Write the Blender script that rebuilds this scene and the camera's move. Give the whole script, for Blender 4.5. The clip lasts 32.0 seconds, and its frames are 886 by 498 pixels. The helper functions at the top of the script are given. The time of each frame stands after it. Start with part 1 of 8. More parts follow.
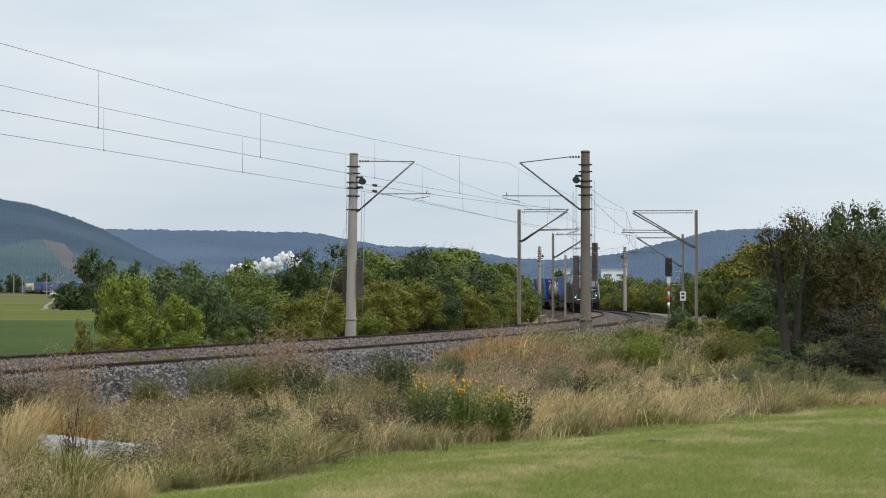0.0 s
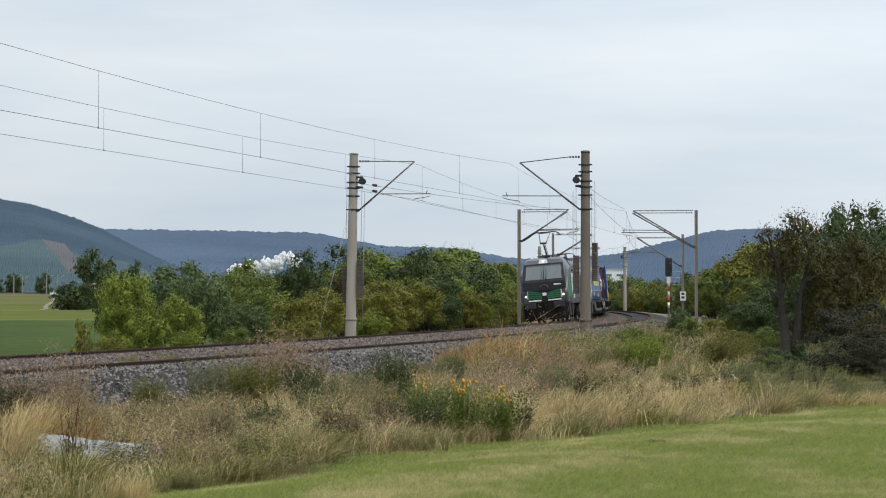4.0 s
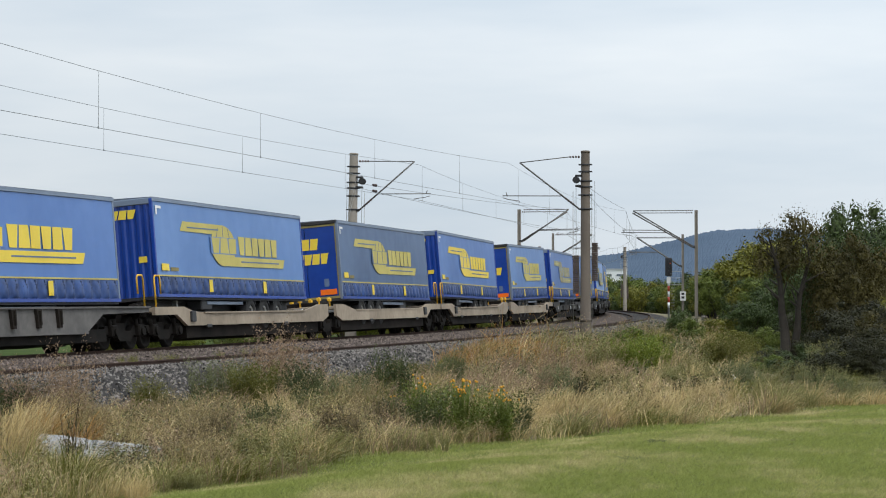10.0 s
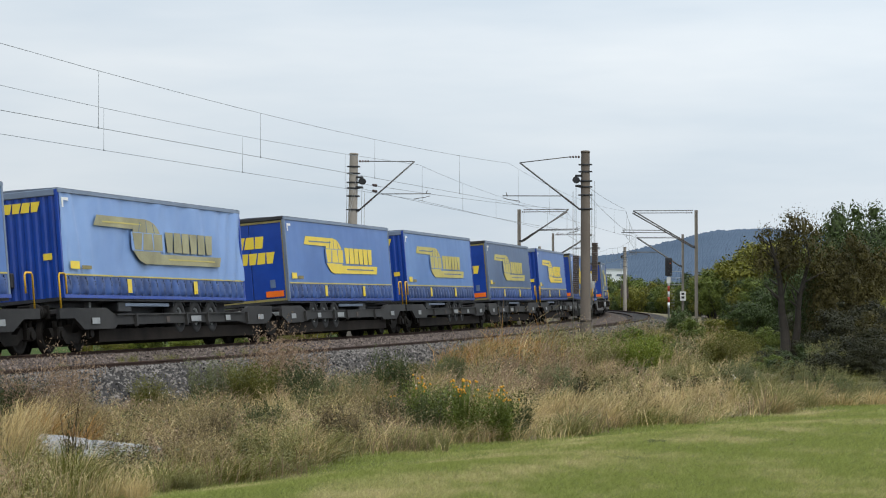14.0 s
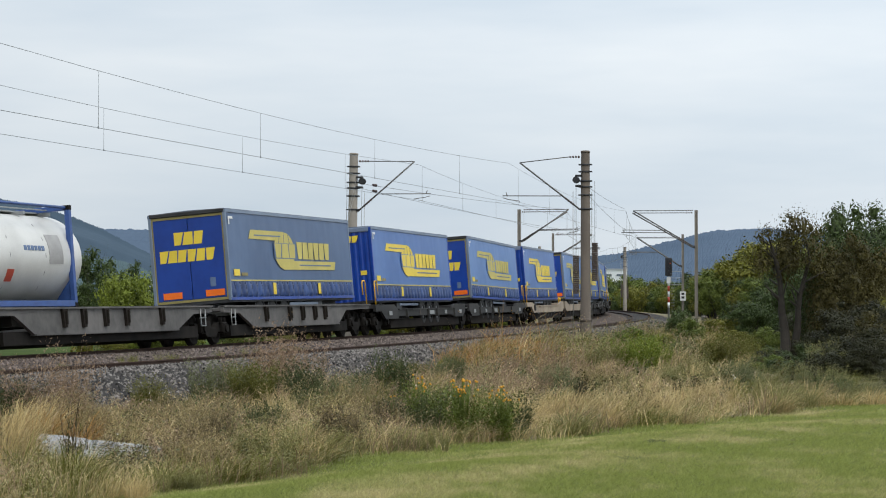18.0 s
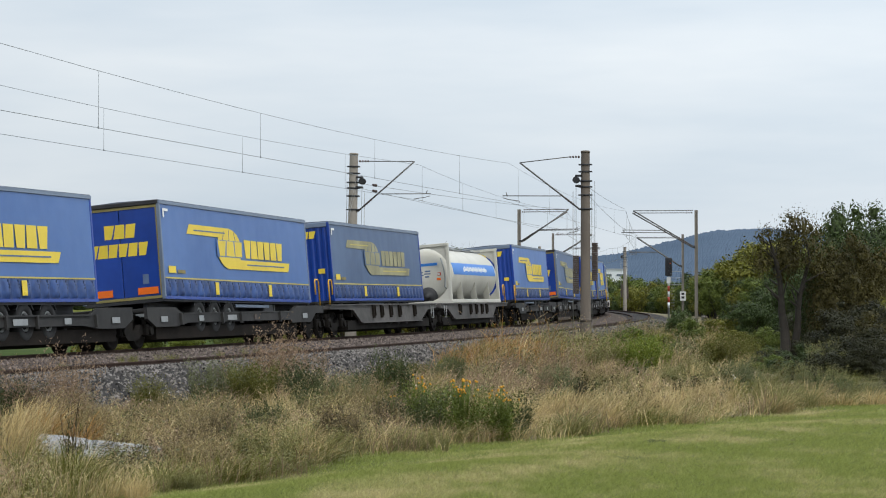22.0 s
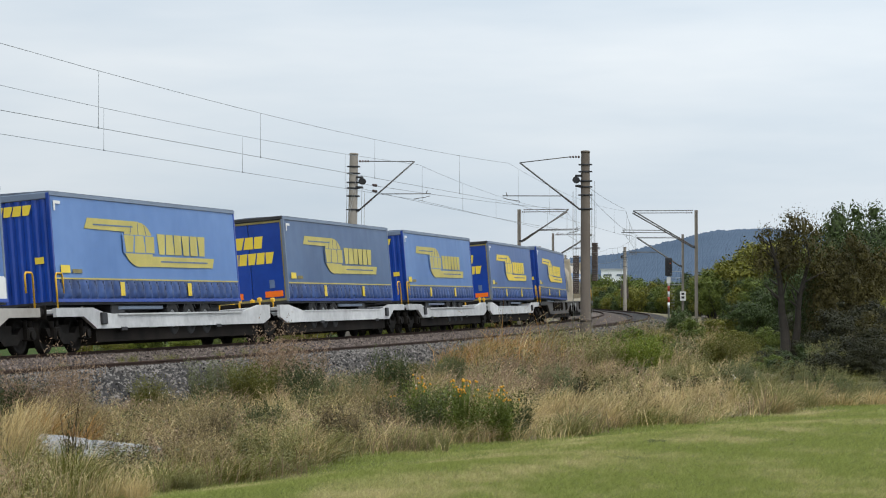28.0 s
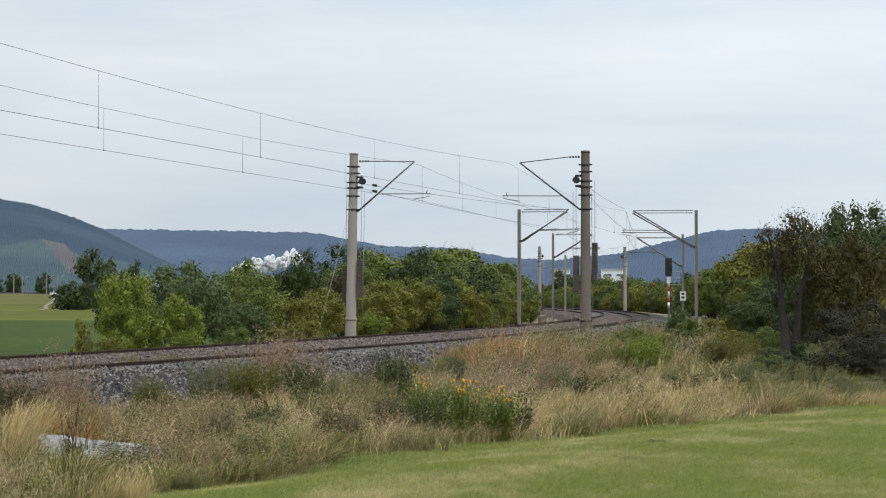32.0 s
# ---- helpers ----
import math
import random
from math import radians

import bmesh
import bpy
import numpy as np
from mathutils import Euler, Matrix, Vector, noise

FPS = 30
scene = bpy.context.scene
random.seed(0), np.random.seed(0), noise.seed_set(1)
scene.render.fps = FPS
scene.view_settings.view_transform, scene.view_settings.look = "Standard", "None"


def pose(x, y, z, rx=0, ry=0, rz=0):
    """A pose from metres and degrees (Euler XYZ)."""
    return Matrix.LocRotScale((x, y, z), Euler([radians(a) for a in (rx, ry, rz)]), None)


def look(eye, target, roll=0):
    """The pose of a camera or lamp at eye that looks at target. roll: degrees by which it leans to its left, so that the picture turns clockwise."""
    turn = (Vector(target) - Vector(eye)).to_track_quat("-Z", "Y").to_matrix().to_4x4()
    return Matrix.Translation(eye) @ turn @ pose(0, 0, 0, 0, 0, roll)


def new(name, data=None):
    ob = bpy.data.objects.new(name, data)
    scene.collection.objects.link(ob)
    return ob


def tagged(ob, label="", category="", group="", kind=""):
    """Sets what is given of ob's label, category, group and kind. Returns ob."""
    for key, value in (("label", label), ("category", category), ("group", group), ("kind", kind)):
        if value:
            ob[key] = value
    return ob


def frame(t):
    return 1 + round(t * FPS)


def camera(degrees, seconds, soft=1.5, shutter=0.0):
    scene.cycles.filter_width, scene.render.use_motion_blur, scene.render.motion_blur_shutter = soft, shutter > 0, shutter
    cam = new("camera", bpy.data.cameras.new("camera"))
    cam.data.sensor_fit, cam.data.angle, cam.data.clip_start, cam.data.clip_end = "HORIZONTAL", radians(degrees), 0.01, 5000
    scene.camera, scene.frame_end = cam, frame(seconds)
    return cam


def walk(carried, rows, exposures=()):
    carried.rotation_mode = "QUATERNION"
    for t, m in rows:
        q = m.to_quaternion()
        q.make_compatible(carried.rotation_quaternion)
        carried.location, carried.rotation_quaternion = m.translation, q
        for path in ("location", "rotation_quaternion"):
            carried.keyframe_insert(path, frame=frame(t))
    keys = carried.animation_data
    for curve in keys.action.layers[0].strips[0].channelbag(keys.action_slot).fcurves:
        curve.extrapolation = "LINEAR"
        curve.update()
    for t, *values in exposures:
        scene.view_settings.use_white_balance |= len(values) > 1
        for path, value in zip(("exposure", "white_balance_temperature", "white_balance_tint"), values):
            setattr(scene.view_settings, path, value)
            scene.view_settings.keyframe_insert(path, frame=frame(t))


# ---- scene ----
# The camera stands still on the lawn beside a double-track railway curve.
EYE = (0.0, 0.0, 1.506)
cam = camera(22.03, 32.0, soft=1.05)
walk(cam, [(0.0, pose(*EYE, 91.218, 0, 0)), (32.0, pose(*EYE, 91.218, 0, 0))], exposures=[(0.0, 0.0), (32.0, 0.0)])

# ---------------------------------------------------------------- light: a bright overcast sky
world = bpy.data.worlds.new("overcast_sky")
scene.world = world
world.use_nodes = True
wn, wl = world.node_tree.nodes, world.node_tree.links
wn.clear()
w_out = wn.new("ShaderNodeOutputWorld")
w_bg = wn.new("ShaderNodeBackground")
w_sky = wn.new("ShaderNodeTexSky")
w_sky.sky_type, w_sky.sun_disc = "NISHITA", False
w_sky.sun_elevation, w_sky.sun_rotation = radians(48), radians(150)
w_sky.air_density, w_sky.dust_density, w_sky.ozone_density = 1.0, 2.0, 1.0
w_cloud = wn.new("ShaderNodeTexNoise")
w_map = wn.new("ShaderNodeMapping")
w_co = wn.new("ShaderNodeTexCoord")
w_map.inputs["Scale"].default_value = (1.2, 1.2, 7.0)
w_cloud.inputs["Scale"].default_value, w_cloud.inputs["Detail"].default_value = 2.2, 5.0
w_cloud.inputs["Roughness"].default_value = 0.55
w_ramp = wn.new("ShaderNodeValToRGB")
w_ramp.color_ramp.elements[0].position, w_ramp.color_ramp.elements[1].position = 0.30, 0.68
w_ramp.color_ramp.elements[0].color = (7.0, 8.15, 9.3, 1)
w_ramp.color_ramp.elements[1].color = (9.9, 10.5, 11.0, 1)
w_mix = wn.new("ShaderNodeMixRGB")
w_mix.inputs[0].default_value = 0.9
wl.new(w_co.outputs["Generated"], w_map.inputs["Vector"])
wl.new(w_map.outputs["Vector"], w_cloud.inputs["Vector"])
wl.new(w_cloud.outputs["Fac"], w_ramp.inputs["Fac"])
wl.new(w_sky.outputs["Color"], w_mix.inputs[1])
wl.new(w_ramp.outputs["Color"], w_mix.inputs[2])
# an overcast sky is brighter overhead than at the horizon
w_sep, w_up, w_mul = wn.new("ShaderNodeSeparateXYZ"), wn.new("ShaderNodeMapRange"), wn.new("ShaderNodeVectorMath")
w_up.inputs["To Min"].default_value, w_up.inputs["To Max"].default_value = 0.97, 1.85
w_mul.operation = "SCALE"
wl.new(w_co.outputs["Generated"], w_sep.inputs["Vector"])
wl.new(w_sep.outputs["Z"], w_up.inputs["Value"])
wl.new(w_mix.outputs["Color"], w_mul.inputs[0])
w_side, w_both = wn.new("ShaderNodeMapRange"), wn.new("ShaderNodeMath")
w_side.inputs["From Min"].default_value, w_side.inputs["To Min"].default_value, w_side.inputs["To Max"].default_value = -1.0, 0.72, 1.28
w_both.operation = "MULTIPLY"
wl.new(w_sep.outputs["X"], w_side.inputs["Value"])
wl.new(w_up.outputs["Result"], w_both.inputs[0])
wl.new(w_side.outputs["Result"], w_both.inputs[1])
wl.new(w_both.outputs["Value"], w_mul.inputs["Scale"])
wl.new(w_mul.outputs["Vector"], w_bg.inputs["Color"])
w_bg.inputs["Strength"].default_value = 0.085
wl.new(w_bg.outputs["Background"], w_out.inputs["Surface"])

sun = new("sun", bpy.data.lights.new("sun", "SUN"))
sun.data.energy, sun.data.angle, sun.data.color = 1.5, radians(25), (1.0, 0.96, 0.9)
sun.matrix_world = look((0, 0, 60), (-16, 26, 8))

# ---------------------------------------------------------------- materials
def mat(name, col, rough=0.7, metal=0.0, var=0.25, scale=3.0, fine=40.0, bump=0.0, bump_scale=60.0, col2=None, per_object=0.0, per_island=0.0, spec=0.5,
        translucent=0.0, stretch=(1, 1, 1), span=(0.45, 1.0)):
    """A surface with colour variation at two scales, and fine relief."""
    m = bpy.data.materials.new(name)
    m.use_nodes = True
    n, l = m.node_tree.nodes, m.node_tree.links
    b = n["Principled BSDF"]
    b.inputs["Roughness"].default_value, b.inputs["Metallic"].default_value = rough, metal
    b.inputs["Specular IOR Level"].default_value = spec
    co, mp = n.new("ShaderNodeTexCoord"), n.new("ShaderNodeMapping")
    mp.inputs["Scale"].default_value = stretch
    l.new(co.outputs["Object"], mp.inputs["Vector"])
    n1, n2 = n.new("ShaderNodeTexNoise"), n.new("ShaderNodeTexNoise")
    n1.inputs["Scale"].default_value, n2.inputs["Scale"].default_value = scale, fine
    n1.inputs["Detail"].default_value, n2.inputs["Detail"].default_value = 4, 3
    l.new(mp.outputs["Vector"], n1.inputs["Vector"])
    l.new(mp.outputs["Vector"], n2.inputs["Vector"])
    add = n.new("ShaderNodeMath")
    add.operation = "MULTIPLY_ADD"
    add.inputs[1].default_value = 0.45
    l.new(n2.outputs["Fac"], add.inputs[0])
    l.new(n1.outputs["Fac"], add.inputs[2])
    rng = n.new("ShaderNodeMapRange")
    rng.inputs["From Min"].default_value, rng.inputs["From Max"].default_value = span
    l.new(add.outputs[0], rng.inputs["Value"])
    mix = n.new("ShaderNodeMixRGB")
    lo = [c * (1 - var) for c in col]
    hi = list(col2) if col2 else [min(1, c * (1 + var)) for c in col]
    mix.inputs[1].default_value, mix.inputs[2].default_value = (*lo, 1), (*hi, 1)
    l.new(rng.outputs["Result"], mix.inputs[0])
    out = mix.outputs["Color"]
    for amount, source in ((per_object, "obj"), (per_island, "isl")):
        if amount:
            src = n.new("ShaderNodeObjectInfo").outputs["Random"] if source == "obj" else n.new("ShaderNodeNewGeometry").outputs["Random Per Island"]
            r2, hs = n.new("ShaderNodeMapRange"), n.new("ShaderNodeHueSaturation")
            r2.inputs["To Min"].default_value, r2.inputs["To Max"].default_value = 1 - amount, 1 + amount
            l.new(src, r2.inputs["Value"])
            l.new(r2.outputs["Result"], hs.inputs["Value"])
            l.new(out, hs.inputs["Color"])
            out = hs.outputs["Color"]
    l.new(out, b.inputs["Base Color"])
    if bump:
        n3, bp = n.new("ShaderNodeTexNoise"), n.new("ShaderNodeBump")
        n3.inputs["Scale"].default_value, n3.inputs["Detail"].default_value = bump_scale, 4
        bp.inputs["Strength"].default_value, bp.inputs["Distance"].default_value = bump, 0.02
        l.new(mp.outputs["Vector"], n3.inputs["Vector"])
        l.new(n3.outputs["Fac"], bp.inputs["Height"])
        l.new(bp.outputs["Normal"], b.inputs["Normal"])
    if translucent:
        tr, ms, o = n.new("ShaderNodeBsdfTranslucent"), n.new("ShaderNodeMixShader"), n["Material Output"]
        l.new(out, tr.inputs["Color"])
        ms.inputs[0].default_value = translucent
        l.new(b.outputs["BSDF"], ms.inputs[1])
        l.new(tr.outputs["BSDF"], ms.inputs[2])
        l.new(ms.outputs["Shader"], o.inputs["Surface"])
    return m


def glow(name, col, strength):
    m = mat(name, col, 0.3)
    b = m.node_tree.nodes["Principled BSDF"]
    b.inputs["Emission Color"].default_value, b.inputs["Emission Strength"].default_value = (*col, 1), strength
    return m


def leafy(name, col, col2, rough=0.6, isl=0.42, obj=0.0, scale=0.35):
    return mat(name, col, rough, var=0.2, scale=scale, fine=2.0, col2=col2, per_island=isl, per_object=obj, spec=0.2, translucent=0.15)


M_concrete = mat("concrete", (0.25, 0.225, 0.19), 0.85, var=0.18, scale=1.2, bump=0.2, stretch=(1, 1, 0.3))
M_concrete_old = mat("stained_concrete", (0.120, 0.098, 0.078), 0.88, var=0.25, scale=1.2, bump=0.2, stretch=(1, 1, 0.3))
# M_ballast is darkened to stand for shade in the gaps between loose stones
M_ballast = mat("ballast", (0.028, 0.026, 0.025), 0.95, var=0.6, scale=1.6, fine=16, bump=1.0, bump_scale=22, col2=(0.065, 0.060, 0.057), spec=0.2)
M_ballast_rust = mat("ballast_rusty", (0.062, 0.046, 0.038), 0.95, var=0.5, scale=1.6, fine=16, bump=1.0, bump_scale=22, col2=(0.13, 0.10, 0.083), spec=0.2)
M_stone = mat("crushed_stone", (0.132, 0.120, 0.110), 0.9, var=0.35, per_island=0.95, spec=0.3)
M_stone_brown = mat("crushed_stone_brown", (0.128, 0.103, 0.090), 0.9, var=0.3, per_island=0.8, spec=0.3)
M_rail = mat("rusty_rail", (0.050, 0.030, 0.022), 0.85, var=0.3, scale=2, spec=0.2)
M_railtop = mat("worn_rail_head", (0.35, 0.33, 0.31), 0.35, 0.9, var=0.15)
M_sleeper = mat("concrete_sleeper", (0.13, 0.105, 0.088), 0.9, var=0.25, per_object=0.15)
M_soil = mat("soil", (0.14, 0.12, 0.06), 0.95, var=0.4, scale=0.4, fine=8, col2=(0.24, 0.20, 0.10))
M_steel = mat("galvanised_steel", (0.33, 0.34, 0.34), 0.5, 0.5, var=0.2)
M_tube = mat("weathered_bracket_tube", (0.13, 0.125, 0.118), 0.6, 0.4, var=0.3)
M_dark = mat("dark_metal", (0.035, 0.035, 0.037), 0.6, 0.3, var=0.35, scale=2.0)
M_wire = mat("copper_wire", (0.31, 0.33, 0.34), 0.6, 0.5, var=0.2)
M_insul = mat("brown_insulator", (0.06, 0.035, 0.03), 0.3, var=0.2)
M_weight = mat("tension_weight_iron", (0.078, 0.060, 0.050), 0.8, var=0.3, per_object=0.2)
M_white = mat("white_paint", (0.75, 0.75, 0.73), 0.5, var=0.08)
M_red = mat("red_paint", (0.45, 0.06, 0.03), 0.5, var=0.1)
M_black = mat("black_paint", (0.015, 0.015, 0.017), 0.5, var=0.2)
M_yellow = mat("yellow_paint", (0.75, 0.42, 0.02), 0.5, var=0.12)
M_orange = mat("orange_reflector", (0.85, 0.16, 0.01), 0.35, var=0.1)
M_rubber = mat("tyre_rubber", (0.02, 0.02, 0.02), 0.9, var=0.3)
# greens
M_leaf_a = leafy("leaf_mid", (0.092, 0.130, 0.022), (0.165, 0.195, 0.040))
M_leaf_b = leafy("leaf_dark", (0.037, 0.061, 0.018), (0.074, 0.102, 0.028))
M_leaf_c = leafy("leaf_olive", (0.128, 0.134, 0.018), (0.212, 0.202, 0.034))
M_leaf_d = leafy("leaf_brownish", (0.046, 0.041, 0.012), (0.100, 0.085, 0.023))
# M_leaf_g carries the thicket's shade in its colour; dark dock spikes share it
M_leaf_g = leafy("leaf_shade_and_dock", (0.020, 0.022, 0.009), (0.046, 0.046, 0.016))
M_leaf_f = leafy("leaf_bright", (0.128, 0.175, 0.020), (0.225, 0.26, 0.040))
M_leaf_e = leafy("leaf_bluish", (0.072, 0.110, 0.036), (0.122, 0.160, 0.056))
M_bark = mat("bark", (0.032, 0.027, 0.021), 0.95, var=0.4, scale=4, bump=0.6, bump_scale=18)
M_lawn = mat("lawn_turf", (0.110, 0.130, 0.033), 0.9, var=0.12, scale=0.55, fine=4.0, span=(0.70, 1.0), col2=(0.26, 0.21, 0.11), spec=0.1, stretch=(1, 0.55, 1))
M_blade_lawn = mat("lawn_blades", (0.302, 0.338, 0.094), 0.8, var=0.12, scale=0.55, fine=4.0, span=(0.70, 1.0), col2=(0.54, 0.46, 0.24), per_island=0.3, translucent=0.5, spec=0.08, stretch=(1, 0.55, 1))
M_dry = leafy("dry_grass", (0.49, 0.365, 0.155), (0.72, 0.58, 0.32), isl=0.32, obj=0.12)
M_drypink = leafy("reddish_dry_grass", (0.25, 0.17, 0.108), (0.37, 0.265, 0.175), isl=0.32, obj=0.15)
M_rust = leafy("rust_coloured_grass", (0.36, 0.18, 0.05), (0.47, 0.27, 0.085), isl=0.35)
M_green = leafy("green_grass", (0.150, 0.160, 0.036), (0.255, 0.245, 0.062), isl=0.32, obj=0.15)
M_weed = leafy("weed_leaves", (0.050, 0.068, 0.024), (0.095, 0.112, 0.038), isl=0.32, obj=0.2)
M_pale = leafy("pale_green_weeds", (0.195, 0.195, 0.068), (0.300, 0.275, 0.110), isl=0.32, obj=0.15)
M_tan = leafy("seeded_tan_weeds", (0.24, 0.185, 0.085), (0.36, 0.29, 0.15), isl=0.32, obj=0.15)
M_brown = leafy("seeded_brown_weeds", (0.105, 0.080, 0.045), (0.19, 0.15, 0.085), isl=0.32, obj=0.15)
M_greygreen = leafy("feathery_grey_green", (0.135, 0.150, 0.066), (0.215, 0.225, 0.110), isl=0.32, obj=0.15)
M_olive_weed = leafy("olive_weed_leaves", (0.105, 0.108, 0.022), (0.180, 0.172, 0.042), isl=0.32, obj=0.15)
M_petal = mat("white_petals", (0.75, 0.73, 0.7), 0.7, var=0.1)
M_gold = mat("yellow_petals", (0.60, 0.29, 0.015), 0.7, var=0.15)


# ---------------------------------------------------------------- mesh helpers
class Form:
    """Collects vertices and faces of one mesh."""

    def __init__(self):
        self.v, self.f, self.smooth = [], [], []

    def add(self, verts, faces, smooth=False):
        k = len(self.v)
        self.v += [tuple(p) for p in verts]
        self.f += [tuple(i + k for i in q) for q in faces]
        self.smooth += [smooth] * len(faces)
        return self

    def box(self, x0, x1, y0, y1, z0, z1, bevel=0.0):
        b = min(bevel, (x1 - x0) / 3, (y1 - y0) / 3, (z1 - z0) / 3)
        if b <= 0:
            p = [(x, y, z) for z in (z0, z1) for y in (y0, y1) for x in (x0, x1)]
            return self.add(p, [(0, 2, 3, 1), (4, 5, 7, 6), (0, 1, 5, 4), (2, 6, 7, 3), (0, 4, 6, 2), (1, 3, 7, 5)])
        ring = lambda e: [(x0 + e, y0), (x1 - e, y0), (x1, y0 + e), (x1, y1 - e), (x1 - e, y1), (x0 + e, y1), (x0, y1 - e), (x0, y0 + e)]
        inset = [(x0 + b, y0 + b), (x1 - b, y0 + b), (x1 - b, y0 + b), (x1 - b, y1 - b), (x1 - b, y1 - b), (x0 + b, y1 - b), (x0 + b, y1 - b), (x0 + b, y0 + b)]
        rows = [(inset, z0), (ring(b), z0 + b), (ring(b), z1 - b), (inset, z1)]
        return self.loft([[(x, y, z) for x, y in r] for r, z in rows])

    def loft(self, rings, caps=True, smooth=False, closed=True):
        n = len(rings[0])
        v = [p for r in rings for p in r]
        f = []
        for a in range(len(rings) - 1):
            for i in range(n if closed else n - 1):
                j = (i + 1) % n
                f.append((a * n + i, a * n + j, (a + 1) * n + j, (a + 1) * n + i))
        self.add(v, f, smooth)
        if caps:
            k = len(self.v) - len(v)
            self.f += [tuple(k + i for i in reversed(range(n))), tuple(k + len(v) - n + i for i in range(n))]
            self.smooth += [False, False]
        return self

    def tube(self, a, b, r, r2=None, n=8, smooth=True, caps=True):
        a, b = Vector(a), Vector(b)
        q = (b - a).to_track_quat("Z", "Y")
        r2 = r if r2 is None else r2
        ring = lambda c, rad: [c + q @ Vector((rad * math.cos(2 * math.pi * i / n), rad * math.sin(2 * math.pi * i / n), 0)) for i in range(n)]
        return self.loft([ring(a, r), ring(b, r2)], caps, smooth)

    def pipe(self, pts, r, n=6):
        pts = [Vector(p) for p in pts]
        rings = []
        for i, p in enumerate(pts):
            d = (pts[min(i + 1, len(pts) - 1)] - pts[max(i - 1, 0)]).normalized()
            side = d.cross(Vector((0.13, 0.37, 0.92))).normalized()
            up = side.cross(d)
            rings.append([p + (side * math.cos(2 * math.pi * k / n) + up * math.sin(2 * math.pi * k / n)) * r for k in range(n)])
        return self.loft(rings, True, True)

    def prism(self, prof, axis, a, b):
        """A profile (two coordinates) extruded along one axis from a to b."""
        put = {"x": lambda p, t: (t, p[0], p[1]), "y": lambda p, t: (p[0], t, p[1]), "z": lambda p, t: (p[0], p[1], t)}[axis]
        return self.loft([[put(p, a) for p in prof], [put(p, b) for p in prof]])

    def lathe(self, prof, n=24, axis="x", smooth=True, at=(0, 0, 0)):
        """prof: (distance along the axis, radius)."""
        rings = []
        for t, r in prof:
            ring = []
            for i in range(n):
                a = 2 * math.pi * i / n
                c, s = r * math.cos(a), r * math.sin(a)
                p = {"x": (t, c, s), "y": (c, t, s), "z": (c, s, t)}[axis]
                ring.append((p[0] + at[0], p[1] + at[1], p[2] + at[2]))
            rings.append(ring)
        return self.loft(rings, True, smooth)

    def mesh(self, name):
        me = bpy.data.meshes.new(name)
        me.from_pydata(self.v, [], self.f)
        bm = bmesh.new()
        bm.from_mesh(me)
        for face, s in zip(bm.faces, self.smooth):
            face.smooth = s
        bmesh.ops.recalc_face_normals(bm, faces=bm.faces)
        bm.to_mesh(me)
        bm.free()
        return me


def part(name, form, material, parent=None, label="", at=None):
    """Links a form (or a finished mesh) as one mesh object under a thing or a part."""
    me = form.mesh(name) if isinstance(form, Form) else form
    if material is not None:
        me.materials.clear()
        me.materials.append(material)
    ob = new(name, me)
    if parent is not None:
        ob.parent = parent
    if at is not None:
        ob.matrix_basis = at
    return tagged(ob, label)


def thing(name, label, category, group="", at=None):
    ob = tagged(new(name), label, category, group)
    if at is not None:
        ob.matrix_basis = at
    return ob


def quick(name, v, f, material, smooth=False):
    """A large mesh from arrays: v (n, 3), f (m, 3 or 4)."""
    v, f = np.asarray(v, np.float32), np.asarray(f, np.int32)
    me = bpy.data.meshes.new(name)
    k = f.shape[1]
    me.vertices.add(len(v))
    me.vertices.foreach_set("co", v.ravel())
    me.loops.add(f.size)
    me.loops.foreach_set("vertex_index", f.ravel())
    me.polygons.add(len(f))
    me.polygons.foreach_set("loop_start", np.arange(0, f.size, k, dtype=np.int32))
    me.polygons.foreach_set("loop_total", np.full(len(f), k, np.int32))
    me.polygons.foreach_set("use_smooth", np.full(len(f), smooth))
    me.update()
    me.validate()
    me.materials.append(material)
    return me


def writing(text, size, material, parent, at, bold=0.0, name="lettering", squeeze=1.0, shear=0.0):
    """Letters from the built-in font, as a thin mesh."""
    cu = bpy.data.curves.new(name, "FONT")
    cu.body, cu.size, cu.extrude, cu.offset, cu.shear = text, size, 0.004, bold, shear
    cu.resolution_u = 3
    tmp = new(name, cu)
    me = bpy.data.meshes.new_from_object(tmp.evaluated_get(bpy.context.evaluated_depsgraph_get()))
    bpy.data.objects.remove(tmp)
    bpy.data.curves.remove(cu)
    me.transform(Matrix.Diagonal((squeeze, 1, 1, 1)))
    me.name = name
    return part(name, me, material, parent, at=at)


CACHE = {}


def shared(key, make, material):
    """One mesh for all alike parts of one material."""
    k = (key, material.name)
    if k not in CACHE:
        me = make().mesh(key.split("/")[0])
        me.materials.append(material)
        CACHE[k] = me
    return CACHE[k]


def bit(name, make, material, parent, at=None, label="", key=None):
    return part(name, shared(key or name, make, material), None, parent, label, at)


# ---------------------------------------------------------------- the line: the far track's axis, s metres from a fixed point, growing away from the camera
S0, S1 = -900, 1100
PS = np.arange(S0, S1 + 1.0)
curv = 0.0014090 - 2.0776e-6 * np.clip(PS, -60, 150)
curv = np.where(PS > 150, 0.0011, curv)
curv = np.where(PS > 500, 0.0, curv)
PT = np.concatenate([[0], np.cumsum((curv[1:] + curv[:-1]) / 2)])
PT = PT - PT[-S0] + 1.36991
PX = np.concatenate([[0], np.cumsum((np.cos(PT[1:]) + np.cos(PT[:-1])) / 2)])
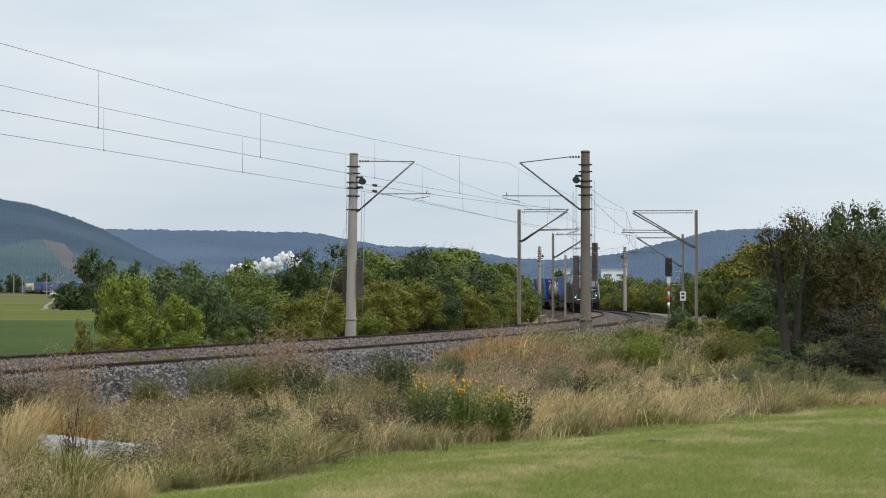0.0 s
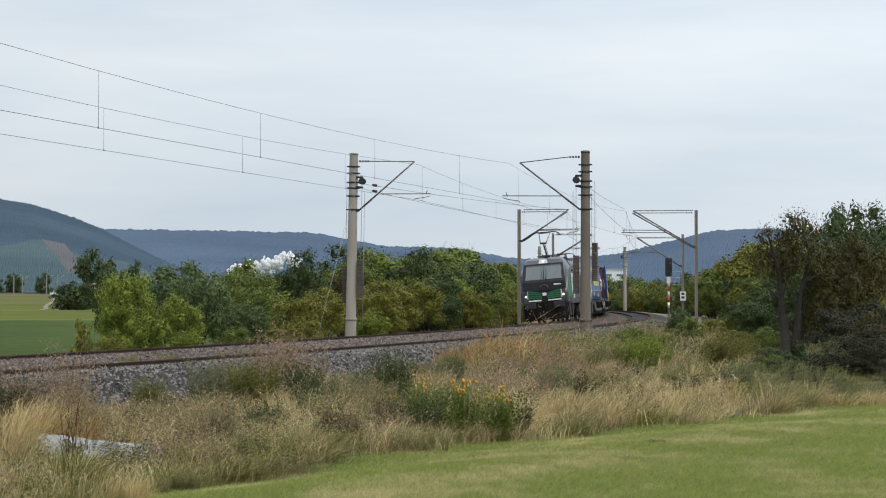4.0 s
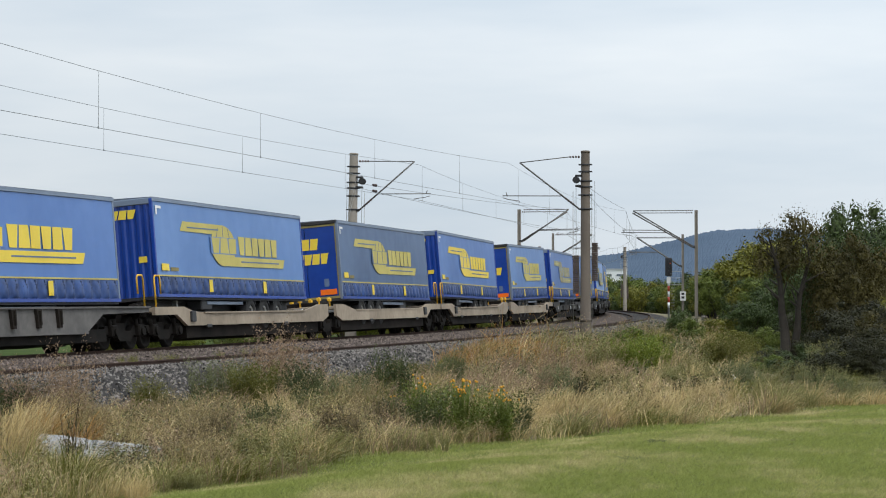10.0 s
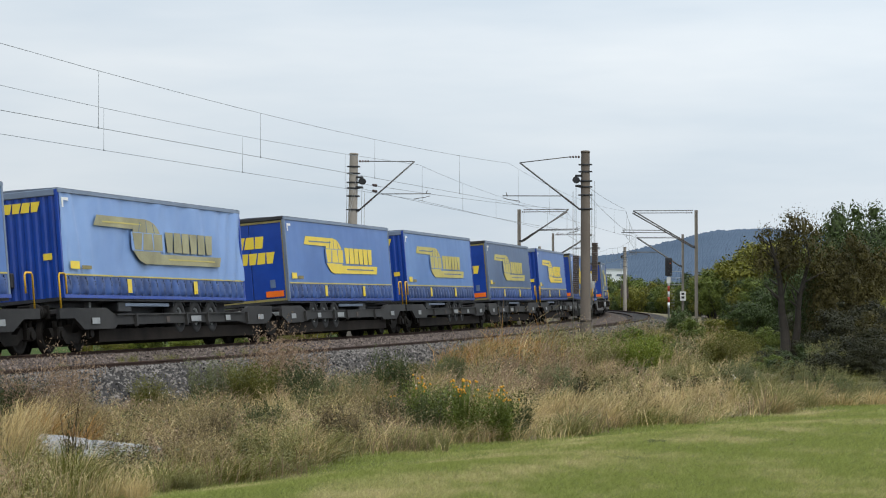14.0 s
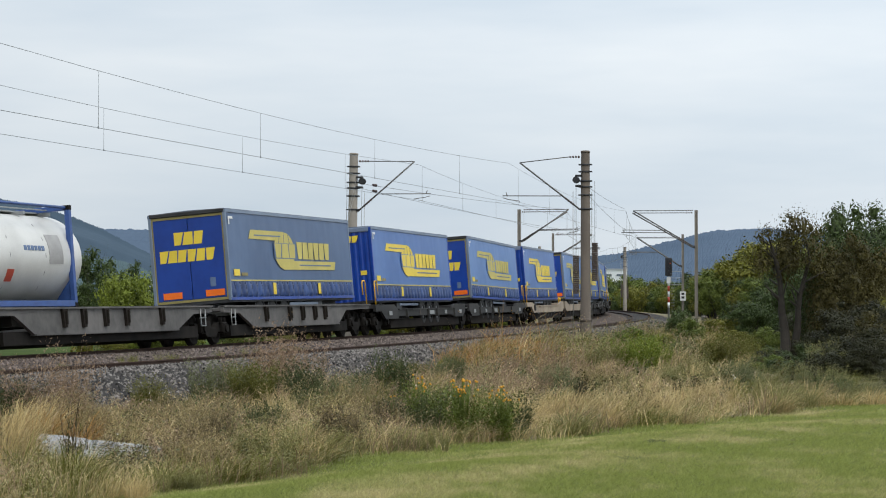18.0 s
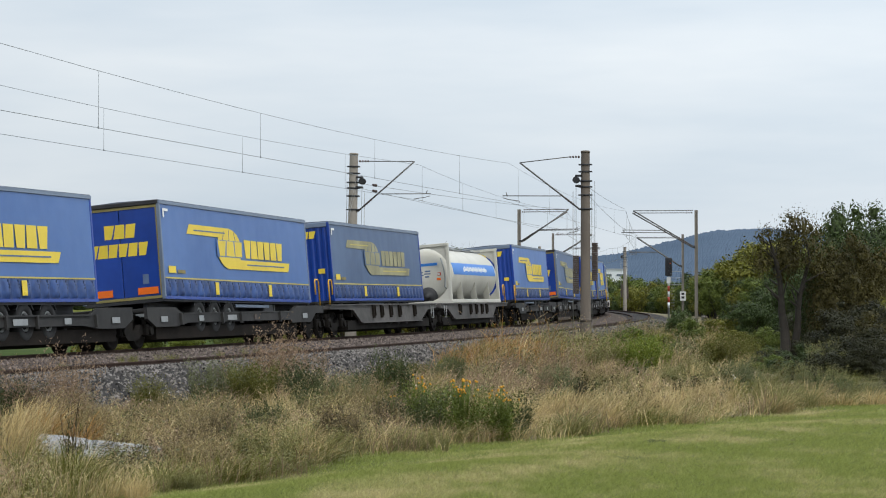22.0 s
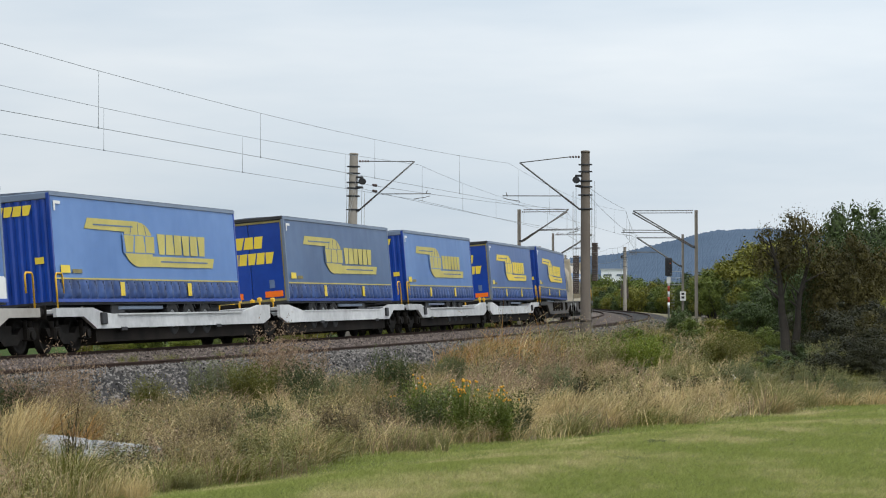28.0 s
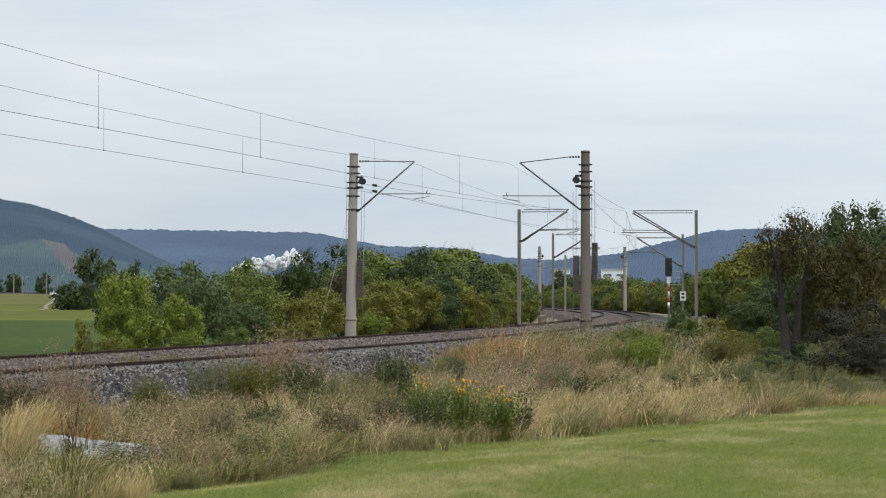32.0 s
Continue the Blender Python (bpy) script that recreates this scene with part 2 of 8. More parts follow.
PY = np.concatenate([[0], np.cumsum((np.sin(PT[1:]) + np.sin(PT[:-1])) / 2)])
PX, PY = PX - PX[-S0] + 0.3603, PY - PY[-S0] + 105.507
PZ = 3.3 * np.clip((PS - 170) / 650, 0, 2) ** 1.3
CANT = 0.08626
TRACKS = 4.0
NEAR_DROP = -0.077


def line(s, w=0.0, z=0.0):
    """A point w metres to the camera's side of the far track's axis, upright."""
    x, y, t, h = (float(np.interp(s, PS, a)) for a in (PX, PY, PT, PZ))
    return Vector((x + w * math.sin(t), y - w * math.cos(t), z + h))


def ride(s, w=0.0, z=0.0):
    """The pose of a vehicle on the canted far track: x forward, y to the camera's side."""
    t = float(np.interp(s, PS, PT))
    return Matrix.Translation(line(s)) @ Matrix.Rotation(t + math.pi, 4, "Z") @ Matrix.Rotation(CANT, 4, "X") @ Matrix.Translation((0, w, z))


def offset_of(x, y):
    """s and w of many ground points."""
    x, y = np.asarray(x, float), np.asarray(y, float)
    sel = np.arange(0, len(PS), 4)
    best, s = np.full(x.shape, 1e18), np.zeros(x.shape)
    for i in sel:
        d = (x - PX[i]) ** 2 + (y - PY[i]) ** 2
        m = d < best
        best[m], s[m] = d[m], PS[i]
    t = np.interp(s, PS, PT)
    dx, dy = x - np.interp(s, PS, PX), y - np.interp(s, PS, PY)
    ds = dx * np.cos(t) + dy * np.sin(t)
    s2 = s + np.clip(ds, -3, 3)
    t = np.interp(s2, PS, PT)
    w = (x - np.interp(s2, PS, PX)) * np.sin(t) - (y - np.interp(s2, PS, PY)) * np.cos(t)
    return s2, w


def soft_step(a, b, x):
    q = np.clip((x - a) / (b - a), 0, 1)
    return q * q * (3 - 2 * q)


def lawn_edge(s):
    q = np.clip(np.asarray(s, float) + 75, 0, 34)
    return 15.4 + 0.10 * q + 0.005 * q * q + 0.35 * np.sin(s * 0.5) + 0.2 * np.sin(s * 1.3 + 1)


def ground_height(x, y):
    """The ground under everything (without the ballast)."""
    x, y = np.asarray(x, float), np.asarray(y, float)
    s, w = offset_of(x, y)
    h = np.interp(s, PS, PZ)
    lawn = -0.1 - 0.015 * np.clip(y, -60, 75)
    # towards the distance the near bank rises to the track's level, then falls away to its side
    bank = -0.95 + 0.25 * soft_step(-45, -25, s) + 0.3 * soft_step(60, 130, s)
    strip = bank + 0.1 * np.sin(x * 0.7) * np.sin(y * 0.31)
    near = strip + (lawn - strip) * soft_step(-0.5, 4.5, w - lawn_edge(s))
    near = np.where(s > 0, bank - 1.6 * soft_step(9, 24, w), near * (1 - soft_step(-38, -5, s)) + (bank - 1.6 * soft_step(9, 24, w)) * soft_step(-38, -5, s))
    field = -1.55 + 3.4 * np.clip((y - 100) / 600, 0, 1.15) ** 1.6
    far = -0.95 + (field + 0.95) * soft_step(6, 22, -w)
    bed = -0.95 + h
    near = near + h
    g = np.where(w > 3, bed + (near - bed) * soft_step(5, 9, w), bed + (far - bed) * soft_step(4, 9, -w))
    away = soft_step(900, 2500, np.hypot(x, y))
    return g * (1 - away) + 3.0 * away


# ---------------------------------------------------------------- ground: one sheet to the horizon
def spaced(marks):
    out = []
    for a, b, d in marks:
        out += list(np.arange(a, b, d))
    return np.array(out + [marks[-1][1]])


gx = spaced([(-4800, -800, 400), (-800, -240, 40), (-240, -60, 10), (-60, -26, 2), (-26, 26, 0.5), (26, 60, 2), (60, 240, 10), (240, 800, 40), (800, 4800, 400)])
gy = spaced([(-4800, -800, 400), (-800, -200, 40), (-200, 0, 8), (0, 16, 2), (16, 66, 0.5), (66, 130, 1), (130, 320, 3), (320, 800, 12), (800, 4800, 250)])
GXX, GYY = np.meshgrid(gx, gy)
GZZ = ground_height(GXX.ravel(), GYY.ravel())
nx, ny = len(gx), len(gy)
idx = np.arange(nx * ny).reshape(ny, nx)
quads = np.stack([idx[:-1, :-1], idx[:-1, 1:], idx[1:, 1:], idx[1:, :-1]], -1).reshape(-1, 4)
me = quick("ground", np.stack([GXX.ravel(), GYY.ravel(), GZZ], 1), quads, M_soil, True)
# the sheet's own zones: soil under the weeds, mown lawn, green field, stubble
cx, cy = GXX[:-1, :-1].ravel() + 0.25, GYY[:-1, :-1].ravel() + 0.25
cs, cw = offset_of(cx, cy)
zone = np.zeros(len(quads), np.int32)
zone[(cw > lawn_edge(cs)) & (cs < -38)] = 1
zone[(cw < -14)] = 2
zone[(cw < -14) & (cy > 262)] = 4
zone[(cw < -14) & (cy > 470)] = 3
zone[(np.hypot(cx, cy) > 900)] = 2
M_field = mat("green_field", (0.040, 0.066, 0.014), 0.9, var=0.25, scale=0.05, fine=1.2, col2=(0.072, 0.102, 0.024), stretch=(1, 0.25, 1), spec=0.05)
M_crop = mat("yellow_green_crop", (0.070, 0.086, 0.017), 0.9, var=0.25, scale=0.05, fine=0.9, col2=(0.14, 0.15, 0.03), stretch=(0.4, 1, 1), spec=0.05)
M_stubble = mat("pale_field", (0.080, 0.093, 0.024), 0.9, var=0.25, scale=0.03, fine=0.6, col2=(0.16, 0.15, 0.05), stretch=(0.3, 2, 1), spec=0.05)
for m in (M_lawn, M_field, M_stubble, M_crop):
    me.materials.append(m)
me.polygons.foreach_set("material_index", zone)
ground = tagged(new("ground", me), "grassy ground with a mown lawn and flat green fields", "ground", kind="structure")


# ---------------------------------------------------------------- railway
def swept(name, prof, s_list, material, off=0.0, tilt=True, drop=0.0, closed=False):
    """A cross-section (w, z) swept along the line; canted with the track."""
    rings = []
    for s in s_list:
        row = []
        for w, z in prof:
            c = CANT if tilt else 0.0
            row.append(line(s, off + w * math.cos(c) - z * math.sin(c), w * math.sin(c) + z * math.cos(c) + drop))
        rings.append(row)
    return Form().loft(rings, caps=closed, smooth=False, closed=closed)


S_BED = [-880 + 20 * i for i in range(40)] + [-80 + 4 * i for i in range(75)] + [220 + 20 * i for i in range(43)]
bed_prof = [(-4.2, -1.3), (-2.4, -0.24), (-1.5, -0.12), (-0.85, -0.12), (-0.6, -0.19), (0.6, -0.17), (0.85, -0.12), (1.5, -0.16), (2.1, -0.30), (2.9, -0.62)]
bed = swept("ballast_bed", bed_prof, S_BED, M_ballast_rust)
part("ballast_bed", bed, M_ballast_rust, label="brown-stained crushed stone ballast under the far track")
bed = swept("ballast_bed", [(-2.1, -0.45), (-1.5, -0.14), (-0.85, -0.12), (-0.6, -0.19), (0.6, -0.17), (0.85, -0.125), (1.6, -0.165), (1.95, -0.24), (2.25, -0.36), (3.9, -1.5)], S_BED, M_ballast, TRACKS, drop=NEAR_DROP)
part("ballast_bed", bed, M_ballast, label="grey crushed stone ballast with an open shoulder")
for o in [o for o in scene.objects if o.name.startswith("ballast_bed")]:
    tagged(o, category="ballast", kind="structure")
rail_prof = [(-0.065, -0.17), (0.065, -0.17), (0.065, -0.155), (0.012, -0.13), (0.012, -0.045), (0.036, -0.035), (0.036, -0.004), (0.028, 0.0), (-0.028, 0.0), (-0.036, -0.004), (-0.036, -0.035), (-0.012, -0.045), (-0.012, -0.13), (-0.065, -0.155)]
for off, drop in ((0.0, 0.0), (TRACKS, NEAR_DROP)):
    for side in (-0.753, 0.753):
        r = part("rail", swept("rail", [(w + side, z) for w, z in rail_prof], S_BED, M_rail, off, drop=drop, closed=True), M_rail, label="rusty steel rail on the curved track")
        tagged(r, category="rail", kind="structure", group="rails of the two tracks")

# sleepers show only where the far curve is seen along its length
sl = Form()
sl.box(-0.15, 0.15, -1.28, 1.28, -0.31, -0.155, 0.02)
sleeper_mesh = sl.mesh("sleeper")
sleeper_mesh.materials.append(M_sleeper)
track_bed = bpy.data.objects["ballast_bed"]
for i in range(150):
    s = 30 + 0.62 * i * 1.6
    ob = part("sleeper", sleeper_mesh, None, track_bed)
    ob.matrix_basis = ride(s) @ Matrix.Translation((0, 0, 0))


# crushed stones lying on the beds, where the camera sees them best
def scatter_stones(name, n, s0, s1, prof, off, drop, material, label, seed, size=0.032):
    rs = np.random.RandomState(seed)
    s = rs.uniform(s0, s1, n)
    pw = np.array([p[0] for p in prof])
    w = rs.uniform(pw[0], pw[-1], n)
    z = np.interp(w, pw, [p[1] for p in prof])
    keep = np.abs(np.abs(w) - 0.753) > 0.10
    s, w, z = s[keep], w[keep], z[keep]
    n = len(s)
    c, sn = math.cos(CANT), math.sin(CANT)
    w2, z2 = off + w * c - z * sn, w * sn + z * c + drop
    t = np.interp(s, PS, PT)
    P = np.stack([np.interp(s, PS, PX) + w2 * np.sin(t), np.interp(s, PS, PY) - w2 * np.cos(t), z2 + np.interp(s, PS, PZ)], 1)
    octa = np.array([(1, 0, 0), (0, 1, 0), (-1, 0, 0), (0, -1, 0), (0, 0, 1), (0, 0, -1)], float)
    r = size * rs.uniform(0.6, 1.7, (n, 1, 1)) * rs.uniform(0.55, 1.3, (n, 6, 1))
    ang = rs.uniform(0, 6.28, n)
    ca, sa = np.cos(ang)[:, None], np.sin(ang)[:, None]
    tilt = rs.uniform(-0.7, 0.7, n)[:, None]
    ox, oy, oz = octa[None, :, 0] * ca - octa[None, :, 1] * sa, octa[None, :, 0] * sa + octa[None, :, 1] * ca, octa[None, :, 2] + 0 * ca
    oz = oz + tilt * ox
    v = P[:, None, :] + np.stack([ox, oy, oz], 2) * r
    tri = np.array([(0, 1, 4), (1, 2, 4), (2, 3, 4), (3, 0, 4), (1, 0, 5), (2, 1, 5), (3, 2, 5), (0, 3, 5)])
    f = (tri[None] + 6 * np.arange(n)[:, None, None]).reshape(-1, 3)
    return tagged(new(name, quick(name, v.reshape(-1, 3), f, material)), label, "ballast", kind="stuff")


scatter_stones("ballast_stones", 17000, -68, -24, [(0.90, -0.13), (1.6, -0.165), (1.95, -0.24), (2.25, -0.36), (3.7, -1.36)], TRACKS, NEAR_DROP, M_stone, "loose grey crushed stones on the shoulder", 5, 0.034)
scatter_stones("ballast_stones", 12000, -63, 10, [(-2.1, -0.45), (-1.5, -0.14), (-0.6, -0.17), (0.6, -0.15), (0.64, -0.12)], TRACKS, NEAR_DROP, M_stone_brown, "loose brown crushed stones between the rails", 6)
scatter_stones("ballast_stones", 15000, -63, 10, [(0.9, -0.125), (1.5, -0.16), (2.1, -0.30), (2.95, -0.65)], 0.0, 0.0, M_stone_brown, "loose brown crushed stones beside the far track", 7)
scatter_stones("ballast_stones", 5000, -24, 60, [(0.90, -0.13), (1.6, -0.165), (1.95, -0.24), (2.25, -0.36), (3.7, -1.36)], TRACKS, NEAR_DROP, M_stone, "loose grey crushed stones on the far shoulder", 8, 0.045)


# ---------------------------------------------------------------- overhead line
def insulator(parent, a, b, n=5, r=0.05):
    a, b = Vector(a), Vector(b)
    f = Form()
    for i in range(n):
        p, q = a.lerp(b, (i + 0.15) / n), a.lerp(b, (i + 0.85) / n)
        f.tube(p, a.lerp(b, (i + 0.5) / n), r * 0.5, r, n=8).tube(a.lerp(b, (i + 0.5) / n), q, r, r * 0.5, n=8)
    return part("insulator", f, M_insul, parent)


def cantilever(parent, reach, z_top, z_low, z_reg, sgn=1.0, dy=0.0, rise=0.0, thin=1.0):
    """A hinged bracket that reaches along local y (towards the track); the registration arm holds the contact wire."""
    r = 0.028 * thin
    y0, y1 = 0.22 * sgn, reach * sgn
    bracket = part("bracket", Form().tube((dy, y0, z_low), (dy, y1, z_top), r * 1.25, n=8), M_tube, parent, "galvanised diagonal tube")
    part("top_tube", Form().tube((dy, y0 + 0.5 * sgn, z_top + rise), (dy, y1 - 0.02 * sgn, z_top), r * 0.8, n=6), M_tube, bracket)
    insulator(bracket, (dy, y0, z_top + rise + 0.0), (dy, y0 + 0.5 * sgn, z_top + rise), 4, 0.055)
    pa, pb = Vector((dy, y0, z_low)), Vector((dy, y1, z_top))
    insulator(bracket, pa.lerp(pb, 0.10), pa.lerp(pb, 0.25), 4, 0.06)
    t = (z_reg - z_low) / (z_top - z_low)
    p = pa.lerp(pb, t)
    part("registration_tube", Form().tube(p, (dy, y1 + 0.75 * sgn, z_reg + 0.03), r * 0.8, n=6).tube((dy, y1 + 0.55 * sgn, z_reg + 0.03), (dy, y1 + 0.6 * sgn, z_reg + 0.18), 0.02, n=6), M_tube, bracket)
    part("steady_arm", Form().pipe([(dy, y1 + 0.72 * sgn, z_reg - 0.06), (dy, y1 + 0.5 * sgn, z_reg - 0.13), (dy, y1 + 0.02 * sgn, z_reg - 0.2), (dy, y1 - 0.0 * sgn, z_reg - 0.28)], 0.016, n=5), M_tube, bracket)
    part("mast_clamp", Form().box(dy - 0.09, dy + 0.09, y0 - 0.1 * sgn - 0.07, y0 - 0.1 * sgn + 0.07, z_low - 0.06, z_low + 0.06, 0.01), M_dark, bracket)


def mast_pose(s, w, z):
    t = float(np.interp(s, PS, PT))
    return Matrix.Translation(line(s, w, z)) @ Matrix.Rotation(t - math.pi / 2, 4, "Z")     # local y lies along the line, local -x towards the far side


def tension_mast(s, w, top, lean, toward, label, concrete=M_concrete, stacks=((-0.02, 3.15, 20), (0.30, 2.9, 20))):
    """A thick concrete mast that carries a wheel tensioner with its iron weights. toward: +1 or -1, the side of the track (local x)."""
    t = float(np.interp(s, PS, PT))
    m = thing("catenary_mast", label, "catenary mast", "catenary masts", Matrix.Translation(line(s, w, 0)) @ Matrix.Rotation(t, 4, "Z") @ Matrix.Rotation(radians(lean), 4, "X"))
    # local x along the line (away), local y to the far side
    part("mast", Form().lathe([(-1.2, 0.26), (-0.25, 0.255), (0.55, 0.235), (0.56, 0.228), (top - 0.05, 0.185), (top, 0.17), (top + 0.01, 0.0)], 20, "z"), concrete, m, "tapered round concrete mast")
    part("cap", Form().lathe([(top - 0.04, 0.2), (top + 0.03, 0.2), (top + 0.05, 0.16), (top + 0.05, 0)], 20, "z"), concrete, m)
    part("base_ring", Form().lathe([(0.48, 0.25), (0.5, 0.262), (0.58, 0.262), (0.6, 0.24)], 20, "z"), concrete, m)
    for z in (top - 0.55, top - 0.85, top - 1.25, top - 1.5, top - 1.85, top - 2.45):
        r = 0.185 + (top - z) * 0.0065
        b = part("clamp_band", Form().lathe([(z - 0.035, r), (z - 0.035, r + 0.022), (z + 0.035, r + 0.022), (z + 0.035, r)], 20, "z"), M_dark, m)
        part("clamp_bolt", Form().box(-0.07, 0.07, -r - 0.10, -r, z - 0.03, z + 0.03, 0.01), M_dark, b)
        part("clamp_bolt", Form().box(-0.07, 0.07, r, r + 0.10, z - 0.03, z + 0.03, 0.01), M_dark, b)
    q = toward
    for dx in (-0.12, 0.12):
        wheel = part("tension_wheel", Form().lathe([(-0.03, 0.14), (-0.01, 0.12), (0.01, 0.12), (0.03, 0.14), (0.03, 0.05), (0.07, 0.05), (0.07, 0)], 18, "x", True, (dx, q * 0.40, top - 1.2)), M_dark, m)
    for z in (top - 1.06, top - 1.5):
        part("wheel_bracket", Form().box(-0.16, 0.16, min(q * 0.15, q * 0.42), max(q * 0.15, q * 0.42), z, z + 0.08, 0.01), M_dark, m)
    for x, zt, n in stacks:
        yy = q * 0.40 if x < 0 else -q * 0.36
        part("weight_rope", Form().tube((x, yy, zt), (x, yy, top - 1.25), 0.012, n=5), M_wire, m)
        part("guide_rod", Form().tube((x, yy + q * 0.13, 0.1), (x, yy + q * 0.13, top - 1.7), 0.014, n=5), M_steel, m)
        for i in range(n):
            part("iron_weight", shared("iron_weight", lambda: Form().box(-0.13, 0.13, -0.115, 0.115, 0.0, 0.076, 0.012), M_weight), None, m, at=pose(x, yy, zt - 0.082 * (i + 1), 0, 0, 3 * math.sin(i * 2.1)))
    return m


def arm_holder(m, toward, reach, z_top, z_low, z_reg, dx=0.0, rise=0.0, thin=1.0):
    cantilever(m, reach, z_top, z_low, z_reg, toward, dx, rise, thin)


left_mast = tension_mast(-5.9, -3.3, 7.83, 1.0, -1, "tapered concrete catenary mast with iron tension weights")
arm_holder(left_mast, -1, 2.75, 7.52, 5.30, 6.08)
right_mast = tension_mast(-6.9, 7.3, 7.73, 0.0, 1, "thick concrete catenary mast with iron tension weights in long grass", M_concrete_old, ((-0.02, 3.3, 20), (0.30, 3.85, 20)))
arm_holder(right_mast, 1, 2.85, 7.30, 5.25, 5.85, rise=0.22)


def steel_mast(x, y, base, top, toward, reach, arms, label, half=0.11):
    s_, w_ = offset_of(np.array([x]), np.array([y]))
    t = float(np.interp(float(s_[0]), PS, PT))
    m = thing("catenary_mast", label, "catenary mast", "catenary masts", Matrix.Translation((x, y, 0)) @ Matrix.Rotation(t, 4, "Z"))
    k = half
    part("mast", Form().prism([(-k, -k), (k, -k), (k, -k + 0.02), (0.012, -k + 0.02), (0.012, k - 0.02), (k, k - 0.02), (k, k), (-k, k), (-k, k - 0.02), (-0.012, k - 0.02), (-0.012, -k + 0.02), (-k, -k + 0.02)], "z", base, top), M_concrete, m, "grey steel profile mast")
    part("footing", Form().box(-0.3, 0.3, -0.3, 0.3, base - 0.4, base + 0.25, 0.04), M_concrete, m)
    for dx, z_top, z_low, z_reg in arms:
        cantilever(m, reach, z_top, z_low, z_reg, toward, dx, 0.0, 1.3)
    return m


steel_mast(5.14, 153.5, -0.9, 7.44, -1, 3.3, ((-0.6, 7.25, 5.3, 6.0), (0.6, 7.45, 5.3, 6.1)), "slim grey catenary mast with two brackets")
steel_mast(17.25, 155.0, -0.7, 7.45, 1, 4.3, ((-0.6, 7.25, 4.9, 5.9), (0.6, 7.45, 5.0, 6.1)), "slim grey catenary mast with two long brackets")
steel_mast(10.2, 211.0, -0.9, 7.45, -1, 3.6, ((0.0, 7.3, 5.2, 6.0), (0.8, 7.4, 5.3, 6.1)), "slim grey catenary mast beside the curve")
m3 = steel_mast(22.6, 214.5, -0.6, 7.45, 1, 4.3, ((0.0, 7.1, 4.4, 5.7), (0.8, 7.2, 4.5, 5.8)), "slim grey catenary mast with a white sign plate")
plate_ = part("sign_plate", Form().box(-0.22, -0.16, -0.26, 0.26, 1.2, 2.05, 0.01), M_white, m3, "white number plate with dark bars")
for z in (1.75, 1.4):
    part("plate_bar", Form().box(-0.235, -0.22, -0.14, 0.14, z, z + 0.2), M_black, plate_)
for s, w, tow, top in ((184.4, -3.3, -1, 7.9), (182.0, 7.3, 1, 7.8)):
    m = tension_mast(s, w, top, 0, tow, "distant concrete catenary mast with tension weights")
for x, y, z in ((-150.5, 798, 3.0), (-146, 790, 3.0), (-131, 752, 2.8), (-125, 738, 2.8)):
    f = thing("catenary_mast", "distant grey catenary mast beside the field", "catenary mast", "catenary masts", pose(x, y, 0))
    part("mast", Form().box(-0.16, 0.16, -0.16, 0.16, z - 1, z + 6.2), M_concrete, f)
    part("bracket", Form().tube((0, 0, z + 4.6), (2.2, 0, z + 6.0), 0.06, n=5), M_steel, f)
m = thing("catenary_mast", "small grey post with a short bracket beside the curve", "catenary mast", "catenary masts", pose(12.9, 240.0, 0))
part("mast", Form().box(-0.1, 0.1, -0.1, 0.1, -0.9, 6.0), M_concrete, m)

# wires: supports (s, how far they pull the wire aside)
SUP = [(-130, 0.3), (-66, 0.3), (-6.4, 0.3), (48.4, 0.3), (107, 0.3), (165, 0.3), (220, 0.3), (280, 0.3)]


def wire_between(form, a, b, sag, r, n=10):
    pts = []
    for i in range(n + 1):
        q = i / n
        p = a.lerp(b, q)
        p.z -= 4 * sag * q * (1 - q)
        pts.append(p)
    form.pipe(pts, r, n=5)
    return pts


for off, zc, zm, sag, first in ((0.0, 5.75, 7.30, 0.34, 0.08), (TRACKS, 5.62, 7.31, 0.40, 0.27)):
    for (sa, pa), (sb, pb) in zip(SUP[:-1], SUP[1:]):
        big = 1.0 if sb < 60 else 1.7
        lean = -0.42
        A, B = line(sa, off + lean + pa, zc), line(sb, off + lean + pb, zc)
        C, D = line(sa, off + lean + pa, zm), line(sb, off + lean + pb, zm)
        line_ob = thing("overhead_wire", "thin dark overhead contact line above the track", "overhead wire", "overhead wires")
        f = Form()
        wire_between(f, A, B, 0.0, 0.0085 * big, 4)
        part("contact_wire", f, M_wire, line_ob)
        f = Form()
        wire_between(f, C, D, sag, 0.0075 * big, 12)
        part("carrier_wire", f, M_wire, line_ob)
        for i in range(5):
            q = (i + first) / 5
            lo = A.lerp(B, q)
            hi = C.lerp(D, q)
            hi.z -= 4 * sag * q * (1 - q)
            part("dropper", Form().tube(lo, hi, 0.0055 * big, n=4).box(lo.x - 0.016, lo.x + 0.016, lo.y - 0.016, lo.y + 0.016, lo.z - 0.02, lo.z + 0.04), M_wire, line_ob)
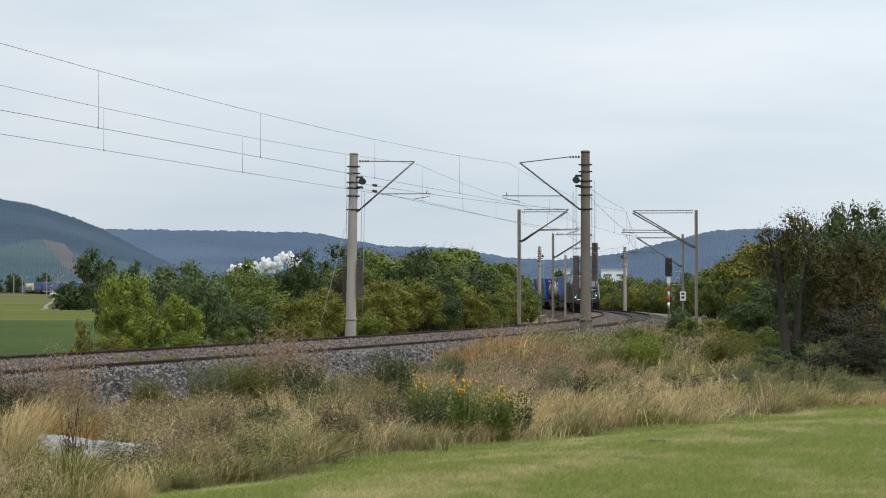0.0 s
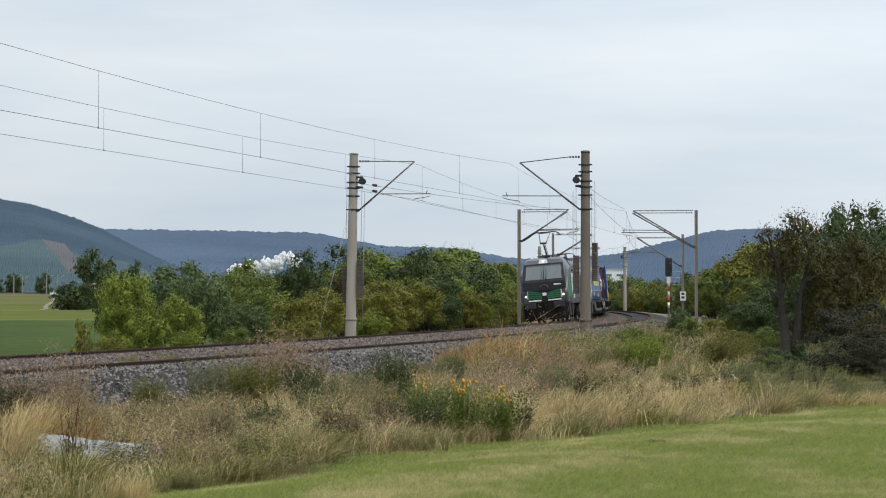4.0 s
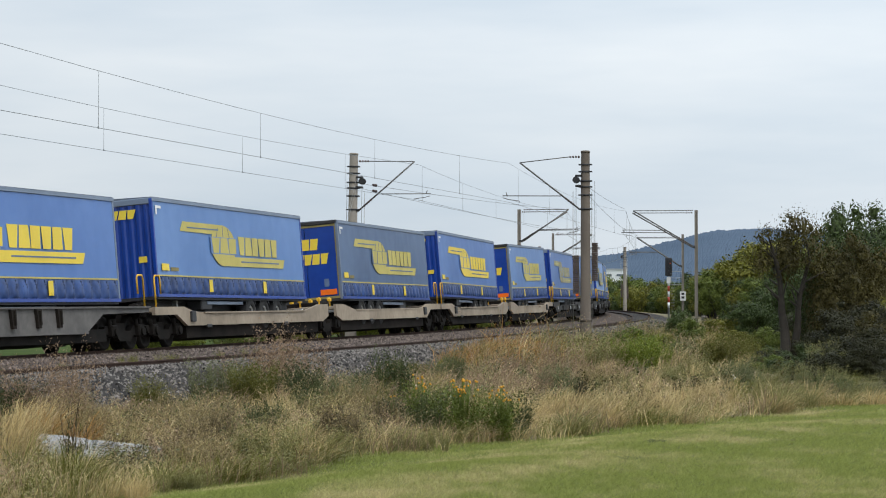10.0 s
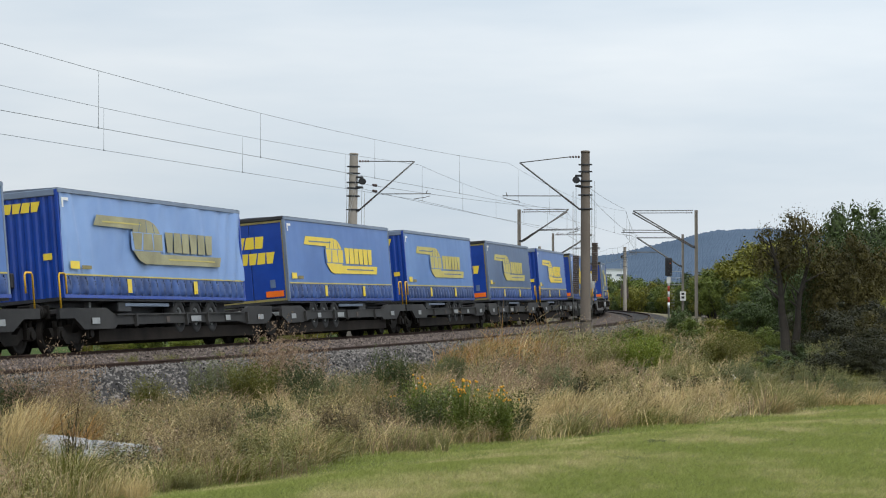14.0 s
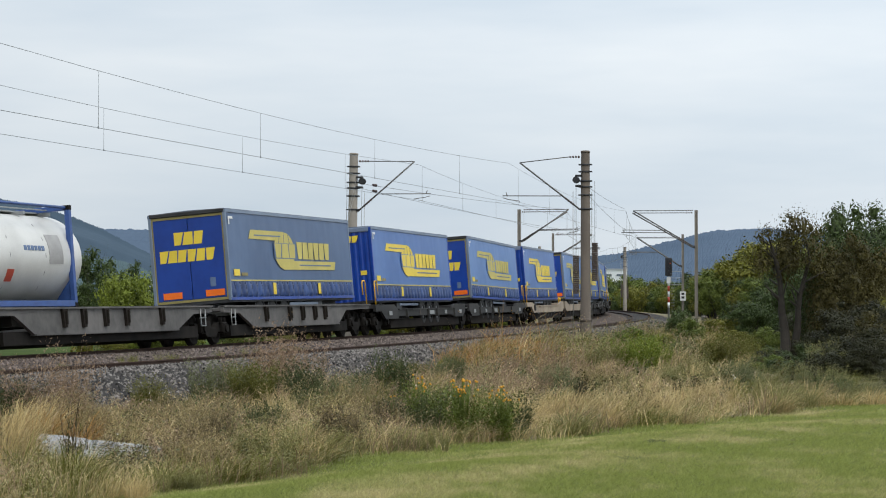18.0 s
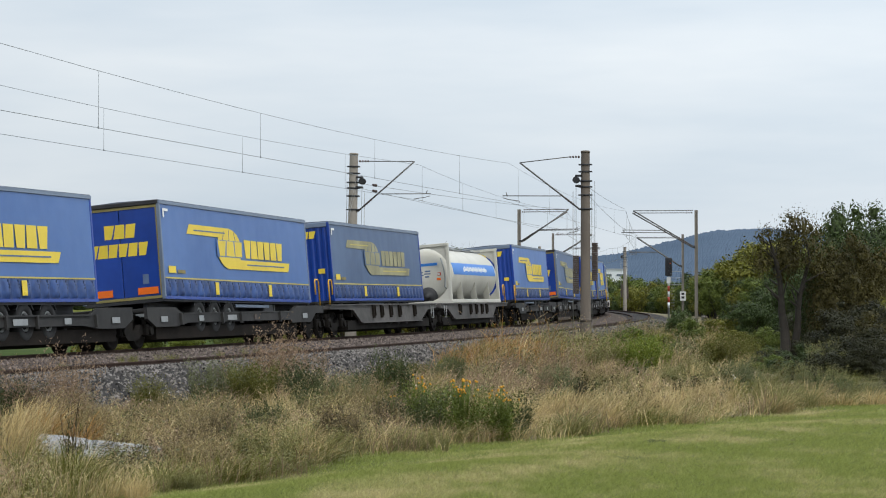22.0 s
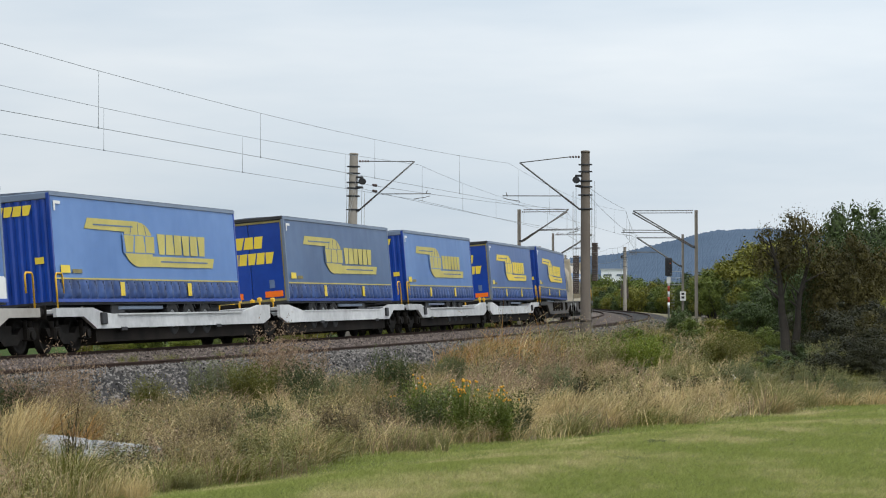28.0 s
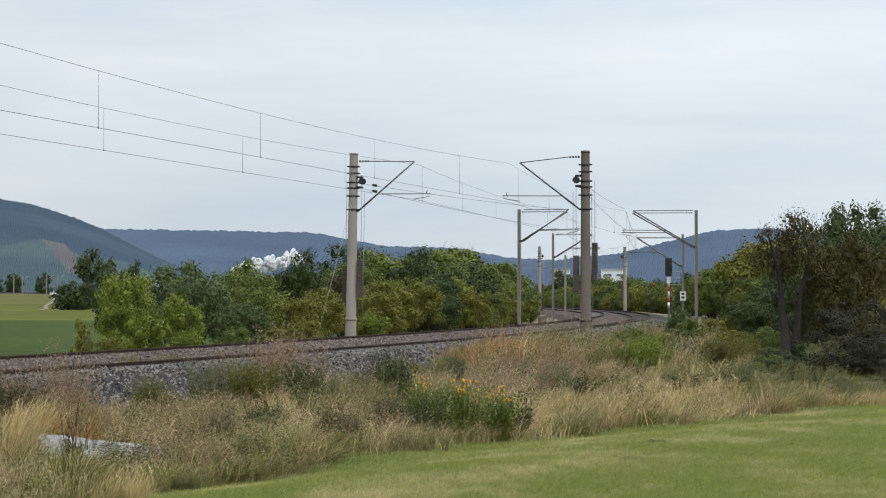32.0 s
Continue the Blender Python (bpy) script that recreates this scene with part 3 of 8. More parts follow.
# tensioned ends that come down to the concrete masts
for m_s, m_w, off in ((-5.9, -3.0, 0.0), (-6.9, 7.0, TRACKS)):
    ob = thing("overhead_wire", "slanting tension wires that end at a concrete mast", "overhead wire", "overhead wires")
    for z0, s1, z1 in ((6.55, 48.4, 7.45), (6.35, 48.4, 6.05)):
        a, b = line(m_s, m_w, z0), line(s1, off - 0.2, z1)
        f = Form()
        wire_between(f, a, b, 0.12, 0.011, 8)
        part("tension_wire", f, M_wire, ob)
        insulator(ob, a.lerp(b, 0.05), a.lerp(b, 0.062), 4, 0.07)
    for z0, z1 in ((6.9, -0.6), (6.5, -0.6)):
        a, b = line(m_s, m_w, z0), line(m_s - 5.5 + z0 * 0.2, m_w - (0.8 if off == 0 else 0.0), z1)
        if off == 0:
            part("guy_wire", Form().tube(a, b, 0.006, n=4), M_wire, ob)

# ---------------------------------------------------------------- light signal at the lineside
sg = thing("railway_signal", "black light signal on a red and white banded post", "railway signal", at=pose(17.35, 175.0, -0.6))
part("post", Form().tube((0, 0, 0), (0, 0, 5.0), 0.075, n=12), M_steel, sg)
for i, m in enumerate((M_white, M_red, M_white, M_red, M_white)):
    part("band", Form().lathe([(1.3 + 0.42 * i, 0.082), (1.3 + 0.42 * (i + 1), 0.082)], 12, "z"), m, sg)
head = part("head", Form().box(-0.26, 0.26, -0.2, 0.2, 3.75, 5.15, 0.04), M_black, sg, "black signal head")
for z in (4.1, 4.5, 4.9):
    part("hood", Form().lathe([(-0.42, 0.11), (-0.2, 0.11), (-0.2, 0.0)], 12, "y", True, (0.08, 0, z)), M_black, head)
part("lamp", Form().lathe([(-0.24, 0.04), (-0.22, 0.04), (-0.22, 0)], 8, "y", True, (0.1, -0.18, 4.72)), M_red, head)
part("plate", Form().box(-0.16, 0.16, -0.14, -0.1, 3.2, 3.66, 0.01), M_white, sg, "white square plate")
part("platform", Form().box(0.1, 1.0, -0.3, 0.3, 3.05, 3.1).pipe([(0.15, -0.28, 3.1), (0.15, -0.28, 4.1), (0.98, -0.28, 4.1), (0.98, -0.28, 3.1)], 0.025).pipe([(0.15, -0.28, 3.6), (0.98, -0.28, 3.6)], 0.02), M_steel, sg)
for i in range(12):
    part("rung", Form().tube((0.15, -0.15, 0.3 + 0.23 * i), (0.45, -0.15, 0.3 + 0.23 * i), 0.015, n=5), M_steel, sg)
# low cable walls and a handrail near the curve
for s, w, ln in ((92, -4.5, 7.0), (85, 9.2, 5.0)):
    t = float(np.interp(s, PS, PT))
    wl_ = thing("low_wall", "low weathered concrete wall at the trackside", "wall", at=Matrix.Translation(line(s, w, -0.9)) @ Matrix.Rotation(t, 4, "Z"))
    part("wall_block", Form().box(-ln, ln, -0.12, 0.12, 0.0, 0.75, 0.03), M_concrete_old, wl_)
    part("coping", Form().box(-ln, ln, -0.17, 0.17, 0.75, 0.85, 0.02), M_concrete_old, wl_)


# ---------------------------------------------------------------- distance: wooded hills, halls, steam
# distance haze is mixed into the blue-grey base colours of all four slopes
M_hill = mat("wooded_hill_haze_tint", (0.080, 0.112, 0.160), 0.95, var=0.12, scale=0.004, fine=0.05, col2=(0.095, 0.130, 0.180), spec=0.0)
M_hill_left = mat("green_hill_haze_tint", (0.058, 0.086, 0.116), 0.95, var=0.15, scale=0.004, fine=0.05, col2=(0.076, 0.106, 0.138), spec=0.0)
M_vine = mat("vineyard_haze_tint", (0.074, 0.108, 0.124), 0.95, var=0.12, scale=0.004, fine=0.03, col2=(0.094, 0.132, 0.138), spec=0.0)
M_fallow = mat("fallow_haze_tint", (0.118, 0.120, 0.128), 0.95, var=0.1, scale=0.006, fine=0.05, col2=(0.145, 0.140, 0.143), spec=0.0)


def ridge(name, az, heights, d_far, d_near, material, rough, label, seed, n=420, m=40):
    """A long hill: az in degrees from the camera's axis, heights of its crest in metres at those bearings."""
    rs = np.random.RandomState(seed)
    a = np.linspace(az[0], az[-1], n)
    h = np.interp(a, az, heights)
    k = np.ones(7) / 7
    h = np.convolve(np.pad(h, 3, "edge"), k, "valid")
    v = []
    for j in range(m + 1):
        q = j / m
        d = d_near + (d_far - d_near) * q
        rise = q ** 1.15 * (1.15 - 0.15 * q)
        z = 2.0 + h * rise + (rs.uniform(-1, 1, n) * rough * (0.3 + 0.7 * (q == 1.0)) if j > 3 else 0)
        v.append(np.stack([d * np.sin(np.radians(a)), d * np.cos(np.radians(a)), z], 1))
    v.append(v[-1] + np.array([0, 120, -60]))
    m += 1
    idx = np.arange((m + 1) * n).reshape(m + 1, n)
    f = np.stack([idx[:-1, :-1], idx[:-1, 1:], idx[1:, 1:], idx[1:, :-1]], -1).reshape(-1, 4)
    me = quick(name, np.concatenate(v), f, material, False)
    return tagged(new(name, me), label, "hill", kind="structure"), me, n, m, a


ridge("backdrop_hill_centre", [-14, -9, -6, -3.2, -1.5, 0.4, 1.6, 4, 14], [120, 119, 117, 113, 90, 86, 70, 60, 50], 4000, 2600, M_hill, 1.4, "long wooded ridge in the distance, tinted blue for haze", 3)
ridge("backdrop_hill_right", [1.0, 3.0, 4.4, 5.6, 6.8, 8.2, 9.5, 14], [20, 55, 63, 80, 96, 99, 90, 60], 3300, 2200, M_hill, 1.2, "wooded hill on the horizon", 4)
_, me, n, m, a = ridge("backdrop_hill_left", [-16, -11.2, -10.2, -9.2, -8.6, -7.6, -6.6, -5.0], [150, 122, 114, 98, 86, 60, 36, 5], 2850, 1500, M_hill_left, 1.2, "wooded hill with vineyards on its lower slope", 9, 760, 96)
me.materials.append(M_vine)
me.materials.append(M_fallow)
mi = np.zeros((m, n - 1), np.int32)
for j in range(m):
    for i in range(n - 1):
        bearing, q = a[i], j / m
        if q < 0.44 + 0.05 * math.sin(bearing * 3) and bearing > -16:
            mi[j, i] = 1
        if -9.9 + 0.55 * (0.45 - q) * 4 < bearing < -9.35 + 0.55 * (0.45 - q) * 4 and 0.2 < q < 0.5:
            mi[j, i] = 2
me.polygons.foreach_set("material_index", mi.ravel())

M_hall = mat("white_cladding", (0.72, 0.74, 0.76), 0.6, var=0.05, scale=0.2)
M_hallroof = mat("grey_hall_roof", (0.35, 0.37, 0.40), 0.7, var=0.1)
M_window = mat("dark_window_band", (0.12, 0.15, 0.18), 0.2, var=0.2)


def hall(px_az, d, width, height, base, label):
    a = radians(px_az)
    h = thing("factory_hall", label, "building", "distant halls", Matrix.Translation((d * math.sin(a), d * math.cos(a), base)) @ Matrix.Rotation(-a, 4, "Z"))
    part("wall", Form().box(-width / 2, width / 2, 0, 40, -20, height), M_hall, h)
    part("roof", Form().box(-width / 2 - 0.6, width / 2 + 0.6, -0.6, 40.6, height, height + 0.8), M_hallroof, h)
    for i in range(max(2, int(width / 9))):
        x = -width / 2 + (i + 0.5) * width / max(2, int(width / 9))
        part("window", Form().box(x - 2.6, x + 2.6, -0.12, 0.1, height - 4.2, height - 2.8), M_window, h)
    return h


hall(4.3, 1500, 17, 4.0, 15.6, "long white factory hall behind the trees")
hall(3.0, 1450, 10, 6.0, 13.0, "white factory hall behind the trees")
hall(-1.45, 1500, 26, 6.0, 12.5, "low white factory hall behind the trees")
hall(-2.5, 1500, 12, 5.0, 12.0, "small white factory hall behind the trees")
hall(8.35, 900, 18, 9.0, 12.0, "white building half hidden by a tree")
hall(-7.2, 1300, 16, 4.0, 6.5, "pale farm building at the foot of the hills")

# a plume of steam in billows that drift slowly
M_steam = mat("white_steam", (0.90, 0.90, 0.91), 1.0, var=0.03, scale=0.1, spec=0.0, translucent=0.5)
plume_rs = random.Random(11)
STEAM = []
for i in range(15):
    q = i / 14
    az = -5.25 + 1.48 * q + 0.05 * plume_rs.uniform(-1, 1)
    zc = 20.0 + 7.0 * q ** 0.8 + (3.0 if i in (12, 13) else 0.0) + plume_rs.uniform(-1, 1)
    d = 1650
    puff = thing("steam_puff", "white billow of steam above the trees", "steam", "billows of the steam plume")
    bm = bmesh.new()
    for k in range(16):
        r = plume_rs.uniform(0.7, 2.3) * (1.1 - 0.25 * q)
        c = Vector((plume_rs.gauss(0, 2.6), plume_rs.gauss(0, 1.5), plume_rs.gauss(0, 1.9)))
        bmesh.ops.create_icosphere(bm, subdivisions=3, radius=r, matrix=Matrix.Translation(c))
    for vtx in bm.verts:
        vtx.co += vtx.normal * noise.noise(vtx.co * 0.9) * 0.9 + vtx.normal * noise.noise(vtx.co * 2.3) * 0.5
    for fc in bm.faces:
        fc.smooth = True
    me = bpy.data.meshes.new("billow")
    bm.to_mesh(me)
    bm.free()
    whole = new("billow", me)
    mod = whole.modifiers.new("merge", "REMESH")
    mod.mode, mod.voxel_size, mod.use_smooth_shade = "VOXEL", 0.35, True
    me = bpy.data.meshes.new_from_object(whole.evaluated_get(bpy.context.evaluated_depsgraph_get()))
    me.name = "billow"
    bpy.data.objects.remove(whole)
    part("billow", me, M_steam, puff)
    STEAM.append((puff, d * math.sin(radians(az)), d * math.cos(radians(az)), zc, plume_rs.uniform(0.4, 1.0), plume_rs.uniform(0, 1)))


# ---------------------------------------------------------------- trees and bushes
def crown_mesh(name, material, seed, lobes, leaves, leaf, flat=0.5, low=0.12, airy=0.0, droop=0.0):
    """A crown of unit height: many leaves on uneven lobes, with gaps and loose twigs."""
    rs = np.random.RandomState(seed)
    c = rs.normal(0, 1, (lobes, 3))
    c /= np.linalg.norm(c, axis=1)[:, None]
    rad = rs.uniform(0.25, 1.0, lobes) ** 0.6
    c = c * rad[:, None] * np.array([flat * 0.78, flat * 0.78, (1 - low) * 0.42]) + np.array([0, 0, low + (1 - low) * 0.5])
    r = rs.uniform(0.06, 0.165, lobes) * (0.7 + 0.7 * (1 - rad))
    k = rs.choice(lobes, leaves, p=r ** 2 / (r ** 2).sum())
    d = rs.normal(0, 1, (leaves, 3))
    d /= np.linalg.norm(d, axis=1)[:, None]
    shell = rs.uniform(0.45, 1.08, leaves) ** 0.7 * (1 + airy * np.minimum(rs.exponential(0.35, leaves), 1.1))
    p = c[k] + d * (r[k] * shell)[:, None] * np.array([1.15, 1.15, 0.95])
    if droop:
        p[:, 2] -= droop * np.abs(rs.normal(0, 0.12, leaves)) * (np.hypot(p[:, 0], p[:, 1]) * 2)
    p[:, 2] = np.maximum(p[:, 2], 0.02)
    size = leaf * rs.uniform(0.6, 1.5, leaves)
    inner = rs.rand(leaves) < 0.10
    p[inner] = c[k[inner]] + d[inner] * (r[k[inner]] * 0.5)[:, None]
    size[inner] *= 2.4
    nrm = d * 1.1 + rs.normal(0, 0.45, (leaves, 3)) + np.array([0, 0, 0.45])
    nrm /= np.linalg.norm(nrm, axis=1)[:, None]
    u = np.cross(nrm, rs.normal(0, 1, (leaves, 3)))
    u /= np.linalg.norm(u, axis=1)[:, None] + 1e-9
    v = np.cross(nrm, u)
    a, b = u * size[:, None], v * size[:, None] * 0.55
    quad = np.stack([p - a, p + b * 0.9 - a * 0.1, p + a + nrm * size[:, None] * 0.15, p - b * 0.9 - a * 0.1], 1).reshape(-1, 3)
    return quick(name, quad, np.arange(leaves * 4).reshape(-1, 4), material)


def stems_mesh(name, seed, n, spread, top, r0):
    """Branching stems of unit height."""
    rs = random.Random(seed)
    f = Form()
    for i in range(n):
        a = 6.283 * i / n + rs.uniform(-0.4, 0.4)
        p = Vector((0.03 * math.cos(a), 0.03 * math.sin(a), -0.06))
        d = Vector((spread * math.cos(a), spread * math.sin(a), 1)).normalized()
        r = r0 * rs.uniform(0.7, 1.1)
        steps = 5
        for j in range(steps):
            q = p + d * top / steps
            f.tube(p, q, r, r * 0.75, n=6, caps=False)
            if j > 0:
                for _ in range(2):
                    e = (d + Vector((rs.uniform(-1, 1), rs.uniform(-1, 1), rs.uniform(-0.1, 0.7))) * 0.9).normalized()
                    m2 = q + e * top * rs.uniform(0.12, 0.26)
                    f.tube(q, m2, r * 0.45, r * 0.2, n=5, caps=False)
                    e2 = (e + Vector((rs.uniform(-1, 1), rs.uniform(-1, 1), rs.uniform(-0.3, 0.6))) * 0.7).normalized()
                    f.tube(m2, m2 + e2 * top * 0.14, r * 0.2, r * 0.08, n=4, caps=False)
            p, r = q, r * 0.75
            d = (d + Vector((rs.uniform(-1, 1), rs.uniform(-1, 1), 0.2)) * 0.22).normalized()
    me = f.mesh(name)
    me.materials.append(M_bark)
    return me


LEAVES = {"mid": M_leaf_a, "dark": M_leaf_b, "olive": M_leaf_c, "brown": M_leaf_d, "black": M_leaf_g, "blue": M_leaf_e, "bright": M_leaf_f}
CROWN = {}
for si, (key, mm) in enumerate(LEAVES.items()):
    for v in range(3):
        CROWN[key, v] = crown_mesh("crown", mm, 40 + 7 * si + v, 40 + 10 * v, 9500, 0.0150, 0.52 + 0.05 * v, 0.03, 0.35)
        CROWN[key, v, "far"] = crown_mesh("crown", mm, 140 + 7 * si + v, 38 + 8 * v, 4800, 0.0195, 0.52 + 0.05 * v, 0.0, 0.25)
STEMS = [stems_mesh("stem", 70 + i, 5, 0.35, 0.8, 0.016) for i in range(3)]
WORDS = {"mid": "mid-green", "dark": "dark green", "olive": "yellowish olive-green", "brown": "dull brownish-green", "black": "shade-darkened green", "blue": "bluish grey-green", "bright": "bright yellow-green"}


def bush(x, y, height, width, kind, v, turn=0.0, name="bush", label="", sink=0.1):
    z = float(ground_height(np.array([x]), np.array([y]))[0]) - (sink if y < 330 else 0.22 * height)
    b = thing(name, label or WORDS[kind] + " leafy bush beside the railway", "bush" if name == "bush" else "tree", "lineside bushes" if name == "bush" else "", Matrix.Translation((x, y, z)) @ Matrix.Rotation(turn, 4, "Z"))
    part("stem", STEMS[v % 3], None, b, at=Matrix.Diagonal((width, width, height, 1)))
    part("crown", CROWN[(kind, v % 3) if y < 185 else (kind, v % 3, "far")], None, b, at=Matrix.Diagonal((width, width, height, 1)))
    return b


rb = random.Random(21)
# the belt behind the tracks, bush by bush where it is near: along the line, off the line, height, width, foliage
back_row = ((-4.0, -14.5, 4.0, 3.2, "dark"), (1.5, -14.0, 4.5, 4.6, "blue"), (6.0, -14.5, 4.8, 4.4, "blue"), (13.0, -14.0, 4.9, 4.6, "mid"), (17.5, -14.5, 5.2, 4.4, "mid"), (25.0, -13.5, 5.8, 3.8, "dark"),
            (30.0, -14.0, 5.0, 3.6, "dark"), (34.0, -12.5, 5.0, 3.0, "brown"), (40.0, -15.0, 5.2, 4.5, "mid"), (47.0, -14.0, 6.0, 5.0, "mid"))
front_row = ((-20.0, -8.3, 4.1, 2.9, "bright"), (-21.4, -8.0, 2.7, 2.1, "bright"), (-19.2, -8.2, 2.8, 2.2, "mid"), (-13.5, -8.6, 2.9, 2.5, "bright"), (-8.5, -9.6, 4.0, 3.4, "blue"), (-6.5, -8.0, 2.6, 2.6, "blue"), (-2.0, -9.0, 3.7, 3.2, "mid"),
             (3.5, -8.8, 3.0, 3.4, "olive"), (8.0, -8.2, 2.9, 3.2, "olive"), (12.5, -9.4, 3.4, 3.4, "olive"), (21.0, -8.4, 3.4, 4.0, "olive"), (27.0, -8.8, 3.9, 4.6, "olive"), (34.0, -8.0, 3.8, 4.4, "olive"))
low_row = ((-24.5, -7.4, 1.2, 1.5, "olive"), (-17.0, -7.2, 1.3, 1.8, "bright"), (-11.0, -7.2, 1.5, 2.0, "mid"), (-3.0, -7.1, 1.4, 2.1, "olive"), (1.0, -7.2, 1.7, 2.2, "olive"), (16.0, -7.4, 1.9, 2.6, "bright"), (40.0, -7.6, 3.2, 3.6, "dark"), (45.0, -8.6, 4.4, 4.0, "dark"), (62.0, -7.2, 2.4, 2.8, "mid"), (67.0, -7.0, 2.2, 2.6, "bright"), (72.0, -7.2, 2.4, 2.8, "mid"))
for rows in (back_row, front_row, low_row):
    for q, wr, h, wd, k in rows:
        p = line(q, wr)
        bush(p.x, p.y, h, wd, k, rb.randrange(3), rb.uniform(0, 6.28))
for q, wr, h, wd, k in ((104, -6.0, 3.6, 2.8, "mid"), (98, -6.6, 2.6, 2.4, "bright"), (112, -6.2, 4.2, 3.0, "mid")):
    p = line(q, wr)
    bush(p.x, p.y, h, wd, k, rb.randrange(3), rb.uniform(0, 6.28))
# farther on it closes to a hedge
belt_s = [46, 60, 80, 100, 130, 165, 220, 400, 480]
belt_h = [6.2, 6.6, 7.0, 7.5, 8.3, 9.2, 9.4, 7.0, 5.0]
s = 50.0
while s < 470:
    for row, (wr, hk) in enumerate(((-14.5, 1.0), (-10.0, 0.78), (-7.6, 0.5))):
        if row == 2 and s > 110:
            continue
        q = s + rb.uniform(-1.5, 1.5)
        h = float(np.interp(q, belt_s, belt_h)) * hk * rb.uniform(0.84, 1.08)
        p = line(q, wr + rb.uniform(-1.2, 1.0))
        bush(p.x, p.y, h, h * rb.uniform(0.95, 1.35) * (0.9 if row else 1.0), rb.choice(("mid", "dark", "mid", "bright") if row < 2 else ("mid", "olive")), rb.randrange(3), rb.uniform(0, 6.28))
    s += 4.4 * (1.0 if s < 110 else 2.2)
# the dark tree among them, and those by the field
for x, y, h, w, k, nm, lab in ((-1.9, 158, 6.4, 4.2, "dark", "tree", "dark green tree that rises above the lineside bushes"),
                               (-60.4, 376, 7.2, 9.0, "dark", "bush", "dense dark bush at the end of a farm track"), (-51.5, 360, 6.0, 6.5, "dark", "bush", "dense dark bush at the end of a farm track"),
                               (-60.2, 396, 14.6, 10.4, "dark", "tree", "dark round-crowned tree behind a field bush"), (-54.5, 398, 11.5, 6.0, "dark", "tree", "dark round-crowned tree behind a field bush"),
                               (-169, 962, 13.6, 9.0, "dark", "tree", "dark tree far across the field"), (-182, 965, 13.0, 9.0, "dark", "tree", "dark tree far across the field"), (-189, 960, 11.0, 9.0, "dark", "tree", "dark tree far across the field"),
                               (-120, 1020, 10.0, 9.0, "dark", "tree", "dark round tree far across the field"), (-58, 500, 9.0, 6.5, "dark", "tree", "small dark tree far across the field")):
    bush(x, y, h, w, k, rb.randrange(3), rb.uniform(0, 6.28), nm, lab)
for i in range(8):
    x = -42 + 9.5 * i + rb.uniform(-3, 3)
    bush(x, 560 + rb.uniform(-30, 30), rb.uniform(6, 9), rb.uniform(7, 10), "dark", rb.randrange(3), rb.uniform(0, 6.28), "tree", "dark tree in the far field hedge")
# a thin dry shrub at the field's edge
p = line(-26.6, -7.6)
b = thing("bush", "thin half-dry shrub at the field edge", "bush", "lineside bushes", pose(p.x, p.y, float(ground_height(np.array([p.x]), np.array([p.y]))[0]) - 0.1))
part("stem", STEMS[1], None, b, at=Matrix.Diagonal((0.9, 0.9, 2.1, 1)))
part("stem", STEMS[2], None, b, at=Matrix.Translation((0.3, 0, 0)) @ Matrix.Diagonal((0.7, 0.7, 1.7, 1)))
part("crown", crown_mesh("crown", M_leaf_c, 77, 22, 420, 0.05, 0.5, 0.02, 0.9), None, b, at=Matrix.Diagonal((1.1, 1.0, 1.9, 1)))

# bushes on the camera's side, from the curve forward
s = 92.0
while s < 330:
    for wr, hk in ((12.0, 0.55), (16.5, 1.0)):
        q = s + rb.uniform(-2, 2)
        h = float(np.interp(q, [92, 120, 150, 190, 230, 330], [8.0, 9.0, 7.5, 6.0, 5.8, 6.0])) * hk * rb.uniform(0.85, 1.1)
        p = line(q, wr + rb.uniform(-1, 1))
        bush(p.x, p.y, h, h * rb.uniform(0.8, 1.15), rb.choice(("mid", "olive", "olive", "dark")), rb.randrange(3), rb.uniform(0, 6.28))
    s += 5.5
for i in range(7):
    bush(23 + 3.1 * i, 425 + rb.uniform(-12, 12), rb.uniform(9.6, 11.0), rb.uniform(8, 10), rb.choice(("dark", "mid")), rb.randrange(3), rb.uniform(0, 6.28), "tree", "dark tree beyond the curve of the line")
# low fringe of the thicket; its black foliage has canopy shade in the colour
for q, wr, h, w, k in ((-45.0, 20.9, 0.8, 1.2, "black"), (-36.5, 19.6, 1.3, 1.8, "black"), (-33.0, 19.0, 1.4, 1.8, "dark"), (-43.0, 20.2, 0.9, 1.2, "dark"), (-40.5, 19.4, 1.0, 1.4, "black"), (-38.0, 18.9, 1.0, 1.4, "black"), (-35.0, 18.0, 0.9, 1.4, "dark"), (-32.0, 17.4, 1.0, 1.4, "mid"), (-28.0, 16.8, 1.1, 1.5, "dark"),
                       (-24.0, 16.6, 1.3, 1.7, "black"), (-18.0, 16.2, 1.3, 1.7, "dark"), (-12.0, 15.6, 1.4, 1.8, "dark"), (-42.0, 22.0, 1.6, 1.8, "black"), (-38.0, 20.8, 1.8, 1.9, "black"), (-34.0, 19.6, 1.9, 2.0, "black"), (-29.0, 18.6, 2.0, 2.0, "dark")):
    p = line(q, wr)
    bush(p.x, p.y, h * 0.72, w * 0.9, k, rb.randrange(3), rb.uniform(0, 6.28))
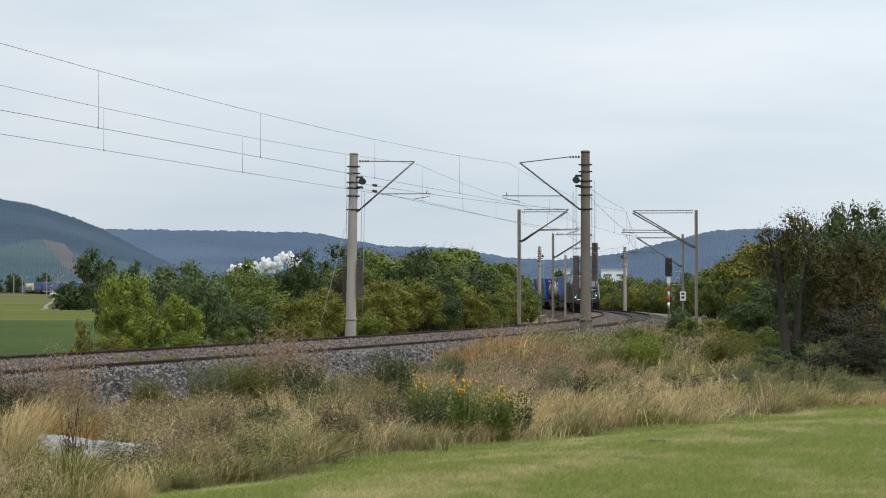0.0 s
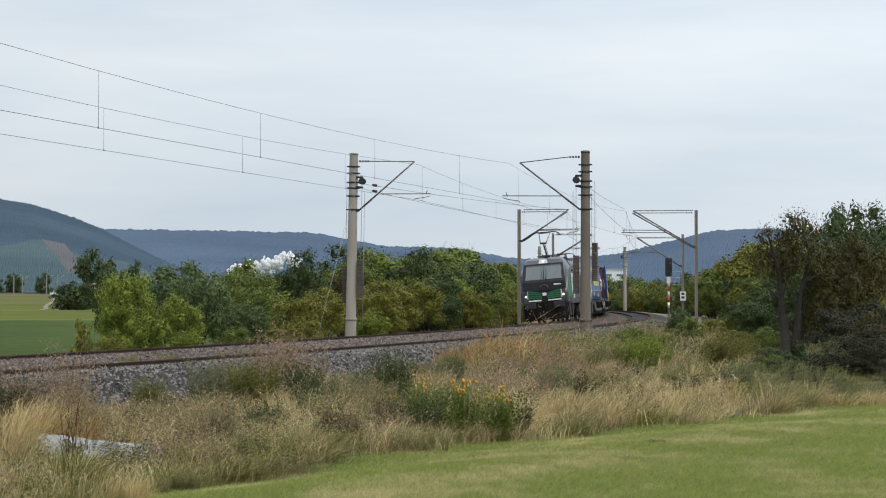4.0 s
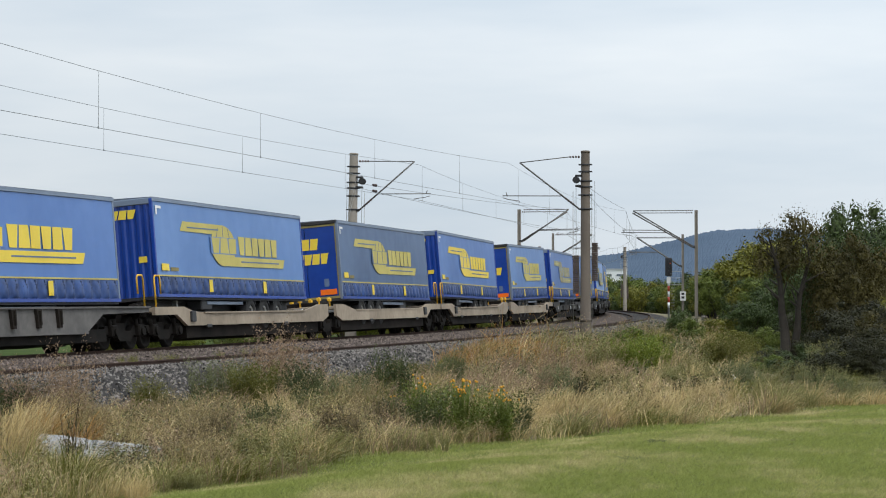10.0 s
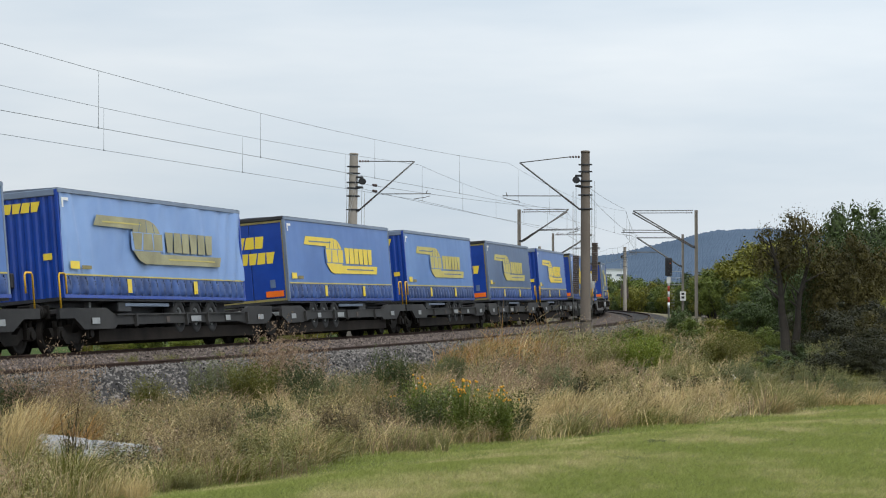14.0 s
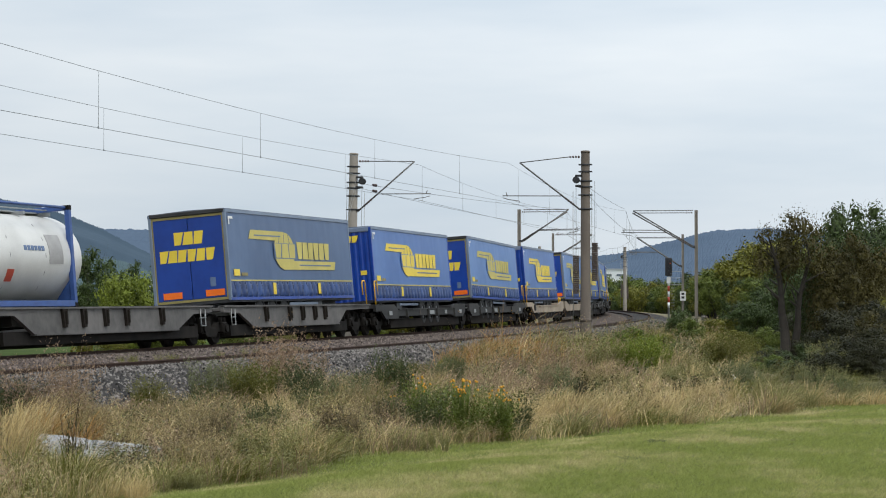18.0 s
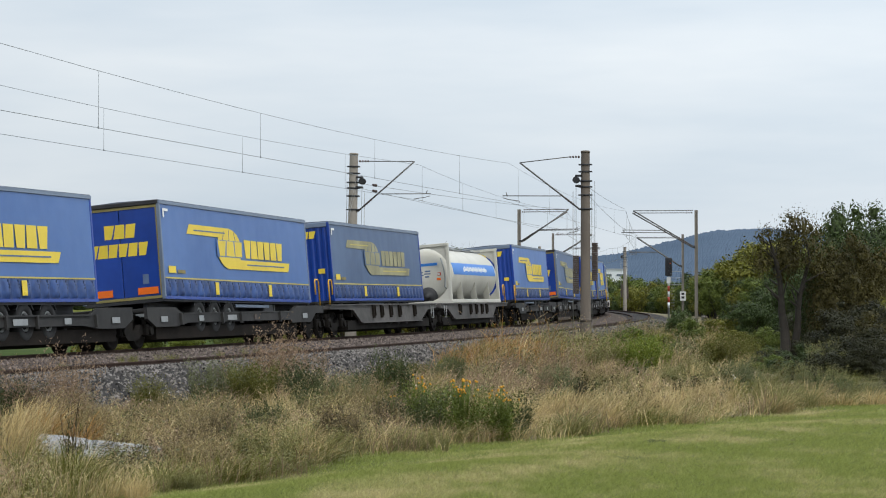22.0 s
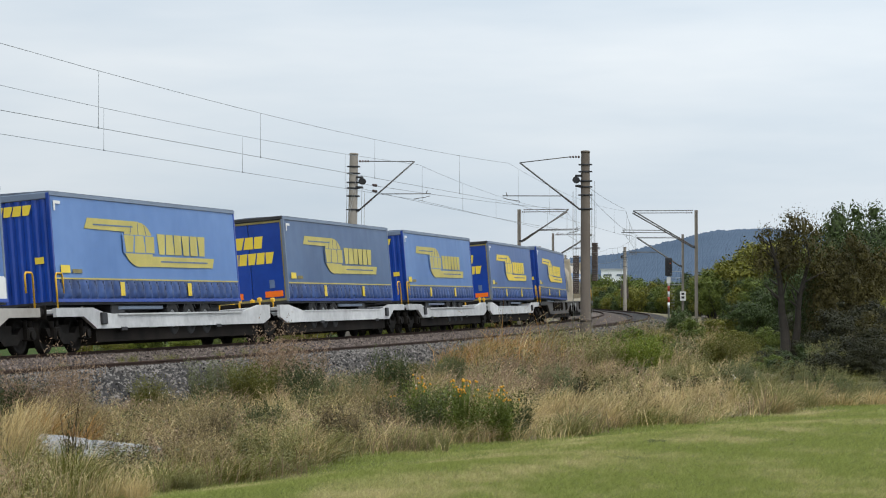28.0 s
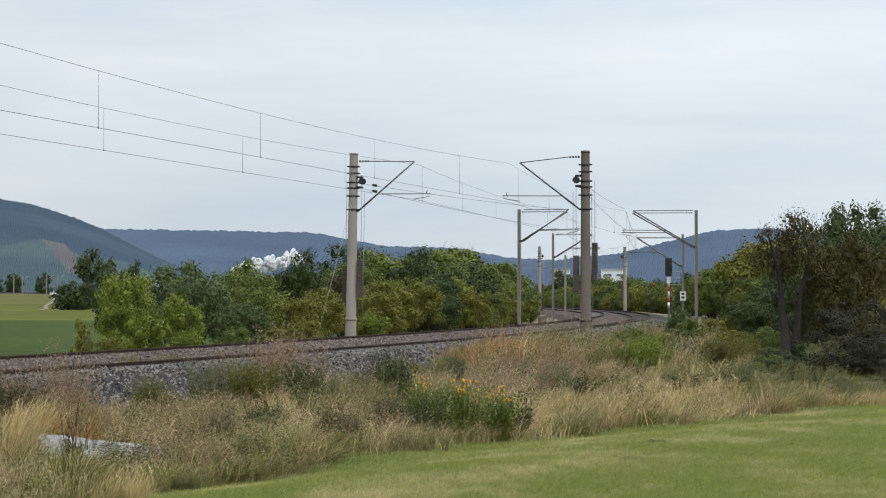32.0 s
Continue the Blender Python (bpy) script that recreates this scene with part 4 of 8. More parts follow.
# the thicket's skirt comes down to the lawn; blackish leaves stand for its shade
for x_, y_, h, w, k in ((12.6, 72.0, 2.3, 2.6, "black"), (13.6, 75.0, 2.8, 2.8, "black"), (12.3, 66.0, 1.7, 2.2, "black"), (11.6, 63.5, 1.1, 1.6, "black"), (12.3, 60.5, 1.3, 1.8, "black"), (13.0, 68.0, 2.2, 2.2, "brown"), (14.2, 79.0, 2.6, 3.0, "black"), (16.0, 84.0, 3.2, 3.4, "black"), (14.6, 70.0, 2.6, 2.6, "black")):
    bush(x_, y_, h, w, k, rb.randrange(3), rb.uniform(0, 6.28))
# the dark edge of the thicket over the weeds, part of it shade-coloured foliage
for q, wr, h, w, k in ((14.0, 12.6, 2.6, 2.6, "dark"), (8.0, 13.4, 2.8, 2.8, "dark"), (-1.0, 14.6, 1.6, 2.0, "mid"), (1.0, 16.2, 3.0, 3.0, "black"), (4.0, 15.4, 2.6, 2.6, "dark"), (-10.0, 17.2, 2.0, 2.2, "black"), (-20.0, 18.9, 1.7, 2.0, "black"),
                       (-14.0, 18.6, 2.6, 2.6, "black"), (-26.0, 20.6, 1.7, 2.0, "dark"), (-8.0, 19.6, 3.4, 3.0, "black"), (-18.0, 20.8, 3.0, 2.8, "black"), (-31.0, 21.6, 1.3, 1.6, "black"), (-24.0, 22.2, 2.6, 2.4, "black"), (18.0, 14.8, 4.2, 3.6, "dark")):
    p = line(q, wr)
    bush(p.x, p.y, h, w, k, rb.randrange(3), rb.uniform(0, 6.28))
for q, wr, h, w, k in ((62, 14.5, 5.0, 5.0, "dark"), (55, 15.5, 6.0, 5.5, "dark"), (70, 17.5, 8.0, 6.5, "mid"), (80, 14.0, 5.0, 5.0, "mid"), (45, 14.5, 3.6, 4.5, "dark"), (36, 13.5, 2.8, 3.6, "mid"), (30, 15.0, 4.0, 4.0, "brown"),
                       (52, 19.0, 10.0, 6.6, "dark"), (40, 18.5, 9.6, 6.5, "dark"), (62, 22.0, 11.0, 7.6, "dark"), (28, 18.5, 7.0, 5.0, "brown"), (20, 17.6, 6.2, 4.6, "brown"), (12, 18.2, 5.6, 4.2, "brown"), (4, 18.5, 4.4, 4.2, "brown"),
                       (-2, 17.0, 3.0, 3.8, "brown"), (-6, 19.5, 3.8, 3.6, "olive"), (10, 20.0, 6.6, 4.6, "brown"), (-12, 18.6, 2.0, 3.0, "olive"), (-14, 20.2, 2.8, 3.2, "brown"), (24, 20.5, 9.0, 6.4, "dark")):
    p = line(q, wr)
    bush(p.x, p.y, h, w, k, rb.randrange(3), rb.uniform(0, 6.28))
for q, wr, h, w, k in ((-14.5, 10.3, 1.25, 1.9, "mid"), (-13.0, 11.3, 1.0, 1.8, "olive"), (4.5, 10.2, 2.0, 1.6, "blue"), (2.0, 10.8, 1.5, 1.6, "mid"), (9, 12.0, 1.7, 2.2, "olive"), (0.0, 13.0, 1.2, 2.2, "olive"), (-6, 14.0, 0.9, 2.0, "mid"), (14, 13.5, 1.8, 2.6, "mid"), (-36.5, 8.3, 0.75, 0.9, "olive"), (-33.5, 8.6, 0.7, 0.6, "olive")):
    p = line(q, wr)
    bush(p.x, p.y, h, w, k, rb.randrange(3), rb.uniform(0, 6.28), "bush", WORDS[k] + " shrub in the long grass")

# the old leaning tree: bare dark stems, thin crown, hanging foliage
tree = thing("tree", "old dark tree with twin leaning stems and a thin ragged crown", "tree", at=pose(14.3, 95.5, -1.45))
rt = random.Random(8)
for k, (dx, lean, hgt, r) in enumerate(((0.0, 0.10, 5.3, 0.29), (0.36, 0.13, 4.8, 0.25), (0.6, 0.6, 4.0, 0.13))):
    p, d = Vector((dx, 0.1 * k, -0.1)), Vector((lean, 0.02, 1)).normalized()
    f, rr = Form(), r
    tips = []
    for j in range(9):
        q = p + d * hgt / 9
        f.tube(p, q, rr, rr * 0.86, n=9, caps=False)
        if j > 3:
            for _ in range(3):
                e = (d * 0.6 + Vector((rt.uniform(-1, 1), rt.uniform(-1, 1), rt.uniform(-0.2, 0.9)))).normalized()
                m2 = q + e * rt.uniform(0.5, 1.1)
                f.tube(q, m2, rr * 0.4, rr * 0.15, n=5, caps=False)
                tips.append(m2)
        p, rr = q, rr * 0.86
        d = (d + Vector((rt.uniform(-0.12, 0.12), rt.uniform(-0.1, 0.1), 0))).normalized()
    part("stem", f, M_bark, tree)
part("crown", crown_mesh("crown", M_leaf_d, 91, 30, 5200, 0.0105, 0.50, 0.55, 0.55), None, tree, at=Matrix.Translation((0.35, 0, 0.4)) @ Matrix.Diagonal((4.4, 4.0, 6.0, 1)))
part("hanging_foliage", crown_mesh("hanging_foliage", M_leaf_d, 92, 80, 34000, 0.0100, 0.5, 0.03, 0.5, 1.6), None, tree, at=Matrix.Translation((2.8, 0.6, 0.1)) @ Matrix.Diagonal((4.4, 4.0, 6.0, 1)))
part("hanging_foliage", crown_mesh("hanging_foliage", M_leaf_b, 93, 56, 18000, 0.0105, 0.5, 0.05, 0.5, 1.6), None, tree, at=Matrix.Translation((2.0, 1.8, 0.1)) @ Matrix.Diagonal((3.6, 3.0, 5.0, 1)))
part("limb", Form().pipe([(0.25, -0.1, 0.75), (0.8, -0.15, 0.72), (1.4, -0.2, 0.95), (1.8, -0.2, 1.0)], 0.09), M_bark, tree, "low bare limb")


# ---------------------------------------------------------------- weeds, long grass and lawn
def strip_points(n, seed, y0=22.0, y1=170.0, power=1.25):
    """Random places in the weedy strip, thinner with distance."""
    rs = np.random.RandomState(seed)
    e = 1 - power
    yy = (y0 ** e + rs.rand(n) * (y1 ** e - y0 ** e)) ** (1 / e)
    xx = rs.uniform(-0.21, 0.21, n) * yy
    s, w = offset_of(xx, yy)
    edge = np.minimum(np.minimum(lawn_edge(s), 26), np.interp(s, [-53, -47.5, -44, -39, -30, -20, -10, 0, 11, 40], [26, 20.4, 19.2, 18.0, 16.0, 15.0, 13.8, 13.0, 11.6, 11.0])) + rs.normal(0, 0.22, n)
    ok = (w > 7.1) & (w < edge)
    return xx[ok], yy[ok], s[ok], w[ok], ((w - 7.1) / (edge - 7.1))[ok], rs


def patch_noise(x, y, scale, seed):
    v = np.zeros(len(x))
    rs = np.random.RandomState(seed)
    for k in range(5):
        a, b, c, d = rs.uniform(0.4, 1.6, 4) * scale
        v += np.sin(x * a * 2.2 + y * b * 0.8 + 6.28 * rs.rand()) * np.sin(y * c - x * d + 6.28 * rs.rand()) / (1 + 0.4 * k)
    return v / 1.6


def blades(name, x, y, h, width, lean, material, label, seed, curl=0.35, seedhead=0.0, wind=(0.35, -0.1)):
    """Grass blades of two joints each, bent over at the top."""
    rs = np.random.RandomState(seed)
    n = len(x)
    z = ground_height(x, y) - 0.03
    a = rs.uniform(0, 6.283, n)
    dx, dy = np.cos(a) * lean + wind[0] * rs.rand(n) * lean * 2, np.sin(a) * lean + wind[1] * lean
    b = rs.uniform(0, 3.1416, n)
    wx, wy = np.cos(b) * width / 2, np.sin(b) * width / 2
    P0 = np.stack([x, y, z], 1)
    P1 = P0 + np.stack([dx * h * 0.45, dy * h * 0.45, h * 0.62], 1)
    P2 = P1 + np.stack([dx * h * (0.4 + curl), dy * h * (0.4 + curl), h * (0.38 - 0.3 * curl * rs.rand(n))], 1)
    W = np.stack([wx, wy, 0 * wx], 1)
    k = 1.0 + seedhead
    V = np.stack([P0 - W, P0 + W, P1 - W * 0.8 * k, P1 + W * 0.8 * k, P2], 1).reshape(-1, 3)
    tri = np.array([(0, 1, 3), (0, 3, 2), (2, 3, 4)])
    F = (tri[None] + 5 * np.arange(n)[:, None, None]).reshape(-1, 3)
    return tagged(new(name, quick(name, V, F, material)), label, "grass", kind="stuff")


def heads(name, x, y, h, size, material, label, seed, per=5, spread=0.08, category="seed heads"):
    """Small tufts of seeds or petals at the tops of stalks."""
    rs = np.random.RandomState(seed)
    n = len(x)
    z = ground_height(x, y) + h
    c = np.repeat(np.stack([x, y, z], 1), per, 0) + rs.normal(0, 1, (n * per, 3)) * np.repeat(spread if np.ndim(spread) else np.full(n, spread), per)[:, None] * np.array([1, 1, 1.2])
    u = rs.normal(0, 1, (n * per, 3))
    u /= np.linalg.norm(u, axis=1)[:, None]
    v = np.cross(u, rs.normal(0, 1, (n * per, 3)))
    v /= np.linalg.norm(v, axis=1)[:, None]
    sz = np.repeat(size, per)[:, None] * rs.uniform(0.6, 1.4, (n * per, 1))
    V = np.stack([c - u * sz, c + v * sz * 0.6, c + u * sz, c - v * sz * 0.6], 1).reshape(-1, 3)
    return tagged(new(name, quick(name, V, np.arange(n * per * 4).reshape(-1, 4), material)), label, category, kind="stuff")


def leafy_weeds(name, x, y, h, material, label, seed, per=14, leaf=0.05):
    """Upright weeds: a stalk and leaves all the way up."""
    rs = np.random.RandomState(seed)
    n = len(x)
    z = ground_height(x, y)
    t = rs.uniform(0.08, 1.0, (n, per))
    a = rs.uniform(0, 6.283, (n, per))
    lx, ly = rs.normal(0, 0.12, (2, n, 1))
    reach = (0.10 + 0.13 * (1 - t)) * rs.uniform(0.4, 1.2, (n, per)) * (h[:, None] / 0.7)
    base = np.stack([x[:, None] + lx * t * h[:, None], y[:, None] + ly * t * h[:, None], z[:, None] + t * h[:, None]], 2)
    d = np.stack([np.cos(a), np.sin(a), rs.uniform(-0.1, 0.9, (n, per))], 2)
    c = base + d * reach[:, :, None]
    sz = leaf * rs.uniform(0.6, 1.5, (n, per, 1)) * np.maximum(1.0, (y / 45.0))[:, None, None]
    side = np.stack([-np.sin(a), np.cos(a), rs.normal(0, 0.4, (n, per))], 2)
    V = np.stack([c - d * sz, c + side * sz * 0.42, c + d * sz, c - side * sz * 0.42], 2).reshape(-1, 3)
    return tagged(new(name, quick(name, V, np.arange(n * per * 4).reshape(-1, 4), material)), label, "weeds", kind="stuff")


def px_wide(y, k=1.0, least=0.005):
    """A blade's width: natural near by, never thinner than a hair's breadth of the view far off."""
    return np.maximum(least, y * 0.00026 * k)


# how tall the weeds stand: low where the ballast lies open, tall in clumps
def weed_height(s, w, t):
    h = 0.50 + 0.20 * soft_step(-38, -28, s)
    h = h + (0.14 + 0.30 * soft_step(-38, -31, s) * (1 - soft_step(10, 40, s))) * np.exp(-((w - 8.2) / 1.6) ** 2)
    # trodden low round the slabs
    h = h * (1 - 0.80 * np.exp(-((s + 70.2) / 2.4) ** 2) * np.exp(-((w - 12.9) / 1.5) ** 2))
    h = h + 0.25 * np.exp(-((s + 53.0) / 1.8) ** 2) * np.exp(-((w - 8.5) / 1.8) ** 2)
    h = h + 0.45 * np.exp(-((s + 31.0) / 4.0) ** 2) * np.exp(-((w - 8.6) / 2.0) ** 2)
    h = h + 0.30 * np.exp(-((s + 20.0) / 7.0) ** 2) * np.exp(-((w - 9.5) / 3.0) ** 2)
    h = h * (1 - 0.40 * soft_step(-50, -42, s) * soft_step(13.0, 16.0, w))
    h = h * (1 - 0.65 * np.exp(-((s + 59.0) / 3.2) ** 2) * np.exp(-((w - 7.8) / 1.6) ** 2))
    h = h * (1 - 0.35 * np.exp(-((s + 44.0) / 6.0) ** 2) * np.exp(-((w - 7.6) / 1.2) ** 2))
    return h


x, y, s, w, t, rs = strip_points(46000, 101)
tuft = np.repeat(np.arange(len(x)), 6)
tall = rs.uniform(0.55, 1.25, len(x)) * (1 + 0.35 * patch_noise(x, y, 1.3, 31))
n1, n2 = 1.5 * patch_noise(x, y, 0.55, 1), 1.5 * patch_noise(x, y, 0.9, 2)
hm = weed_height(s, w, t)
pick = rs.rand(len(x))
rustzone = np.exp(-((s + 31.0) / 4.2) ** 2) * np.exp(-((w - 8.8) / 1.5) ** 2)
pinkzone = np.exp(-((s + 40.0) / 9.0) ** 2) * np.exp(-((w - 11.3) / 2.4) ** 2)
dry_edge = np.clip((t - 0.62) / 0.2, 0, 1) * np.clip((s + 63) / 8, 0.25, 1)
p_rust = rustzone * 0.9
p_pink = 0.20 + 1.8 * pinkzone + 0.8 * np.clip(n2 - 0.15, 0, 1)
green_side = np.maximum(np.maximum(soft_step(-44, -34, s), soft_step(11.5, 14, w) * soft_step(-58, -48, s)) * (1 - 0.7 * dry_edge), soft_step(17.0, 18.5, w) * soft_step(-56, -50, s))
green_side = green_side * (1 - 0.8 * pinkzone)
p_dry = (0.10 + 0.95 * dry_edge + 0.75 * np.clip(n1 - 0.05, 0, 1)) * (1 - 0.85 * green_side)
p_green = 0.34 + 0.8 * np.clip(-n1, 0, 1) + 1.1 * green_side
tot = p_rust + p_pink + p_dry + p_green
kind = np.where(pick < p_rust / tot, 0, np.where(pick < (p_rust + p_pink) / tot, 1, np.where(pick < (p_rust + p_pink + p_dry) / tot, 2, 3)))
for k, (nm, m, lab, hk, ln, hd) in enumerate((("rust_grass", M_rust, "rust-coloured dry grass beside the ballast", 1.0, 0.30, 0.4), ("reddish_grass", M_drypink, "reddish-brown seeding grass and docks", 0.95, 0.40, 0.5),
                                              ("dry_grass", M_dry, "long straw-coloured dry grass", 1.0, 0.52, 0.3), ("green_grass", M_green, "uncut green grass among the weeds", 0.75, 0.52, 0.0))):
    q = tuft[kind[tuft] == k]
    spread = 0.10 + 0.0012 * y[q]
    bx, by = x[q] + rs.normal(0, 1, len(q)) * spread, y[q] + rs.normal(0, 1, len(q)) * spread
    hh = np.maximum(hm[q] * hk * tall[q] * rs.uniform(0.55, 1.15, len(q)), 0.12)
    blades(nm, bx, by, hh, px_wide(by, 1.0, 0.004) * rs.uniform(0.4, 1.05, len(q)), rs.uniform(0.3, 1.8, len(q)) * ln, m, lab, 200 + k, 0.6, hd)
    if k in (0, 1, 2):
        sub = rs.rand(len(q)) < (0.14 if k < 2 else 0.08)
        heads(nm + "_seed_heads", bx[sub], by[sub], hh[sub] * 0.97, px_wide(by[sub], 1.2, 0.007), (M_rust, M_drypink, M_dry)[k], "drooping grass seed heads", 260 + k, 6, 0.05)

# low matted undergrowth hides the soil
x, y, s, w, t, rs = strip_points(50000, 102)
blades("undergrowth", x, y, rs.uniform(0.10, 0.32, len(x)), px_wide(y, 1.8, 0.010), rs.uniform(0.5, 1.6, len(x)), M_pale, "low matted green undergrowth", 301, 0.6)
x, y, s, w, t, rs = strip_points(30000, 103)
blades("undergrowth", x, y, rs.uniform(0.10, 0.40, len(x)), px_wide(y, 1.5, 0.009), rs.uniform(0.5, 1.6, len(x)), M_dry, "low matted straw", 302, 0.6)

# leafy weeds in drifts
x, y, s, w, t, rs = strip_points(16000, 104)
n1 = patch_noise(x, y, 0.7, 7)
q = (n1 + rs.normal(0, 0.2, len(x)) > 0.20) & (t < 0.92)
leafy_weeds("leafy_weeds", x[q], y[q], weed_height(s, w, t)[q] * rs.uniform(0.5, 1.15, q.sum()), M_weed, "dark green leafy weeds in drifts", 310, 34, 0.018)
n2 = patch_noise(x, y, 0.6, 9)
q = (n2 + rs.normal(0, 0.2, len(x)) > 0.18)
leafy_weeds("pale_weeds", x[q], y[q], weed_height(s, w, t)[q] * rs.uniform(0.5, 1.1, q.sum()), M_pale, "pale green umbelled weeds", 311, 30, 0.017)
q = (rs.rand(len(x)) < 0.012) & (t < 0.9) & (y < 60)
heads("white_flowers", x[q], y[q], weed_height(s, w, t)[q] * 1.0, px_wide(y[q], 1.2, 0.012), M_petal, "small white wild flowers among the weeds", 320, 5, 0.035, "flowers")
# dock stalks, dark and upright, near the lawn
x, y, s, w, t, rs = strip_points(60000, 105)
q = (t > 0.75) & (patch_noise(x, y, 0.8, 12) > 0.55) & (s > -62) & (rs.rand(len(x)) < 0.3)
heads("dock_stalks", x[q], y[q], rs.uniform(0.35, 0.8, q.sum()), px_wide(y[q], 1.6, 0.014), M_leaf_d, "dark brown dock seed stalks", 330, 14, 0.05)

# single bushy weeds that stand out of the grass: fans of leafy stalks
def stalky_mesh(name, material, seed, stalks=72, per=40, leaf=0.034, fan=0.55, tip=None):
    """A fan of upright stalks of unit height, narrow leaves all along, looser towards the tips."""
    rs = np.random.RandomState(seed)
    k = stalks * per
    a, r0 = rs.uniform(0, 6.283, stalks), np.sqrt(rs.rand(stalks)) * 0.22
    out, top = rs.uniform(0.1, 1.0, stalks) * fan, rs.uniform(0.5, 1.05, stalks)
    bend = rs.uniform(1.0, 2.2, stalks)
    i = np.repeat(np.arange(stalks), per)
    t = rs.uniform(0.03, 1.0, k)
    r = r0[i] + out[i] * 0.8 * t ** bend[i] * top[i]
    p = np.stack([np.cos(a[i]) * r, np.sin(a[i]) * r, t * top[i]], 1) + rs.normal(0, 0.022, (k, 3))
    p[:, 2] = np.abs(p[:, 2])
    d = rs.normal(0, 1, (k, 3)) * np.array([1, 1, 0.6]) + np.array([0, 0, 0.75])
    d /= np.linalg.norm(d, axis=1)[:, None]
    side = np.cross(d, rs.normal(0, 1, (k, 3)))
    side /= np.linalg.norm(side, axis=1)[:, None]
    sz = (leaf * rs.uniform(0.5, 1.5, k) * (1.25 - 0.6 * t))[:, None]
    V = np.stack([p, p + d * sz + side * sz * 0.3, p + d * sz * 2.0, p + d * sz - side * sz * 0.3], 1).reshape(-1, 3)
    me = quick(name, V, np.arange(k * 4).reshape(-1, 4), material)
    if tip:
        me.materials.append(tip)
        me.polygons.foreach_set("material_index", ((t > 0.72) & (rs.rand(k) < 0.75)).astype(np.int32))
    return me


def tuft_mesh(name, material, seed, n=260, arch=0.75, width=0.0042):
    """A tuft of arching blades of unit height."""
    rs = np.random.RandomState(seed)
    a, top, out = rs.uniform(0, 6.283, n), rs.uniform(0.25, 1.1, n), rs.uniform(0.05, 1.0, n) ** 0.8 * arch
    r0, b = np.sqrt(rs.rand(n)) * 0.26, rs.uniform(0, 3.1416, n)
    W = np.stack([np.cos(b), np.sin(b), 0 * b], 1) * (width * rs.uniform(0.5, 1.3, n))[:, None]
    rows = []
    for j, q in enumerate((0.0, 0.4, 0.75, 1.0)):
        r = r0 + out * q ** 2.0
        z = top * (q * 1.25 - 0.25 * q * q - 0.42 * np.minimum(out, 0.9) * q ** 3)
        c = np.stack([np.cos(a) * r + 0.30 * q * q, np.sin(a) * r, z - 0.02], 1) + rs.normal(0, 0.03, (n, 3)) * q
        k = (1.0, 0.9, 0.65, 0.12)[j]
        rows += [c - W * k, c + W * k]
    V = np.stack(rows, 1).reshape(-1, 3)
    fc = np.array([(0, 1, 3, 2), (2, 3, 5, 4), (4, 5, 7, 6)])
    F = (fc[None] + 8 * np.arange(n)[:, None, None]).reshape(-1, 4)
    return quick(name, V, F, material)


WEED, TUFT = {}, {}
# foliage: material, stalks, leaves a stalk, leaf length, spread, tips
SPECIES = {"dark": (M_weed, 80, 44, 0.036, 0.55, None), "tipped": (M_weed, 80, 44, 0.034, 0.5, M_drypink), "pale": (M_pale, 80, 40, 0.033, 0.5, None), "bright": (M_leaf_f, 70, 40, 0.042, 0.6, None),
           "red": (M_drypink, 50, 50, 0.024, 0.42, None), "tan": (M_tan, 66, 44, 0.028, 0.5, None), "brown": (M_brown, 64, 44, 0.029, 0.45, M_tan), "olive": (M_olive_weed, 74, 42, 0.038, 0.6, None),
           "grey": (M_greygreen, 86, 44, 0.031, 0.5, None), "feather": (M_greygreen, 64, 50, 0.030, 0.35, M_pale), "dock": (M_leaf_g, 16, 130, 0.032, 0.2, None)}
for key, (mm, stalks, per, leaf, fan, tp) in SPECIES.items():
    for v in range(3):
        WEED[key, v] = stalky_mesh("foliage", mm, 500 + v + 3 * len(key), stalks, per, leaf, fan, tp)
for key, mm in (("straw", M_dry), ("green", M_green), ("rust", M_rust), ("pale", M_pale)):
    for v in range(3):
        TUFT[key, v] = tuft_mesh("grass_tuft", mm, 600 + v + 5 * len(key), 210, 0.8, 0.0060)
rw = random.Random(77)
SAY = {"dark": "dark green bushy weed in the long grass", "tipped": "dark green weed with faded brown flower tips", "pale": "pale green bushy weed in the long grass", "olive": "olive-green bushy weed beside the ballast",
       "red": "thin feathery stalks of reddish-brown seeded weed", "bright": "fresh bright green weed beside the ballast", "tan": "tan seeded weed with thin dry stalks", "brown": "brown dried seeding weed with dark stems",
       "grey": "feathery grey-green bushy weed", "feather": "tall feathery blue-green weed with pale tips", "dock": "dark upright dock seed spike"}
TUFT_SAY = {"straw": "arching tuft of bleached straw-coloured grass", "green": "arching tuft of long green grass", "rust": "tuft of rust-coloured dry grass", "pale": "tuft of pale green grass"}


def level(x, y):
    return float(ground_height(np.array([x]), np.array([y]))[0])


def weed(x, y, h, wd, key):
    b = thing("weed", SAY[key], "plant", "bushy weeds", Matrix.Translation((x, y, level(x, y) - 0.02)) @ Matrix.Rotation(rw.uniform(0, 6.28), 4, "Z"))
    part("foliage", WEED[key, rw.randrange(3)], None, b, at=Matrix.Diagonal((wd, wd, h, 1)))


def tuft(x, y, h, wd, key):
    ob = new("grass_tuft", TUFT[key, rw.randrange(3)])
    ob.matrix_world = Matrix.Translation((x, y, level(x, y) - 0.02)) @ Matrix.Rotation(rw.uniform(-0.8, 0.8), 4, "Z") @ Matrix.Diagonal((wd, wd, h, 1))
    tagged(ob, TUFT_SAY[key], "grass tuft", "grass tufts")


